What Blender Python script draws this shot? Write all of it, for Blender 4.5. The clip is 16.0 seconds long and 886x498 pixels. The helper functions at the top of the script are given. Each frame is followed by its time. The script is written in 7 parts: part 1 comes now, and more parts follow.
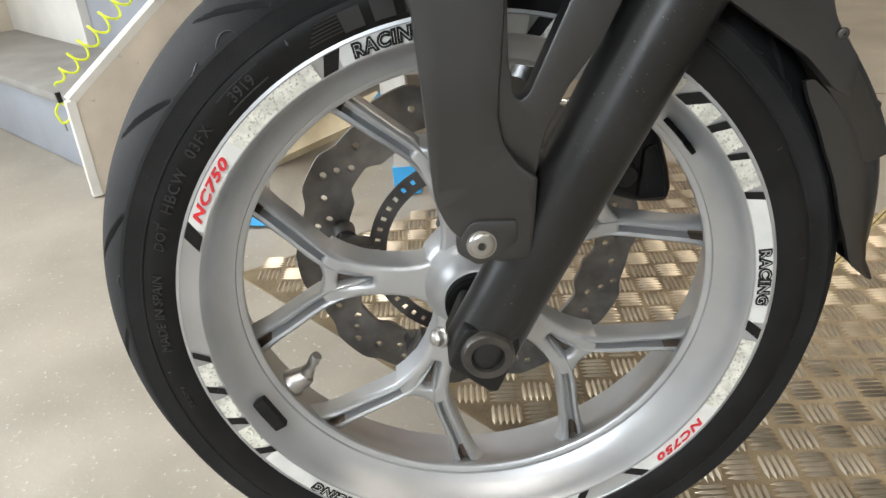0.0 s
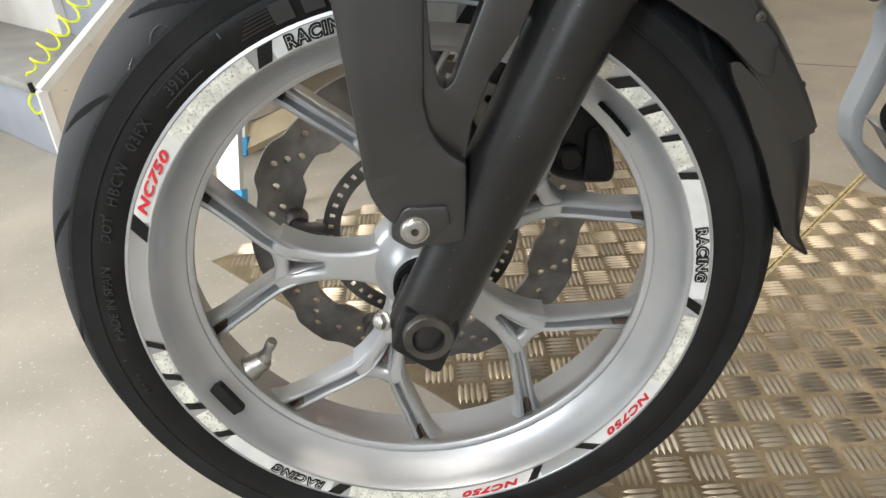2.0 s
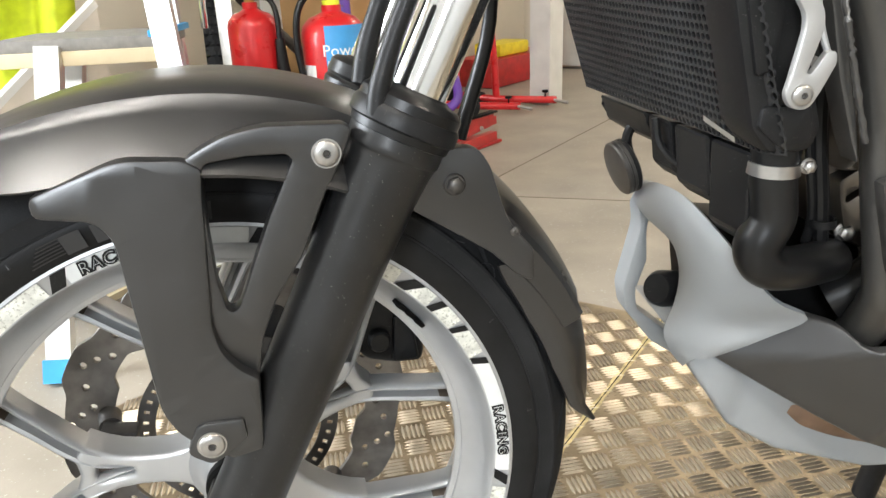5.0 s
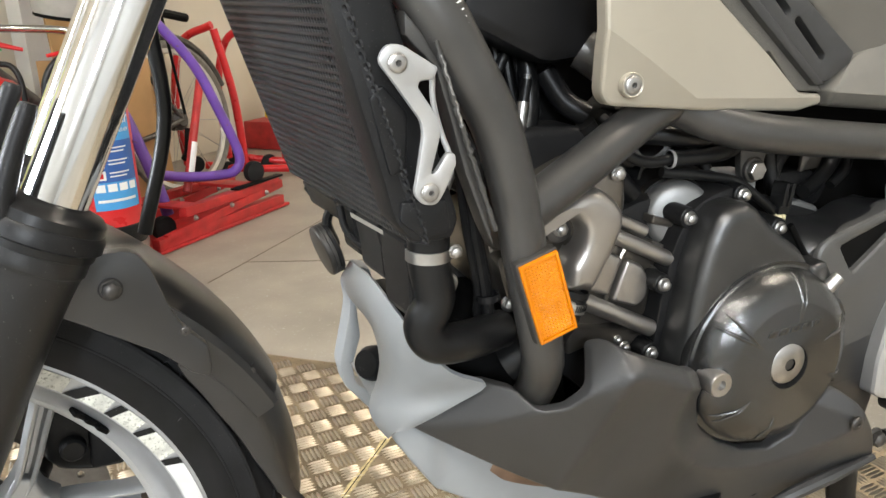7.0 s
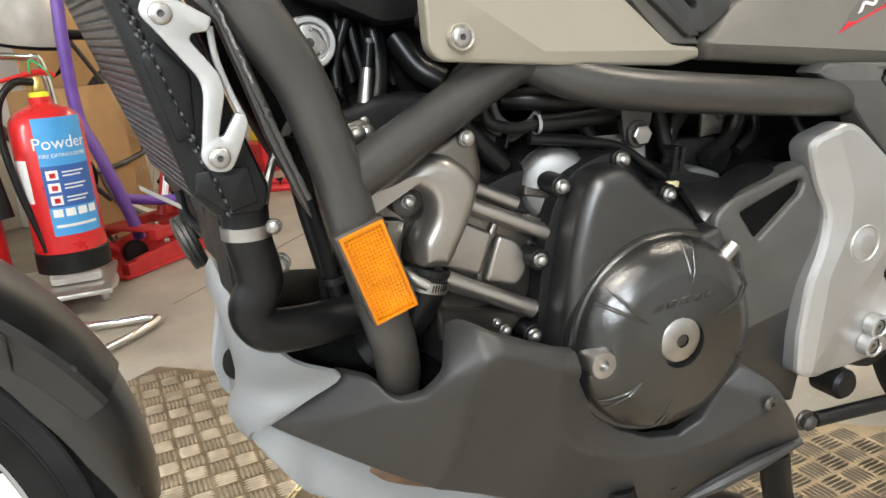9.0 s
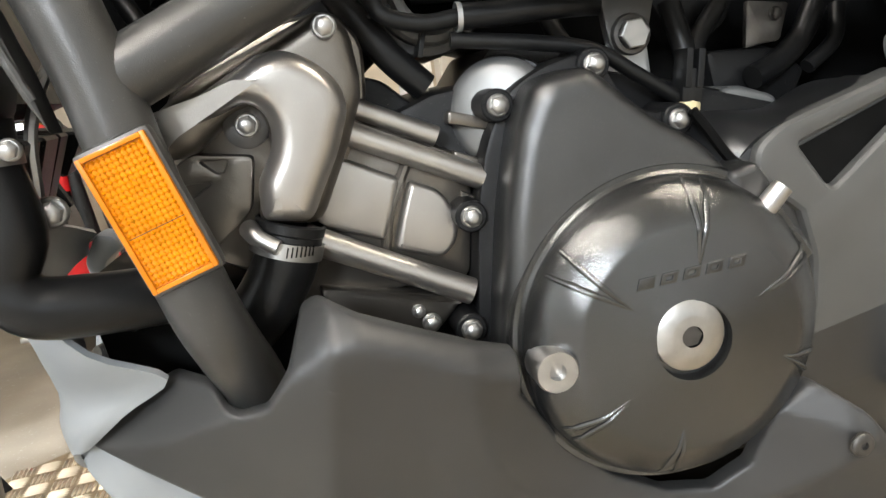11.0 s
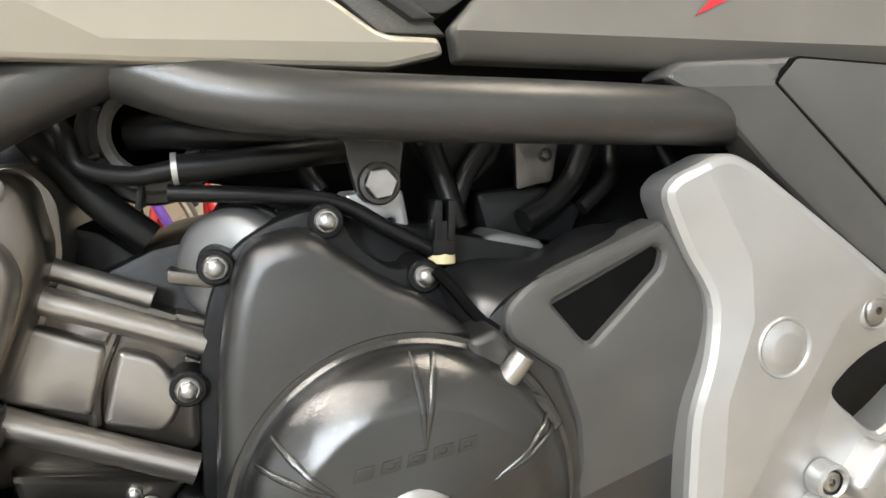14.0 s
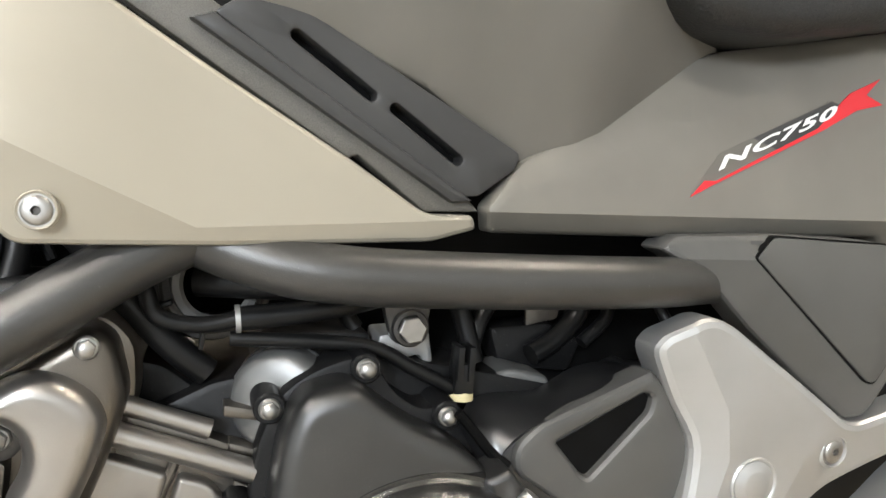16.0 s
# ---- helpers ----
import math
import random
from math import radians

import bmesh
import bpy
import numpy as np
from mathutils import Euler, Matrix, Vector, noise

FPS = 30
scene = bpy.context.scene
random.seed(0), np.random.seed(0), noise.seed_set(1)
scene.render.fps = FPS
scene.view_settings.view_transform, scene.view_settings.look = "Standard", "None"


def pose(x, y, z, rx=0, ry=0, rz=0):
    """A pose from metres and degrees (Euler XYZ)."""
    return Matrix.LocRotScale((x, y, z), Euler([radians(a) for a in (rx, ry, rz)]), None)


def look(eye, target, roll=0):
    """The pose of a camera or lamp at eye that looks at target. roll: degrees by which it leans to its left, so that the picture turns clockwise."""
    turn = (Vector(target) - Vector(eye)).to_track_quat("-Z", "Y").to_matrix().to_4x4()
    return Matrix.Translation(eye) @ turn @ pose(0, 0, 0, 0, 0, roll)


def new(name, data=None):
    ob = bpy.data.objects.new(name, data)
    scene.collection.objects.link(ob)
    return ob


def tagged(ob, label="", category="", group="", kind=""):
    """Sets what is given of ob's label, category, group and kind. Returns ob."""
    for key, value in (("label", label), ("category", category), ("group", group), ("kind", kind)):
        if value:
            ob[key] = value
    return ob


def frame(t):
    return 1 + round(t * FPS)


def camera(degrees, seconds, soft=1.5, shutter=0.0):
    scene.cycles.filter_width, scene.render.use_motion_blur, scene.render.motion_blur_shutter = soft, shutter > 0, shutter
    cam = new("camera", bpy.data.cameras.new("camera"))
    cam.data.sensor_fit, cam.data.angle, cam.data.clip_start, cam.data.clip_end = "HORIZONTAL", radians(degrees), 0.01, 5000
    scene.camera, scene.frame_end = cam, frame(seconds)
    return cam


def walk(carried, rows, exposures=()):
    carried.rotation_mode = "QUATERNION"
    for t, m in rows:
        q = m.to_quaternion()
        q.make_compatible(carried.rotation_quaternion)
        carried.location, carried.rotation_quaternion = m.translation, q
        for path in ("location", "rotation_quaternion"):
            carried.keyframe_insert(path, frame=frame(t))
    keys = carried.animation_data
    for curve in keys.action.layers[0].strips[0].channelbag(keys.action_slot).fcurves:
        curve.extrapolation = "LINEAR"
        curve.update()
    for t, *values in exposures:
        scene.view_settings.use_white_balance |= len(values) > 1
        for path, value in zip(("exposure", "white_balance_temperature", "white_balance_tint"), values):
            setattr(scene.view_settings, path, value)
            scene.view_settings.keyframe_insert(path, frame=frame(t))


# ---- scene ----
import itertools

cam = camera(62.8, 16.0)
PATH = [
    (0, (0.0803, -0.5813, 0.6227), (-0.1111, 1.1691, -0.3257), -3.15),
    (0.5, (0.0975, -0.5944, 0.6130), (-0.0731, 1.1170, -0.4078), -3.22),
    (1, (0.1090, -0.5948, 0.6173), (-0.0514, 1.1042, -0.4256), -3.55),
    (1.5, (0.1158, -0.5898, 0.6228), (-0.0469, 1.1200, -0.4020), -3.92),
    (2, (0.1210, -0.5880, 0.6295), (-0.0560, 1.1374, -0.3664), -4.20),
    (2.5, (0.1215, -0.5878, 0.6374), (-0.0778, 1.1543, -0.3245), -4.67),
    (3, (0.1200, -0.5889, 0.6446), (-0.0944, 1.1718, -0.2797), -5.04),
    (3.2, (0.1195, -0.5899, 0.6496), (-0.0930, 1.1788, -0.2595), -5.11),
    (5.3, (0.1980, -0.6022, 0.7072), (0.4842, 1.2544, 0.0209), -2.07),
    (5.5, (0.2101, -0.6064, 0.7146), (0.5583, 1.2464, 0.0469), -1.82),
    (6, (0.2295, -0.6085, 0.7241), (0.7129, 1.2248, 0.0876), -1.69),
    (6.5, (0.2583, -0.6196, 0.7281), (0.8551, 1.1882, 0.1151), -1.47),
    (7, (0.2842, -0.6296, 0.7255), (0.9701, 1.1525, 0.1306), -1.25),
    (7.5, (0.3160, -0.6381, 0.6989), (1.0620, 1.1232, 0.1146), -1.26),
    (8, (0.3426, -0.6599, 0.6858), (1.1296, 1.0829, 0.1000), -1.40),
    (8.5, (0.3763, -0.6619, 0.6894), (1.0753, 1.1294, 0.1393), -2.59),
    (9, (0.4234, -0.6446, 0.6722), (1.0812, 1.1648, 0.1309), -4.33),
    (9.5, (0.4655, -0.6202, 0.6479), (1.0307, 1.2252, 0.1235), -5.81),
    (9.7, (0.4815, -0.6089, 0.6318), (1.0059, 1.2540, 0.1273), -6.62),
    (11.8, (0.6810, -0.4704, 0.5418), (0.8730, 1.4897, 0.1936), -6.71),
    (12, (0.6829, -0.4596, 0.5559), (0.8590, 1.5049, 0.2250), -6.50),
    (12.5, (0.6959, -0.4461, 0.5857), (0.8533, 1.5265, 0.2958), -6.47),
    (13, (0.7062, -0.4604, 0.6022), (0.8876, 1.5141, 0.3404), -6.96),
    (13.5, (0.7244, -0.4733, 0.5945), (0.9984, 1.4903, 0.3312), -7.55),
    (14, (0.7487, -0.5003, 0.5948), (1.2736, 1.4102, 0.3222), -6.77),
    (14.5, (0.7453, -0.5304, 0.5988), (1.4349, 1.3279, 0.3315), -6.33),
    (15, (0.7331, -0.5430, 0.6355), (1.4624, 1.3026, 0.3869), -5.38),
    (15.5, (0.7270, -0.5556, 0.6725), (1.4283, 1.3042, 0.4510), -4.21),
    (16, (0.7094, -0.5409, 0.6852), (1.3127, 1.3529, 0.4623), -3.39),
]
walk(cam, [(t, look(eye, target, roll)) for t, eye, target, roll in PATH],
     [(0, -0.66), (3.2, -0.56), (5.3, -0.10), (9.7, -0.10), (11.8, 0.34), (13, 0.30), (14, 0.10), (16, 0.0)])


# ---- light ----
world = bpy.data.worlds.new("world")
scene.world = world
world.use_nodes = True
world.node_tree.nodes["Background"].inputs[0].default_value = (0.75, 0.87, 1.0, 1)
world.node_tree.nodes["Background"].inputs[1].default_value = 0.6

U, V = Vector((0.72, -0.694, 0)), Vector((0.694, 0.72, 0))   # the room's own axes
ROOM = Matrix(((U.x, V.x, 0, 0), (U.y, V.y, 0, 0), (0, 0, 1, 0), (0, 0, 0, 1)))


def lamp(name, m, sx, sy, watts, colour):
    data = bpy.data.lights.new(name, "AREA")
    data.shape, data.size, data.size_y, data.energy, data.color = "RECTANGLE", sx, sy, watts, colour
    ob = new(name, data)
    ob.matrix_world = m
    return ob


# ---- materials ----
def material(name, colour, rough=0.5, metal=0.0, vary=0.12, scale=30.0, bump=0.0, fine=400.0, spots=0.0, spot_colour=(0.4, 0.38, 0.35), rvary=0.1, coat=0.0, spec=0.5):
    m = bpy.data.materials.new(name)
    m.use_nodes = True
    nt = m.node_tree
    b = nt.nodes["Principled BSDF"]
    tc = nt.nodes.new("ShaderNodeTexCoord")
    n1 = nt.nodes.new("ShaderNodeTexNoise")
    n1.inputs["Scale"].default_value, n1.inputs["Detail"].default_value = scale, 6
    nt.links.new(tc.outputs["Object"], n1.inputs["Vector"])
    ramp = nt.nodes.new("ShaderNodeValToRGB")
    lo = [c * (1 - vary) for c in colour] + [1]
    hi = [min(1, c * (1 + vary)) for c in colour] + [1]
    ramp.color_ramp.elements[0].color, ramp.color_ramp.elements[0].position = lo, 0.3
    ramp.color_ramp.elements[1].color, ramp.color_ramp.elements[1].position = hi, 0.7
    nt.links.new(n1.outputs["Fac"], ramp.inputs[0])
    out = ramp.outputs[0]
    n2 = nt.nodes.new("ShaderNodeTexNoise")
    n2.inputs["Scale"].default_value, n2.inputs["Detail"].default_value = fine, 3
    nt.links.new(tc.outputs["Object"], n2.inputs["Vector"])
    if spots:
        r2 = nt.nodes.new("ShaderNodeValToRGB")
        r2.color_ramp.elements[0].position, r2.color_ramp.elements[1].position = 0.72 - spots, 0.78 - spots * 0.5
        mix = nt.nodes.new("ShaderNodeMixRGB")
        nt.links.new(n2.outputs["Fac"], r2.inputs[0])
        nt.links.new(r2.outputs[0], mix.inputs[0])
        nt.links.new(out, mix.inputs[1])
        mix.inputs[2].default_value = (*spot_colour, 1)
        out = mix.outputs[0]
    nt.links.new(out, b.inputs["Base Color"])
    mr = nt.nodes.new("ShaderNodeMapRange")
    mr.inputs["To Min"].default_value, mr.inputs["To Max"].default_value = max(0.02, rough - rvary), min(1, rough + rvary)
    nt.links.new(n1.outputs["Fac"], mr.inputs["Value"])
    nt.links.new(mr.outputs[0], b.inputs["Roughness"])
    b.inputs["Metallic"].default_value = metal
    b.inputs["Specular IOR Level"].default_value = spec
    b.inputs["Coat Weight"].default_value = coat
    if bump:
        bp = nt.nodes.new("ShaderNodeBump")
        bp.inputs["Strength"].default_value, bp.inputs["Distance"].default_value = bump, 0.001
        nt.links.new(n2.outputs["Fac"], bp.inputs["Height"])
        nt.links.new(bp.outputs[0], b.inputs["Normal"])
    return m


M_TYRE = material("tyre_rubber", (0.018, 0.0182, 0.0188), 0.72, vary=0.25, scale=25, bump=0.3, fine=900, spec=0.12, spots=0.03, spot_colour=(0.09, 0.085, 0.08))
M_TYRE_SIDE_GROOVE = material("tyre_sidewall_and_groove_shade", (0.009, 0.009, 0.0095), 0.50, vary=0.3, scale=40, bump=0.15, fine=900, spec=0.2)
M_RIM = material("silver_paint", (0.44, 0.45, 0.46), 0.38, 0.60, vary=0.08, scale=18, bump=0.05, fine=1200)
M_DECAL = material("white_decal", (0.66, 0.67, 0.66), 0.4, vary=0.08, scale=60, spots=0.0)
M_DECAL_WORN = material("worn_decal", (0.66, 0.66, 0.60), 0.5, vary=0.28, scale=90, spots=0.18, fine=500, spot_colour=(0.30, 0.30, 0.25))
M_BLACK = material("black_plastic", (0.008, 0.008, 0.0084), 0.42, vary=0.25, scale=30, bump=0.12, fine=1400, spots=0.02, spec=0.25)
M_FENDER = material("satin_black_plastic", (0.0105, 0.0105, 0.011), 0.33, vary=0.2, scale=20, bump=0.05, fine=1500, spec=0.9)
M_FORK = material("black_fork_paint", (0.0095, 0.0095, 0.0098), 0.32, vary=0.25, scale=22, bump=0.08, fine=900, spots=0.015, spec=0.45)
M_FRAME = material("black_frame_paint", (0.062, 0.060, 0.057), 0.32, 0.50, spec=0.8, vary=0.08, scale=25, bump=0.16, fine=1500, rvary=0.04, spots=0.02, spot_colour=(0.30, 0.29, 0.28))
M_CHROME = material("chrome", (0.80, 0.79, 0.77), 0.10, 1.0, vary=0.03, scale=12, rvary=0.05)
M_STEEL = material("steel", (0.42, 0.41, 0.395), 0.38, 1.0, vary=0.12, scale=80)
M_DISC = material("brake_disc_steel", (0.17, 0.16, 0.15), 0.40, 0.9, vary=0.25, scale=60, bump=0.1, fine=800)
M_DARKSTEEL = material("dark_steel", (0.09, 0.085, 0.08), 0.45, 0.8, vary=0.25, scale=60)
M_WEAVE = material("woven_grip_plastic", (0.098, 0.092, 0.080), 0.42, vary=0.30, scale=1400, bump=0.4, fine=2600)
M_WHITE = material("champagne_paint", (0.335, 0.305, 0.248), 0.33, 0.25, vary=0.03, scale=10, bump=0.03, fine=2500)
M_GREYPLASTIC = material("dark_grey_plastic", (0.150, 0.140, 0.121), 0.42, vary=0.1, scale=16, bump=0.16, fine=1800)
M_SHELL = material("charcoal_shell_plastic", (0.072, 0.070, 0.066), 0.40, vary=0.12, scale=14, bump=0.2, fine=1800)
# Darker copy of the side panel plastic: knee panel's shade put into colour.
M_KNEE_SHADE_FILM = material("textured_grey_shade_and_film", (0.118, 0.110, 0.095), 0.46, vary=0.08, scale=14, bump=0.25, fine=1800)
M_BELLYDARK = material("charcoal_plastic", (0.036, 0.0355, 0.035), 0.40, vary=0.15, scale=14, bump=0.14, fine=1800)
M_SEAT = material("pebbled_vinyl", (0.016, 0.016, 0.016), 0.5, vary=0.3, scale=500, bump=1.0, fine=420)
M_BELLYGREY = material("light_grey_plastic", (0.245, 0.257, 0.265), 0.46, vary=0.1, scale=12, bump=0.12, fine=1200)
M_ENGINE = material("grey_engine_casting", (0.185, 0.168, 0.147), 0.31, 0.9, vary=0.06, scale=25, bump=0.12, fine=1000, rvary=0.04)
M_COVER = material("dark_engine_cover", (0.088, 0.088, 0.088), 0.29, 0.85, spec=0.7, vary=0.05, scale=30, bump=0.2, fine=2400, rvary=0.03, spots=0.05, spot_colour=(0.26, 0.25, 0.24))
M_DOME = material("satin_dark_dome", (0.090, 0.090, 0.089), 0.20, 0.85, spec=0.7, vary=0.05, scale=30, bump=0.14, fine=2400, rvary=0.03, spots=0.05, spot_colour=(0.28, 0.27, 0.26))
M_CASTING_LIGHTER = material("lighter_engine_casting", (0.40, 0.378, 0.352), 0.31, 0.9, vary=0.06, scale=25, bump=0.08, fine=1300, rvary=0.03)
M_GRIME_SHADE = material("brown_grime_and_shade", (0.105, 0.080, 0.060), 0.7, vary=0.5, scale=60)
M_CAP = material("grey_cast_cap", (0.20, 0.20, 0.197), 0.42, 0.6, vary=0.06, scale=40, bump=0.1, fine=1500)
M_ALU = material("silver_aluminium", (0.47, 0.47, 0.465), 0.42, 0.75, vary=0.06, scale=20, bump=0.06, fine=1300)
M_RUBBER = material("black_rubber_hose", (0.007, 0.007, 0.0072), 0.34, vary=0.3, scale=40, bump=0.1, fine=700, spec=0.3)
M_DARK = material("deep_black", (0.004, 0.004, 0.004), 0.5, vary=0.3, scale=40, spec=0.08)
M_GRILLE = material("black_guard_metal", (0.030, 0.030, 0.031), 0.36, 0.5, vary=0.2, scale=40)
M_RED = material("red_paint", (0.55, 0.015, 0.018), 0.3, vary=0.1, scale=25, coat=0.3)
M_REDDULL = material("worn_red_paint", (0.42, 0.022, 0.022), 0.42, vary=0.25, scale=18, spots=0.05, fine=120, spot_colour=(0.12, 0.05, 0.04))
M_DECALRED = material("red_decal", (0.62, 0.02, 0.03), 0.4, vary=0.05)
M_PURPLE = material("worn_purple_paint", (0.13, 0.055, 0.32), 0.4, vary=0.15, scale=14, spots=0.10, fine=70, spot_colour=(0.14, 0.07, 0.05))
M_YELLOW = material("fluorescent_yellow", (0.72, 0.80, 0.04), 0.7, vary=0.12, scale=30)
M_BLUE = material("blue_plastic", (0.03, 0.30, 0.62), 0.45, vary=0.1)
M_LABELBLUE = material("blue_label", (0.06, 0.30, 0.62), 0.4, vary=0.06)
M_LABELNAVY = material("navy_label", (0.03, 0.10, 0.33), 0.4, vary=0.06)
M_LABELWHITE = material("white_label", (0.75, 0.75, 0.74), 0.4, vary=0.05)
M_CARD = material("brown_cardboard", (0.42, 0.25, 0.11), 0.85, vary=0.12, scale=8, bump=0.2, fine=90)
M_STEP = material("grey_floor_paint", (0.27, 0.285, 0.315), 0.6, vary=0.08, scale=10, bump=0.1, fine=200)
M_TREAD = material("worn_grey_tread", (0.25, 0.24, 0.225), 0.7, vary=0.15, scale=12, bump=0.2, fine=200)
M_WALL = material("cream_wall_paint", (0.60, 0.54, 0.44), 0.8, vary=0.05, scale=3, bump=0.1, fine=120)
M_DULLWALL = material("dull_grey_wall", (0.20, 0.19, 0.175), 0.8, vary=0.1, scale=3)
M_GREYWALL = material("pale_grey_wall", (0.36, 0.36, 0.35), 0.8, vary=0.06, scale=3, bump=0.1, fine=120)
M_WHITEPAINT = material("white_gloss_paint", (0.66, 0.65, 0.62), 0.4, vary=0.08, scale=9, bump=0.05, fine=60)
M_CONCRETE = material("worn_concrete", (0.30, 0.270, 0.225), 0.5, vary=0.18, scale=5, bump=0.35, fine=160, rvary=0.12, spots=0.07, spot_colour=(0.47, 0.45, 0.41))
M_PLATE = material("aluminium_plate", (0.29, 0.235, 0.160), 0.46, 0.85, vary=0.38, scale=14, bump=0.2, fine=260, rvary=0.12, spots=0.09, spot_colour=(0.08, 0.065, 0.05))
M_BARS = material("polished_tread_bars", (0.43, 0.375, 0.295), 0.36, 0.9, vary=0.2, scale=30, bump=0.08, fine=300, rvary=0.1)
M_LADDER = material("ladder_aluminium", (0.62, 0.61, 0.58), 0.35, 0.9, vary=0.1, scale=30)
M_GOLD = material("brass", (0.62, 0.44, 0.16), 0.35, 1.0, vary=0.1)
M_GREEN = material("green_plastic", (0.02, 0.35, 0.10), 0.45)


M_AMBER = material("amber_plastic", (0.62, 0.200, 0.001), 0.16, vary=0.12, scale=60, spec=0.6)


# ---- mesh helpers ----
def part(name, bm, mat, parent=None, label="", angle=35):
    bmesh.ops.recalc_face_normals(bm, faces=bm.faces)
    me = bpy.data.meshes.new(name)
    bm.to_mesh(me)
    bm.free()
    me.materials.append(mat)
    me.shade_smooth()
    me.set_sharp_from_angle(angle=radians(angle))
    ob = new(name, me)
    if parent is not None:
        ob.parent = parent
    if label:
        ob["label"] = label
    return ob


def thing(name, label, category, group="", kind="", at=(0, 0, 0), rz=0):
    ob = new(name)
    ob.matrix_world = pose(*at, 0, 0, rz)
    return tagged(ob, label, category, group, kind)


def rounded(pts, r, seg=4):
    """A closed outline with its corners rounded; a point may carry its own radius as a third number."""
    out, n = [], len(pts)
    for i, p in enumerate(pts):
        a, b, c = Vector(pts[i - 1][:2]), Vector(p[:2]), Vector(pts[(i + 1) % n][:2])
        rr = p[2] if len(p) > 2 else r
        u, w = a - b, c - b
        d = min(rr, u.length * 0.45, w.length * 0.45)
        if d < 1e-5:
            out.append(b)
            continue
        s, e = b + u.normalized() * d, b + w.normalized() * d
        for k in range(seg + 1):
            t = k / seg
            out.append(s * (1 - t) ** 2 + b * 2 * t * (1 - t) + e * t * t)
    return out


def area2(pts):
    return sum(pts[i - 1].x * pts[i].y - pts[i].x * pts[i - 1].y for i in range(len(pts)))


def inset(pts, d):
    """The outline moved inwards by d (outwards when negative)."""
    n, out = len(pts), []
    s = 1 if area2(pts) > 0 else -1
    for i, p in enumerate(pts):
        u, w = (p - pts[i - 1]), (pts[(i + 1) % n] - p)
        if u.length < 1e-7:
            u = w
        if w.length < 1e-7:
            w = u
        u, w = u.normalized(), w.normalized()
        nn = Vector((-(u.y + w.y), u.x + w.x))
        nn = nn.normalized() if nn.length > 1e-6 else Vector((-u.y, u.x))
        k = max(0.5, nn.dot(Vector((-u.y, u.x))))
        out.append(p + nn * (s * d / k))
    return out


def loop_at(bm, pts, y):
    return [bm.verts.new((p.x, y, p.y)) for p in pts]


def bridge(bm, a, b):
    n = len(a)
    for i in range(n):
        bm.faces.new((a[i - 1], a[i], b[i], b[i - 1]))


def edge_between(bm, a, b):
    return bm.edges.get((a, b)) or bm.edges.new((a, b))


def cap(bm, loops):
    es = [edge_between(bm, l[i - 1], l[i]) for l in loops for i in range(len(l))]
    return bmesh.ops.triangle_fill(bm, use_beauty=True, use_dissolve=False, edges=es)


def slab(outline, y0, y1, bevel=0.002, holes=(), r=0.0, seg=3, shape=None, grid=0.0, bm=None, steps=2, creases=(), drop=None):
    """A plate in the plane of the bike: its outline in x and z, its front at y0 and its back at y1, with a rounded front edge."""
    bm = bm or bmesh.new()
    before = set(bm.verts)
    sgn = 1 if y1 > y0 else -1
    fronts, backs = [], []
    for k, o in enumerate([outline, *holes]):
        pts = rounded(o, r, seg) if r or any(len(p) > 2 for p in o) else [Vector(p[:2]) for p in o]
        flip = 1 if k == 0 else -1
        prev = loop_at(bm, pts, y1)
        backs.append(prev)
        cur = prev
        if bevel:
            for s in range(steps + 1):
                a = s / steps * math.pi / 2
                nxt = loop_at(bm, inset(pts, flip * bevel * (1 - math.cos(a))), y0 + sgn * (drop or bevel) * (1 - math.sin(a)))
                bridge(bm, cur, nxt)
                cur = nxt
        else:
            nxt = loop_at(bm, pts, y0)
            bridge(bm, cur, nxt)
            cur = nxt
        fronts.append(cur)
    cap(bm, fronts)
    cap(bm, backs)
    mine = [v for v in bm.verts if v not in before]
    if shape:
        for (xa, za), (xb, zb) in creases:
            geo = list(bm.verts) + list(bm.edges) + list(bm.faces)
            bmesh.ops.bisect_plane(bm, geom=geo, plane_co=(xa, 0, za), plane_no=Vector((zb - za, 0, xa - xb)).normalized())
        mine = [v for v in bm.verts if v not in before]
        if grid:
            xs, zs = [v.co.x for v in mine], [v.co.z for v in mine]
            for axis, lo, hi in ((0, min(xs), max(xs)), (2, min(zs), max(zs))):
                nrm = Vector((1, 0, 0)) if axis == 0 else Vector((0, 0, 1))
                k = lo + grid
                while k < hi:
                    geo = list(bm.verts) + list(bm.edges) + list(bm.faces)
                    bmesh.ops.bisect_plane(bm, geom=geo, plane_co=nrm * k, plane_no=nrm)
                    k += grid
            mine = [v for v in bm.verts if v not in before]
        for v in mine:
            v.co.y += shape(v.co.x, v.co.z)
    return bm


def smooth_path(pts, n=6):
    """A smooth run through the points (Catmull-Rom)."""
    pts = [Vector(p) for p in pts]
    if len(pts) < 3:
        return [pts[0].lerp(pts[-1], k / n) for k in range(n + 1)]
    ext = [2 * pts[0] - pts[1], *pts, 2 * pts[-1] - pts[-2]]
    out = []
    for i in range(1, len(ext) - 2):
        a, b, c, d = ext[i - 1:i + 3]
        for k in range(n):
            t = k / n
            out.append(0.5 * ((2 * b) + (c - a) * t + (2 * a - 5 * b + 4 * c - d) * t * t + (3 * b - a - 3 * c + d) * t ** 3))
    return out + [pts[-1]]


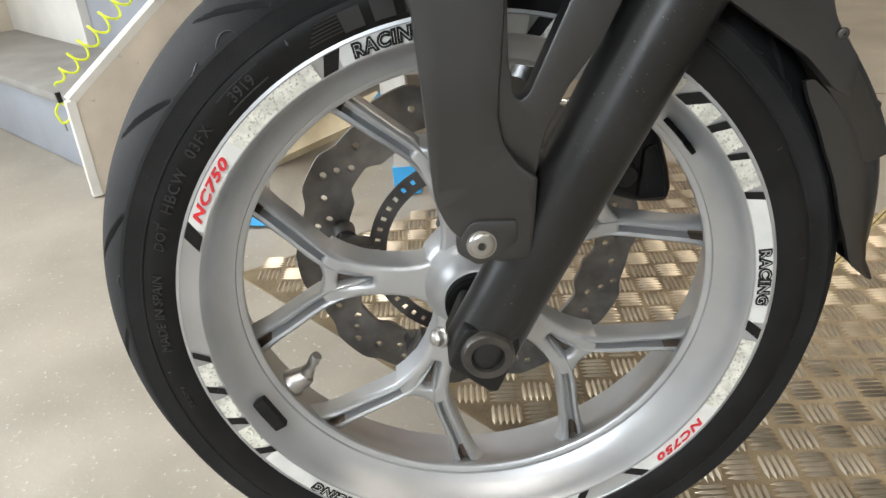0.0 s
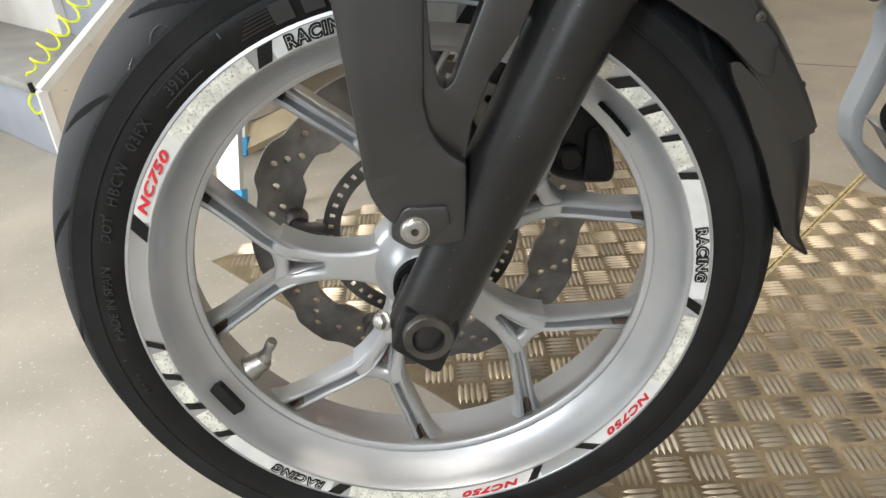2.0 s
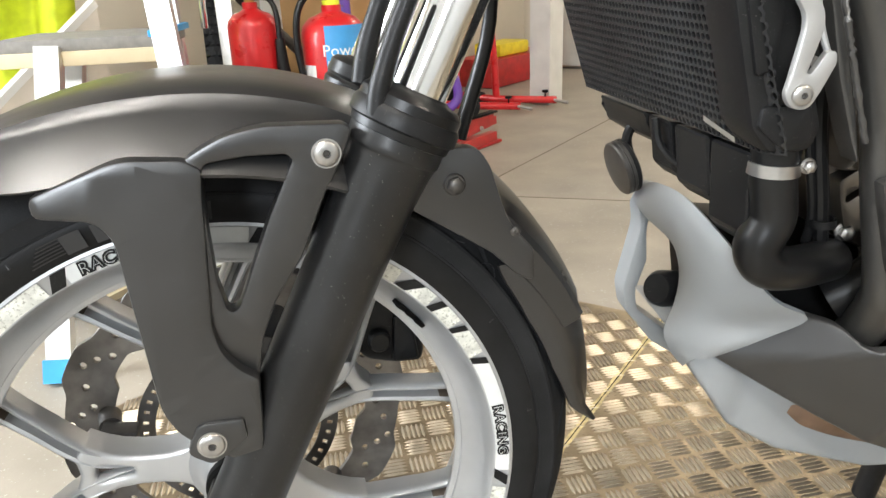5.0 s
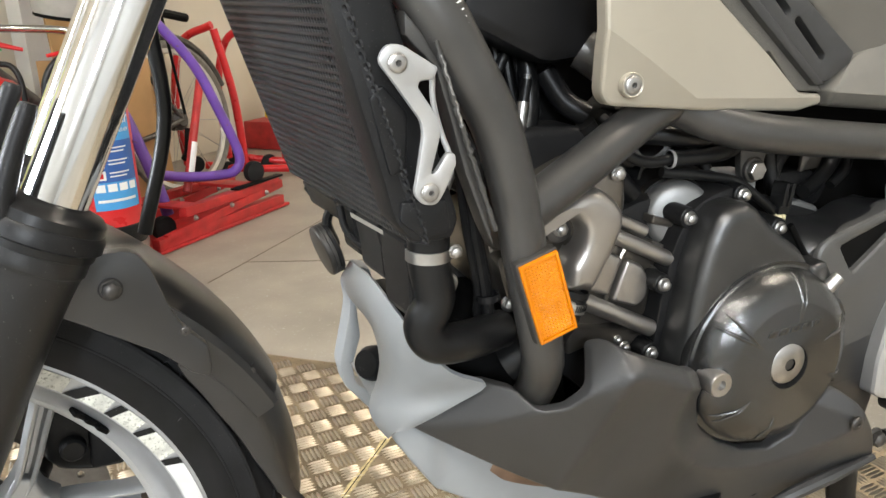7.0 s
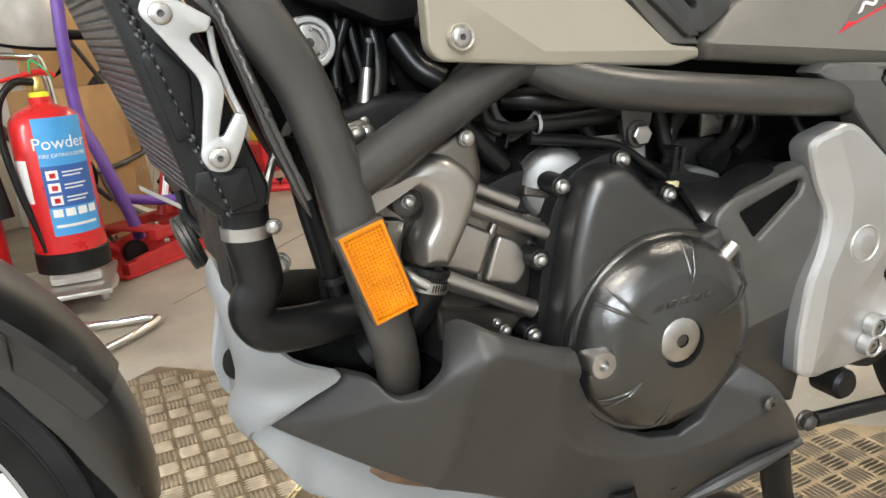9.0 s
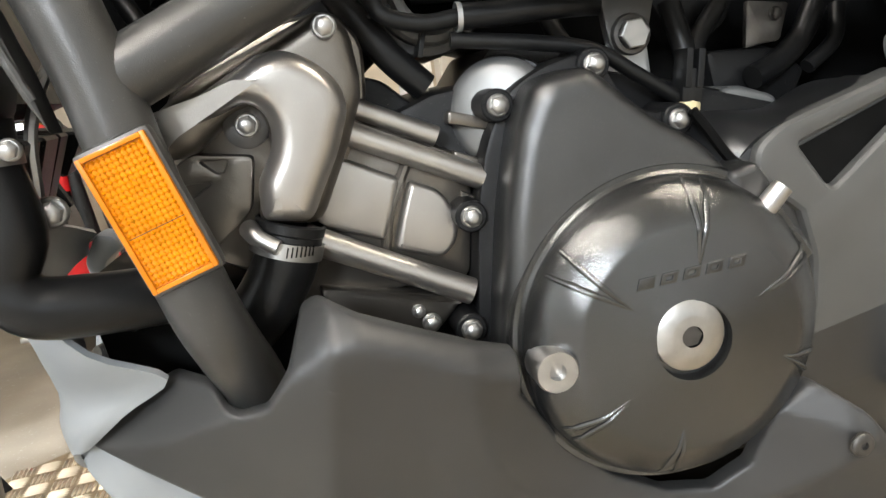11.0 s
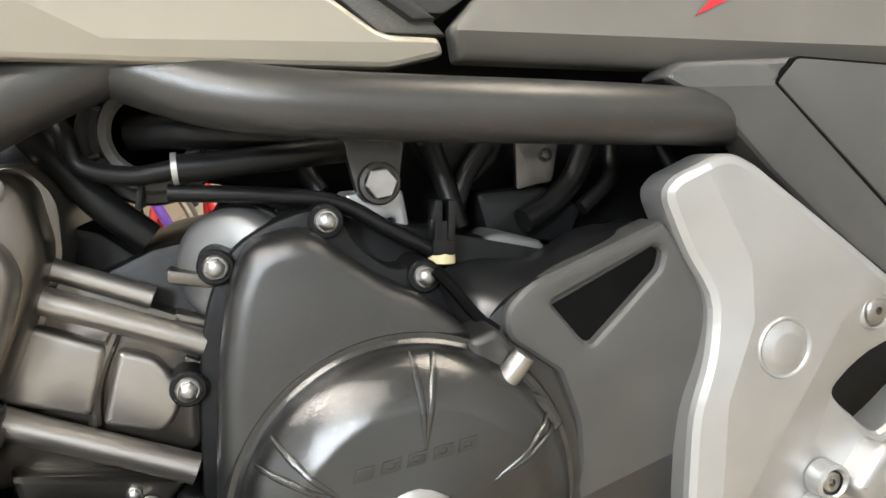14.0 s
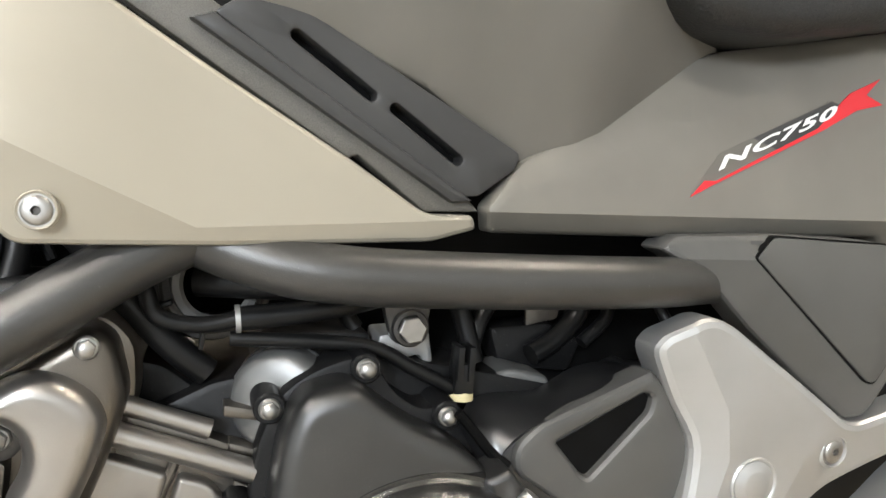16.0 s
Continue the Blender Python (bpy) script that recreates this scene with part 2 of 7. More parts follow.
def sweep(path, section, scales=None, up=(0, -1, 0), bm=None, closed=True):
    """A section (pairs: sideways, along up) carried along a path."""
    bm = bm or bmesh.new()
    rings, up = [], Vector(up)
    for i, p in enumerate(path):
        d = (path[min(i + 1, len(path) - 1)] - path[max(i - 1, 0)]).normalized()
        side = d.cross(up).normalized()
        u = side.cross(d).normalized()
        s = scales[i] if scales else 1
        sa, sb = s if isinstance(s, tuple) else (s, s)
        rings.append([bm.verts.new(p + side * (a * sa) + u * (b * sb)) for a, b in section])
    for a, b in zip(rings, rings[1:]):
        bridge(bm, a, b)
    if closed:
        bm.faces.new(rings[0])
        bm.faces.new(rings[-1][::-1])
    return bm


def tube(pts, r, seg=16, n=6, bm=None, smooth=True, up=None):
    path = smooth_path(pts, n) if smooth else [Vector(p) for p in pts]
    d = path[-1] - path[0]
    if up is None:
        up = (0, -1, 0) if abs(d.normalized().y) < 0.8 else (0, 0, 1)
    sec = [(math.cos(2 * math.pi * k / seg), math.sin(2 * math.pi * k / seg)) for k in range(seg)]
    if isinstance(r, (list, tuple)):
        m = len(path) - 1
        rs = [np.interp(i / m, np.linspace(0, 1, len(r)), r) for i in range(m + 1)]
    else:
        rs = [r] * len(path)
    return sweep(path, sec, [float(x) for x in rs], up, bm)


def lathe(profile, centre=(0, 0, 0), axis=(0, -1, 0), seg=48, bm=None, closed=False):
    """Pairs of radius and height along the axis, turned about it."""
    bm = bm or bmesh.new()
    q = Vector(axis).to_track_quat("Z", "Y").to_matrix()
    c = Vector(centre)
    rings = []
    for r, h in profile:
        if r < 1e-6:
            rings.append([bm.verts.new(c + q @ Vector((0, 0, h)))])
        else:
            rings.append([bm.verts.new(c + q @ Vector((r * math.cos(2 * math.pi * k / seg), r * math.sin(2 * math.pi * k / seg), h))) for k in range(seg)])
    pairs = list(zip(rings, rings[1:])) + ([(rings[-1], rings[0])] if closed else [])
    for a, b in pairs:
        for k in range(seg):
            if len(a) == 1 and len(b) == 1:
                continue
            if len(a) == 1:
                bm.faces.new((a[0], b[k - 1], b[k]))
            elif len(b) == 1:
                bm.faces.new((a[k - 1], a[k], b[0]))
            else:
                bm.faces.new((a[k - 1], a[k], b[k], b[k - 1]))
    return bm


def prism(bm, centre, axis, sides, r, h, turn=0.0, chamfer=0.15):
    """A hexagon or so, standing on its base along an axis."""
    q = Vector(axis).to_track_quat("Z", "Y").to_matrix()
    rings = []
    for rr, hh in ((r, 0), (r, h * (1 - chamfer)), (r * (1 - chamfer), h)):
        rings.append([bm.verts.new(Vector(centre) + q @ Vector((rr * math.cos(turn + 2 * math.pi * k / sides), rr * math.sin(turn + 2 * math.pi * k / sides), hh))) for k in range(sides)])
    for a, b in zip(rings, rings[1:]):
        bridge(bm, a, b)
    bm.faces.new(rings[-1])
    return bm


def bolt(centre, r, parent, axis=(0, -1, 0), kind="hex", mat=None, name="bolt", label=""):
    """A bolt on a surface: a washer flange and a hexagon head with a domed top, or a button head with a hexagon socket."""
    bm = bmesh.new()
    if kind == "hex":
        lathe([(0, 0), (r, 0), (r, r * 0.15), (r * 0.86, r * 0.3), (0, r * 0.3)], centre, axis, 20, bm)
        prism(bm, Vector(centre) + Vector(axis) * r * 0.28, axis, 6, r * 0.78, r * 0.6, 0.3)
        lathe([(r * 0.66, 0.86 * r), (r * 0.5, 1.0 * r), (r * 0.3, 1.08 * r), (0, 1.1 * r)], centre, axis, 16, bm)
    else:
        q = Vector(axis).to_track_quat("Z", "Y").to_matrix()
        lathe([(0, 0), (r, 0), (r, r * 0.10), (r * 0.95, r * 0.22), (r * 0.80, r * 0.33), (r * 0.55, r * 0.38), (r * 0.32, r * 0.38)], centre, axis, 24, bm)
        top = [bm.verts.new(Vector(centre) + q @ Vector((r * 0.32 * math.cos(k * math.pi / 3), r * 0.32 * math.sin(k * math.pi / 3), r * 0.385))) for k in range(6)]
        low = [bm.verts.new(Vector(centre) + q @ Vector((r * 0.28 * math.cos(k * math.pi / 3), r * 0.28 * math.sin(k * math.pi / 3), r * 0.10))) for k in range(6)]
        bridge(bm, top, low)
        # Socket floor in darker steel: the recess's shade is put into its colour.
        bm.faces.new(low).material_index = 1
        lathe([(r * 0.98, 0.0), (r * 1.12, 0.0), (r * 1.12, r * 0.10), (r * 0.98, r * 0.10)], centre, axis, 24, bm)
    ob = part(name, bm, mat or M_STEEL, parent, label)
    ob.data.materials.append(M_DARKSTEEL)
    return ob


def block(lo, hi, bevel=0.003, bm=None, m=None):
    """A box with rounded edges."""
    bm = bm or bmesh.new()
    made = bmesh.ops.create_cube(bm, size=1.0, matrix=Matrix.LocRotScale([(a + b) / 2 for a, b in zip(lo, hi)], None, [b - a for a, b in zip(lo, hi)]))
    vs = made["verts"]
    if bevel:
        es = list({e for v in vs for e in v.link_edges})
        res = bmesh.ops.bevel(bm, geom=es, offset=bevel, segments=2, profile=0.6, affect="EDGES")
        vs = [v for v in bm.verts if v in set(res["verts"]) or v in set(x for x in vs if x.is_valid)]
    if m is not None:
        bmesh.ops.transform(bm, matrix=m, verts=list({v for v in vs if v.is_valid}))
    return bm


def words(text, height, depth=0.0004, outline=0.0, spacing=1.0, shear=0.0):
    """The mesh of a line of writing, lying in x and y with its middle at the origin: vertices and faces."""
    cu = bpy.data.curves.new("t", "FONT")
    cu.body, cu.size, cu.extrude, cu.space_character, cu.shear = text, height * 1.37, depth, spacing, shear
    cu.align_x, cu.align_y, cu.resolution_u, cu.offset = "CENTER", "CENTER", 3, outline
    ob = bpy.data.objects.new("t", cu)
    scene.collection.objects.link(ob)
    me = bpy.data.meshes.new_from_object(ob.evaluated_get(bpy.context.evaluated_depsgraph_get()))
    bm = bmesh.new()
    bm.from_mesh(me)
    bpy.data.objects.remove(ob)
    bpy.data.curves.remove(cu)
    bpy.data.meshes.remove(me)
    return bm


def lay(bm, place):
    """Moves every vertex of a mesh by a function of its place."""
    for v in bm.verts:
        v.co = place(v.co.copy())
    return bm


# ---- the room ----
def room_box(name, lo, hi, mat, label, kind="structure", bevel=0.0, category="wall"):
    ob = part(name, block(lo, hi, bevel, m=ROOM), mat)
    return tagged(ob, label, category, kind=kind)


def wall_with_opening(name, along, at, lo, hi, o_lo, o_hi, z_lo, z_hi, label, height=2.8, thick=0.2):
    """A wall along the room's u or v axis with one opening through it."""
    bm = bmesh.new()
    for a, b, z0, z1 in ((lo, o_lo, 0, height), (o_hi, hi, 0, height), (o_lo, o_hi, 0, z_lo), (o_lo, o_hi, z_hi, height)):
        if b - a < 0.01 or z1 - z0 < 0.01:
            continue
        if along == "v":
            block((at - thick, a, z0), (at, b, z1), 0, bm)
        else:
            block((a, at - thick, z0), (b, at, z1), 0, bm)
    bmesh.ops.transform(bm, matrix=ROOM, verts=bm.verts)
    bmesh.ops.remove_doubles(bm, verts=bm.verts, dist=0.0005)
    return tagged(part(name, bm, M_WALL if name == "wall_west" else M_GREYWALL), label, "wall", kind="structure")


# South, east walls and ceiling lie out of view; greys picked to shape bounce.
UW, VN, US, VS = -2.37, 4.5, 3.4, -3.4
wall_with_opening("wall_west", "v", UW, VS - 0.2, VN, -3.0, -1.0, 0.8, 2.3, "cream painted workshop wall with a window opening")
wall_with_opening("wall_south", "u", VS, UW, US, 1.55, 2.25, 1.60, 2.40, "unseen workshop wall, grey to shape bounce light, with a high window opening")
room_box("wall_north", (UW - 0.2, VN, 0), (US, VN + 0.2, 2.8), M_WALL, "cream painted workshop wall behind the stands")
room_box("wall_east", (US, VS - 0.2, 0), (US + 0.2, VN + 0.2, 2.8), M_GREYWALL, "unseen workshop wall, pale grey to shape bounce light")
room_box("ceiling", (UW - 0.2, VS - 0.2, 2.8), (US + 0.2, VN + 0.2, 2.95), M_DULLWALL, "unseen workshop ceiling, dull grey to limit bounce light", category="ceiling")
room_box("floor", (UW - 6, VS - 9, -0.2), (US + 2, VN + 2, -0.003), M_CONCRETE, "worn beige painted concrete workshop floor", category="floor")

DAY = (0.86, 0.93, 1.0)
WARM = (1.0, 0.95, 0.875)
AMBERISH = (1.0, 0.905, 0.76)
lamp("window_light", ROOM @ pose(UW - 0.1, -2.0, 1.55, 90, 0, -90), 2.0, 1.5, 400, DAY)
lamp("high_window_light", ROOM @ pose(1.9, VS - 0.1, 2.0, 90, 0, 0), 0.7, 0.8, 190, DAY)


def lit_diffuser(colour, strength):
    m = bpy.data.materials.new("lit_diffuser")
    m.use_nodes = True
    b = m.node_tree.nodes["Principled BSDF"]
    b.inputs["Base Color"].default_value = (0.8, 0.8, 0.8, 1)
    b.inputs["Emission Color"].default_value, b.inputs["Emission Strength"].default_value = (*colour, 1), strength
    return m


# Lamps out of view: batten and rods assumed, places set from warm reflections.
def unseen_ceiling_light(u, v, strength, colour):
    ob = thing("unseen_ceiling_light", "assumed white batten ceiling light, out of view, hung on two rods", "ceiling light", "ceiling lights")
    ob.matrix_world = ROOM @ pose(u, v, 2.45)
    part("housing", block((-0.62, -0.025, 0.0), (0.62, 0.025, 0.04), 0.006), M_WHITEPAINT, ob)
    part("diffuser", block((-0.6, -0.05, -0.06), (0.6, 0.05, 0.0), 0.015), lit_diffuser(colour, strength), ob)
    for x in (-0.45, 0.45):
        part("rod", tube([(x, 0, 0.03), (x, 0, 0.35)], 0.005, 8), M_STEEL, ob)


# First two are added in the north for a warmer floor and mudguard highlight.
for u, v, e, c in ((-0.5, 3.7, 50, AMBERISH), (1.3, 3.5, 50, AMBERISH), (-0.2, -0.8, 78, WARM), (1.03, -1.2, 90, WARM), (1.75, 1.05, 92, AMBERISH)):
    unseen_ceiling_light(u, v, e, c)


# ---- the tread plate on the floor ----
M_JOINTDIRT = material("yellow_dirt", (0.50, 0.40, 0.20), 0.8, vary=0.3, scale=90)


def tread_plate():
    ob = thing("tread_plate", "dirty aluminium five-bar tread plate lying on the concrete floor", "metal plate", kind="structure")
    sheets = (pose(0.5633, 0.3651, 0, 0, 0, 4.9), pose(0.4046, 0.7117, 0, 0, 0, 4.9))
    edge = [(-0.40, 0.48), (0.07, 0.09), (0.85, -0.565), (2.4, -1.86), (3.2, -0.90), (1.45, 0.14), (0.318, 1.065), (0.265, 1.02)]
    bm = bmesh.new()
    vs = [bm.verts.new((x, y, -0.0005)) for x, y in edge]
    lo = [bm.verts.new((x, y, -0.003)) for x, y in edge]
    bm.faces.new(vs)
    bridge(bm, vs, lo)
    part("sheet", bm, M_PLATE, ob)

    def inside(x, y):
        k = False
        for (x0, y0), (x1, y1) in zip(edge, edge[1:] + edge[:1]):
            if (y0 > y) != (y1 > y) and x < (x1 - x0) * (y - y0) / (y1 - y0) + x0:
                k = not k
        return k

    verts, faces = [], []
    P = 0.0424
    for i, j in itertools.product(range(-26, 44), range(-36, 24)):
        for left, m in enumerate(sheets):
            c = m @ Vector((i * P, j * P, 0))
            side = (c.y - 0.295) - 1.197 * (c.x - 0.429)
            if (side > 0) != bool(left) or abs(side) < 0.012:
                continue
            if c.x > 2.2 or not inside(c.x, c.y) or not inside(c.x + 0.01, c.y + 0.01) or not inside(c.x - 0.01, c.y - 0.01):
                continue
            for k in range(5):
                o = (k - 2) * P * 0.185
                d, w = Vector((1, 0, 0)), Vector((0, 1, 0))
                if (i + j) % 2 == 0:
                    d, w = w, d
                d, w = m.to_3x3() @ d, m.to_3x3() @ w
                cc = c + w * o
                half = P * (0.485 - 0.03 * abs(k - 2) / 2)
                n = len(verts)
                for a, b, z in ((-1, 0, 0), (-0.55, -1, 0), (0.55, -1, 0), (1, 0, 0), (0.55, 1, 0), (-0.55, 1, 0), (-0.6, 0, 1), (0.6, 0, 1)):
                    p = cc + d * (a * half) + w * (b * P * 0.078 + (1 - a * a) * P * 0.025)
                    verts.append((p.x, p.y, z * 0.0024 - 0.0005))
                faces += [(n, n + 1, n + 6), (n + 1, n + 2, n + 7, n + 6), (n + 2, n + 3, n + 7), (n + 3, n + 4, n + 7), (n + 4, n + 5, n + 6, n + 7), (n + 5, n, n + 6)]
    a, b = Vector((0.815, 0.757, 0)), Vector((0.225, 0.051, 0))
    w = Vector((b.y - a.y, a.x - b.x, 0)).normalized()
    rim = []
    for k in range(41):
        rim.append((a.lerp(b, k / 40), 0.006 + 0.004 * noise.noise((k * 0.7, 3, 1))))
    for name, s, z, mat in (("joint_dirt", 1.0, 0.0006, M_JOINTDIRT), ("joint_gap", 0.16, 0.0010, M_DARK)):
        bm = bmesh.new()
        rows = [[bm.verts.new(p + w * (q * d * s) + Vector((0, 0, z))) for q in (-1, 1)] for p, d in rim]
        for p, q in zip(rows, rows[1:]):
            bm.faces.new((p[0], p[1], q[1], q[0]))
        part(name, bm, mat, ob)
    me = bpy.data.meshes.new("tread_bars")
    me.from_pydata(verts, [], faces)
    me.materials.append(M_BARS)
    me.shade_smooth()
    me.set_sharp_from_angle(angle=radians(50))
    bars = new("tread_bars", me)
    bars.parent = ob
    bars["kind"] = "stuff"


tread_plate()


# ---- the motorcycle: front wheel ----
BIKE = thing("motorcycle", "champagne and black motorcycle standing on its side stand", "motorcycle")
# how the bike's own axes stand on the floor, and how its fork and front wheel are steered within them
BIKE.matrix_basis = Matrix(((0.99115, 0.00000, 0.13274, -0.00154), (0.00228, 0.99985, -0.01703, 0.00020), (-0.13272, 0.01718, 0.99100, -0.01152), (0.00000, 0.00000, 0.00000, 1.00000)))
STEER = Matrix(((0.98971, -0.12240, -0.07409, 0.03382), (0.12577, 0.99114, 0.04267, -0.05315), (0.06821, -0.05155, 0.99634, -0.00841), (0.00000, 0.00000, 0.00000, 1.00000)))


def steered(ob):
    ob.matrix_basis = STEER @ ob.matrix_basis
    return ob


CX, CZ = -0.003, 0.326


def polar(r, a, y):
    return Vector((CX + r * math.cos(a), y, CZ + r * math.sin(a)))


def tyre_mesh():
    prof = [(0.2245, -0.047), (0.229, -0.053), (0.236, -0.0575), (0.246, -0.0602), (0.257, -0.0605), (0.266, -0.0592), (0.2685, -0.0596), (0.271, -0.0585)]
    for k in range(121):
        a = radians(-68 + 136 * k / 120)
        prof.append((0.2365 + 0.0635 * math.cos(a), 0.062 * math.sin(a)))
    prof += [(r, -y) for r, y in prof[:8][::-1]]
    seg = 900
    verts, faces, sunk = [], [], set()
    n = len(prof)
    for i in range(seg):
        th = 2 * math.pi * i / seg
        for k, (r, y) in enumerate(prof):
            d = 0.0
            if 9 < k < n - 10:
                s = (k - 10) / (n - 21)
                for off, flip in ((0.0, False), (math.pi / 18, True)):
                    ss = 1 - s if flip else s
                    ph = ((th + off) * 18 / (2 * math.pi)) % 1.0
                    mid = 0.05 + 0.40 * ph
                    wid = 0.019 * math.sin(math.pi * min(1, max(0, (ph - 0.02) / 0.64)))
                    if 0.02 < ph < 0.66 and abs(ss - mid) < wid:
                        d = max(d, 0.0065 * min(1.0, (wid - abs(ss - mid)) / 0.004))
            rr = r - d
            if d > 0.0010:
                sunk.add(len(verts))
            verts.append(polar(rr, th, y))
    for i in range(seg):
        for k in range(n - 1):
            a, b = i * n + k, ((i + 1) % seg) * n + k
            faces.append((a, b, b + 1, a + 1))
    me = bpy.data.meshes.new("tyre")
    me.from_pydata(verts, [], faces)
    bm = bmesh.new()
    bm.from_mesh(me)
    bpy.data.meshes.remove(me)
    bm.verts.ensure_lookup_table()
    # Groove floors take the blacker rubber: their shade is put into the colour.
    for f in bm.faces:
        if all(v.index in sunk for v in f.verts):
            f.material_index = 1
    return bm


wheel_prof = [(0.226, -0.048), (0.2315, -0.0540), (0.2320, -0.0556), (0.2295, -0.0562), (0.2285, -0.0553), (0.2155, -0.0535), (0.2135, -0.051), (0.2115, -0.046), (0.205, -0.034), (0.198, -0.0275), (0.1945, -0.0250), (0.1940, -0.0228), (0.1915, -0.0222), (0.1895, -0.0205), (0.1893, -0.0170), (0.1915, -0.0135), (0.197, -0.004), (0.2055, 0.014), (0.2115, 0.030), (0.2140, 0.0465), (0.2155, 0.0535), (0.2285, 0.0553), (0.231, 0.0535), (0.226, 0.048)]
FRONT = part("front_wheel", lathe([(r, -y) for r, y in wheel_prof], (CX, 0, CZ), (0, -1, 0), 160), M_RIM, BIKE, "silver cast front wheel with five forked spokes", 40)
part("tyre", tyre_mesh(), M_TYRE, FRONT, "black road tyre with curved tread grooves", 30).data.materials.append(M_TYRE_SIDE_GROOVE)


def band(r0, r1, a0, a1, y0, y1, n=24, skew0=0.0, skew1=0.0):
    """A thin strip on the wheel's face between two radii and two angles (degrees)."""
    bm = bmesh.new()
    rows = []
    for k in range(n + 1):
        t = k / n
        row = []
        for r, y, s0, s1 in ((r0, y0, 0, 0), (r1, y1, skew0, skew1)):
            a = radians((a0 + s0) * (1 - t) + (a1 + s1) * t)
            row.append(bm.verts.new(polar(r, a, y)))
        rows.append(row)
    for p, q in zip(rows, rows[1:]):
        bm.faces.new((p[0], p[1], q[1], q[0]))
    return bm


# the sidewall ring with its lettering
bm = bmesh.new()
prof = [(0.2305, -0.0548), (0.236, -0.0582), (0.244, -0.0607), (0.2520, -0.0612), (0.2535, -0.0604)]
lathe([(r, -y) for r, y in prof], (CX, 0, CZ), (0, -1, 0), 160, bm)
part("sidewall", bm, M_TYRE_SIDE_GROOVE, FRONT, "blacker tyre sidewall with raised writing")


part("sidewall_ring", lathe([(r, -y) for r, y in ((0.2536, -0.0600), (0.2542, -0.0613), (0.2552, -0.0613), (0.2560, -0.0600))], (CX, 0, CZ), (0, -1, 0), 160), M_TYRE, FRONT)


def on_rim(text, deg, r, h, y, mat, name, out=True, depth=0.0003, spacing=1.0, shear=0.0, outline=0.0, wide=1.0):
    """Writing along the wheel; out: the letters' tops point outwards."""
    bm = words(text, h, depth, outline, spacing, shear)

    def place(p):
        rr = r + (p.y if out else -p.y)
        a = radians(deg) - (p.x if out else -p.x) * wide / r
        return polar(rr, a, y - p.z)
    lay(bm, place)
    return part(name, bm, mat, FRONT)


M_RELIEF = material("raised_rubber", (0.020, 0.020, 0.021), 0.42, vary=0.2)
on_rim("MADE IN SPAIN", 178, 0.2435, 0.0072, -0.0612, M_RELIEF, "raised_writing", depth=0.0006)
on_rim("DOT", 162.5, 0.2435, 0.0072, -0.0612, M_RELIEF, "raised_writing", depth=0.0006, spacing=1.1)
on_rim("HBCW", 153.5, 0.2435, 0.0082, -0.0612, M_RELIEF, "raised_writing", depth=0.0006, spacing=1.15)
on_rim("03FX", 143.5, 0.2435, 0.0082, -0.0612, M_RELIEF, "raised_writing", depth=0.0006, spacing=1.15)
on_rim("3919", 132, 0.2435, 0.0080, -0.0612, M_RELIEF, "raised_writing", depth=0.0006)
on_rim("ROAD 5", 250, 0.2430, 0.0080, -0.0612, M_RELIEF, "raised_writing", depth=0.0006)
on_rim("ZR A2P 9", 196.5, 0.2440, 0.0040, -0.0612, M_RELIEF, "raised_writing", depth=0.0005)


def shoulder(r):
    """How far out the tyre's side stands at a radius."""
    return -0.062 * math.sqrt(max(0.0, 1 - ((r - 0.2365) / 0.0635) ** 2))


def tyre_line(pts, name="raised_line", w=0.0005):
    part(name, tube([polar(r, radians(a), shoulder(r) - 0.0002) for a, r in pts], w, 6, 2), M_RELIEF, FRONT)


for a in (129.3, 173.5, 41.1, 262.0, 222.0):
    tyre_line([(a + 2.0 * math.cos(k * math.pi / 8), 0.2672 + 0.0088 * math.sin(k * math.pi / 8)) for k in range(17)], "raised_ring")
for a in (135.0, 180.2, 268.5, 48.0):
    for k in range(3):
        tyre_line([(a + 1.6 + 0.6 * k, 0.2600 + 0.0045 * k), (a - 1.6 + 0.6 * k, 0.2650 + 0.0045 * k)])
for a in (160.0, 190.5, 122.0, 233.5, 34.0, 12.0, 301.0):
    tyre_line([(a, 0.2465), (a, 0.2600), (a + 0.2, 0.2620)], "wear_mark", 0.0008)
    tyre_line([(a - 1.0, 0.2548), (a + 1.0, 0.2552)], "wear_mark", 0.0008)
for a0, a1 in ((136.5, 127.5),):
    for r in (0.2380, 0.2490):
        tyre_line([(a0 + (a1 - a0) * k / 6, r) for k in range(7)], "raised_frame")
for a in range(264, 290, 4):
    part("raised_mark", band(0.2385, 0.2495, a, a + 2.6, -0.0618, -0.0622, 4), M_RELIEF, FRONT)
for a in range(90, 112, 5):
    part("raised_mark", band(0.2360, 0.2495, a, a + 3.4, -0.0614, -0.0622, 4), M_RELIEF, FRONT)
for k in range(6):
    part("raised_mark", band(0.2375 + 0.0022 * k, 0.2385 + 0.0022 * k, 113.5, 119.5 - 0.5 * k, -0.0614, -0.0618, 4), M_RELIEF, FRONT)

# decals: white arcs, worn arcs, black wedges and red marks
YD0, YD1 = -0.0546, -0.0562


def decal(a0, a1, mat, s0=0.0, s1=0.0, name="decal", up=0.0):
    part(name, band(0.2165, 0.2288, a0, a1, YD0 - up, YD1 - up, max(4, int(abs(a1 - a0) / 2)), s0, s1), mat, FRONT)


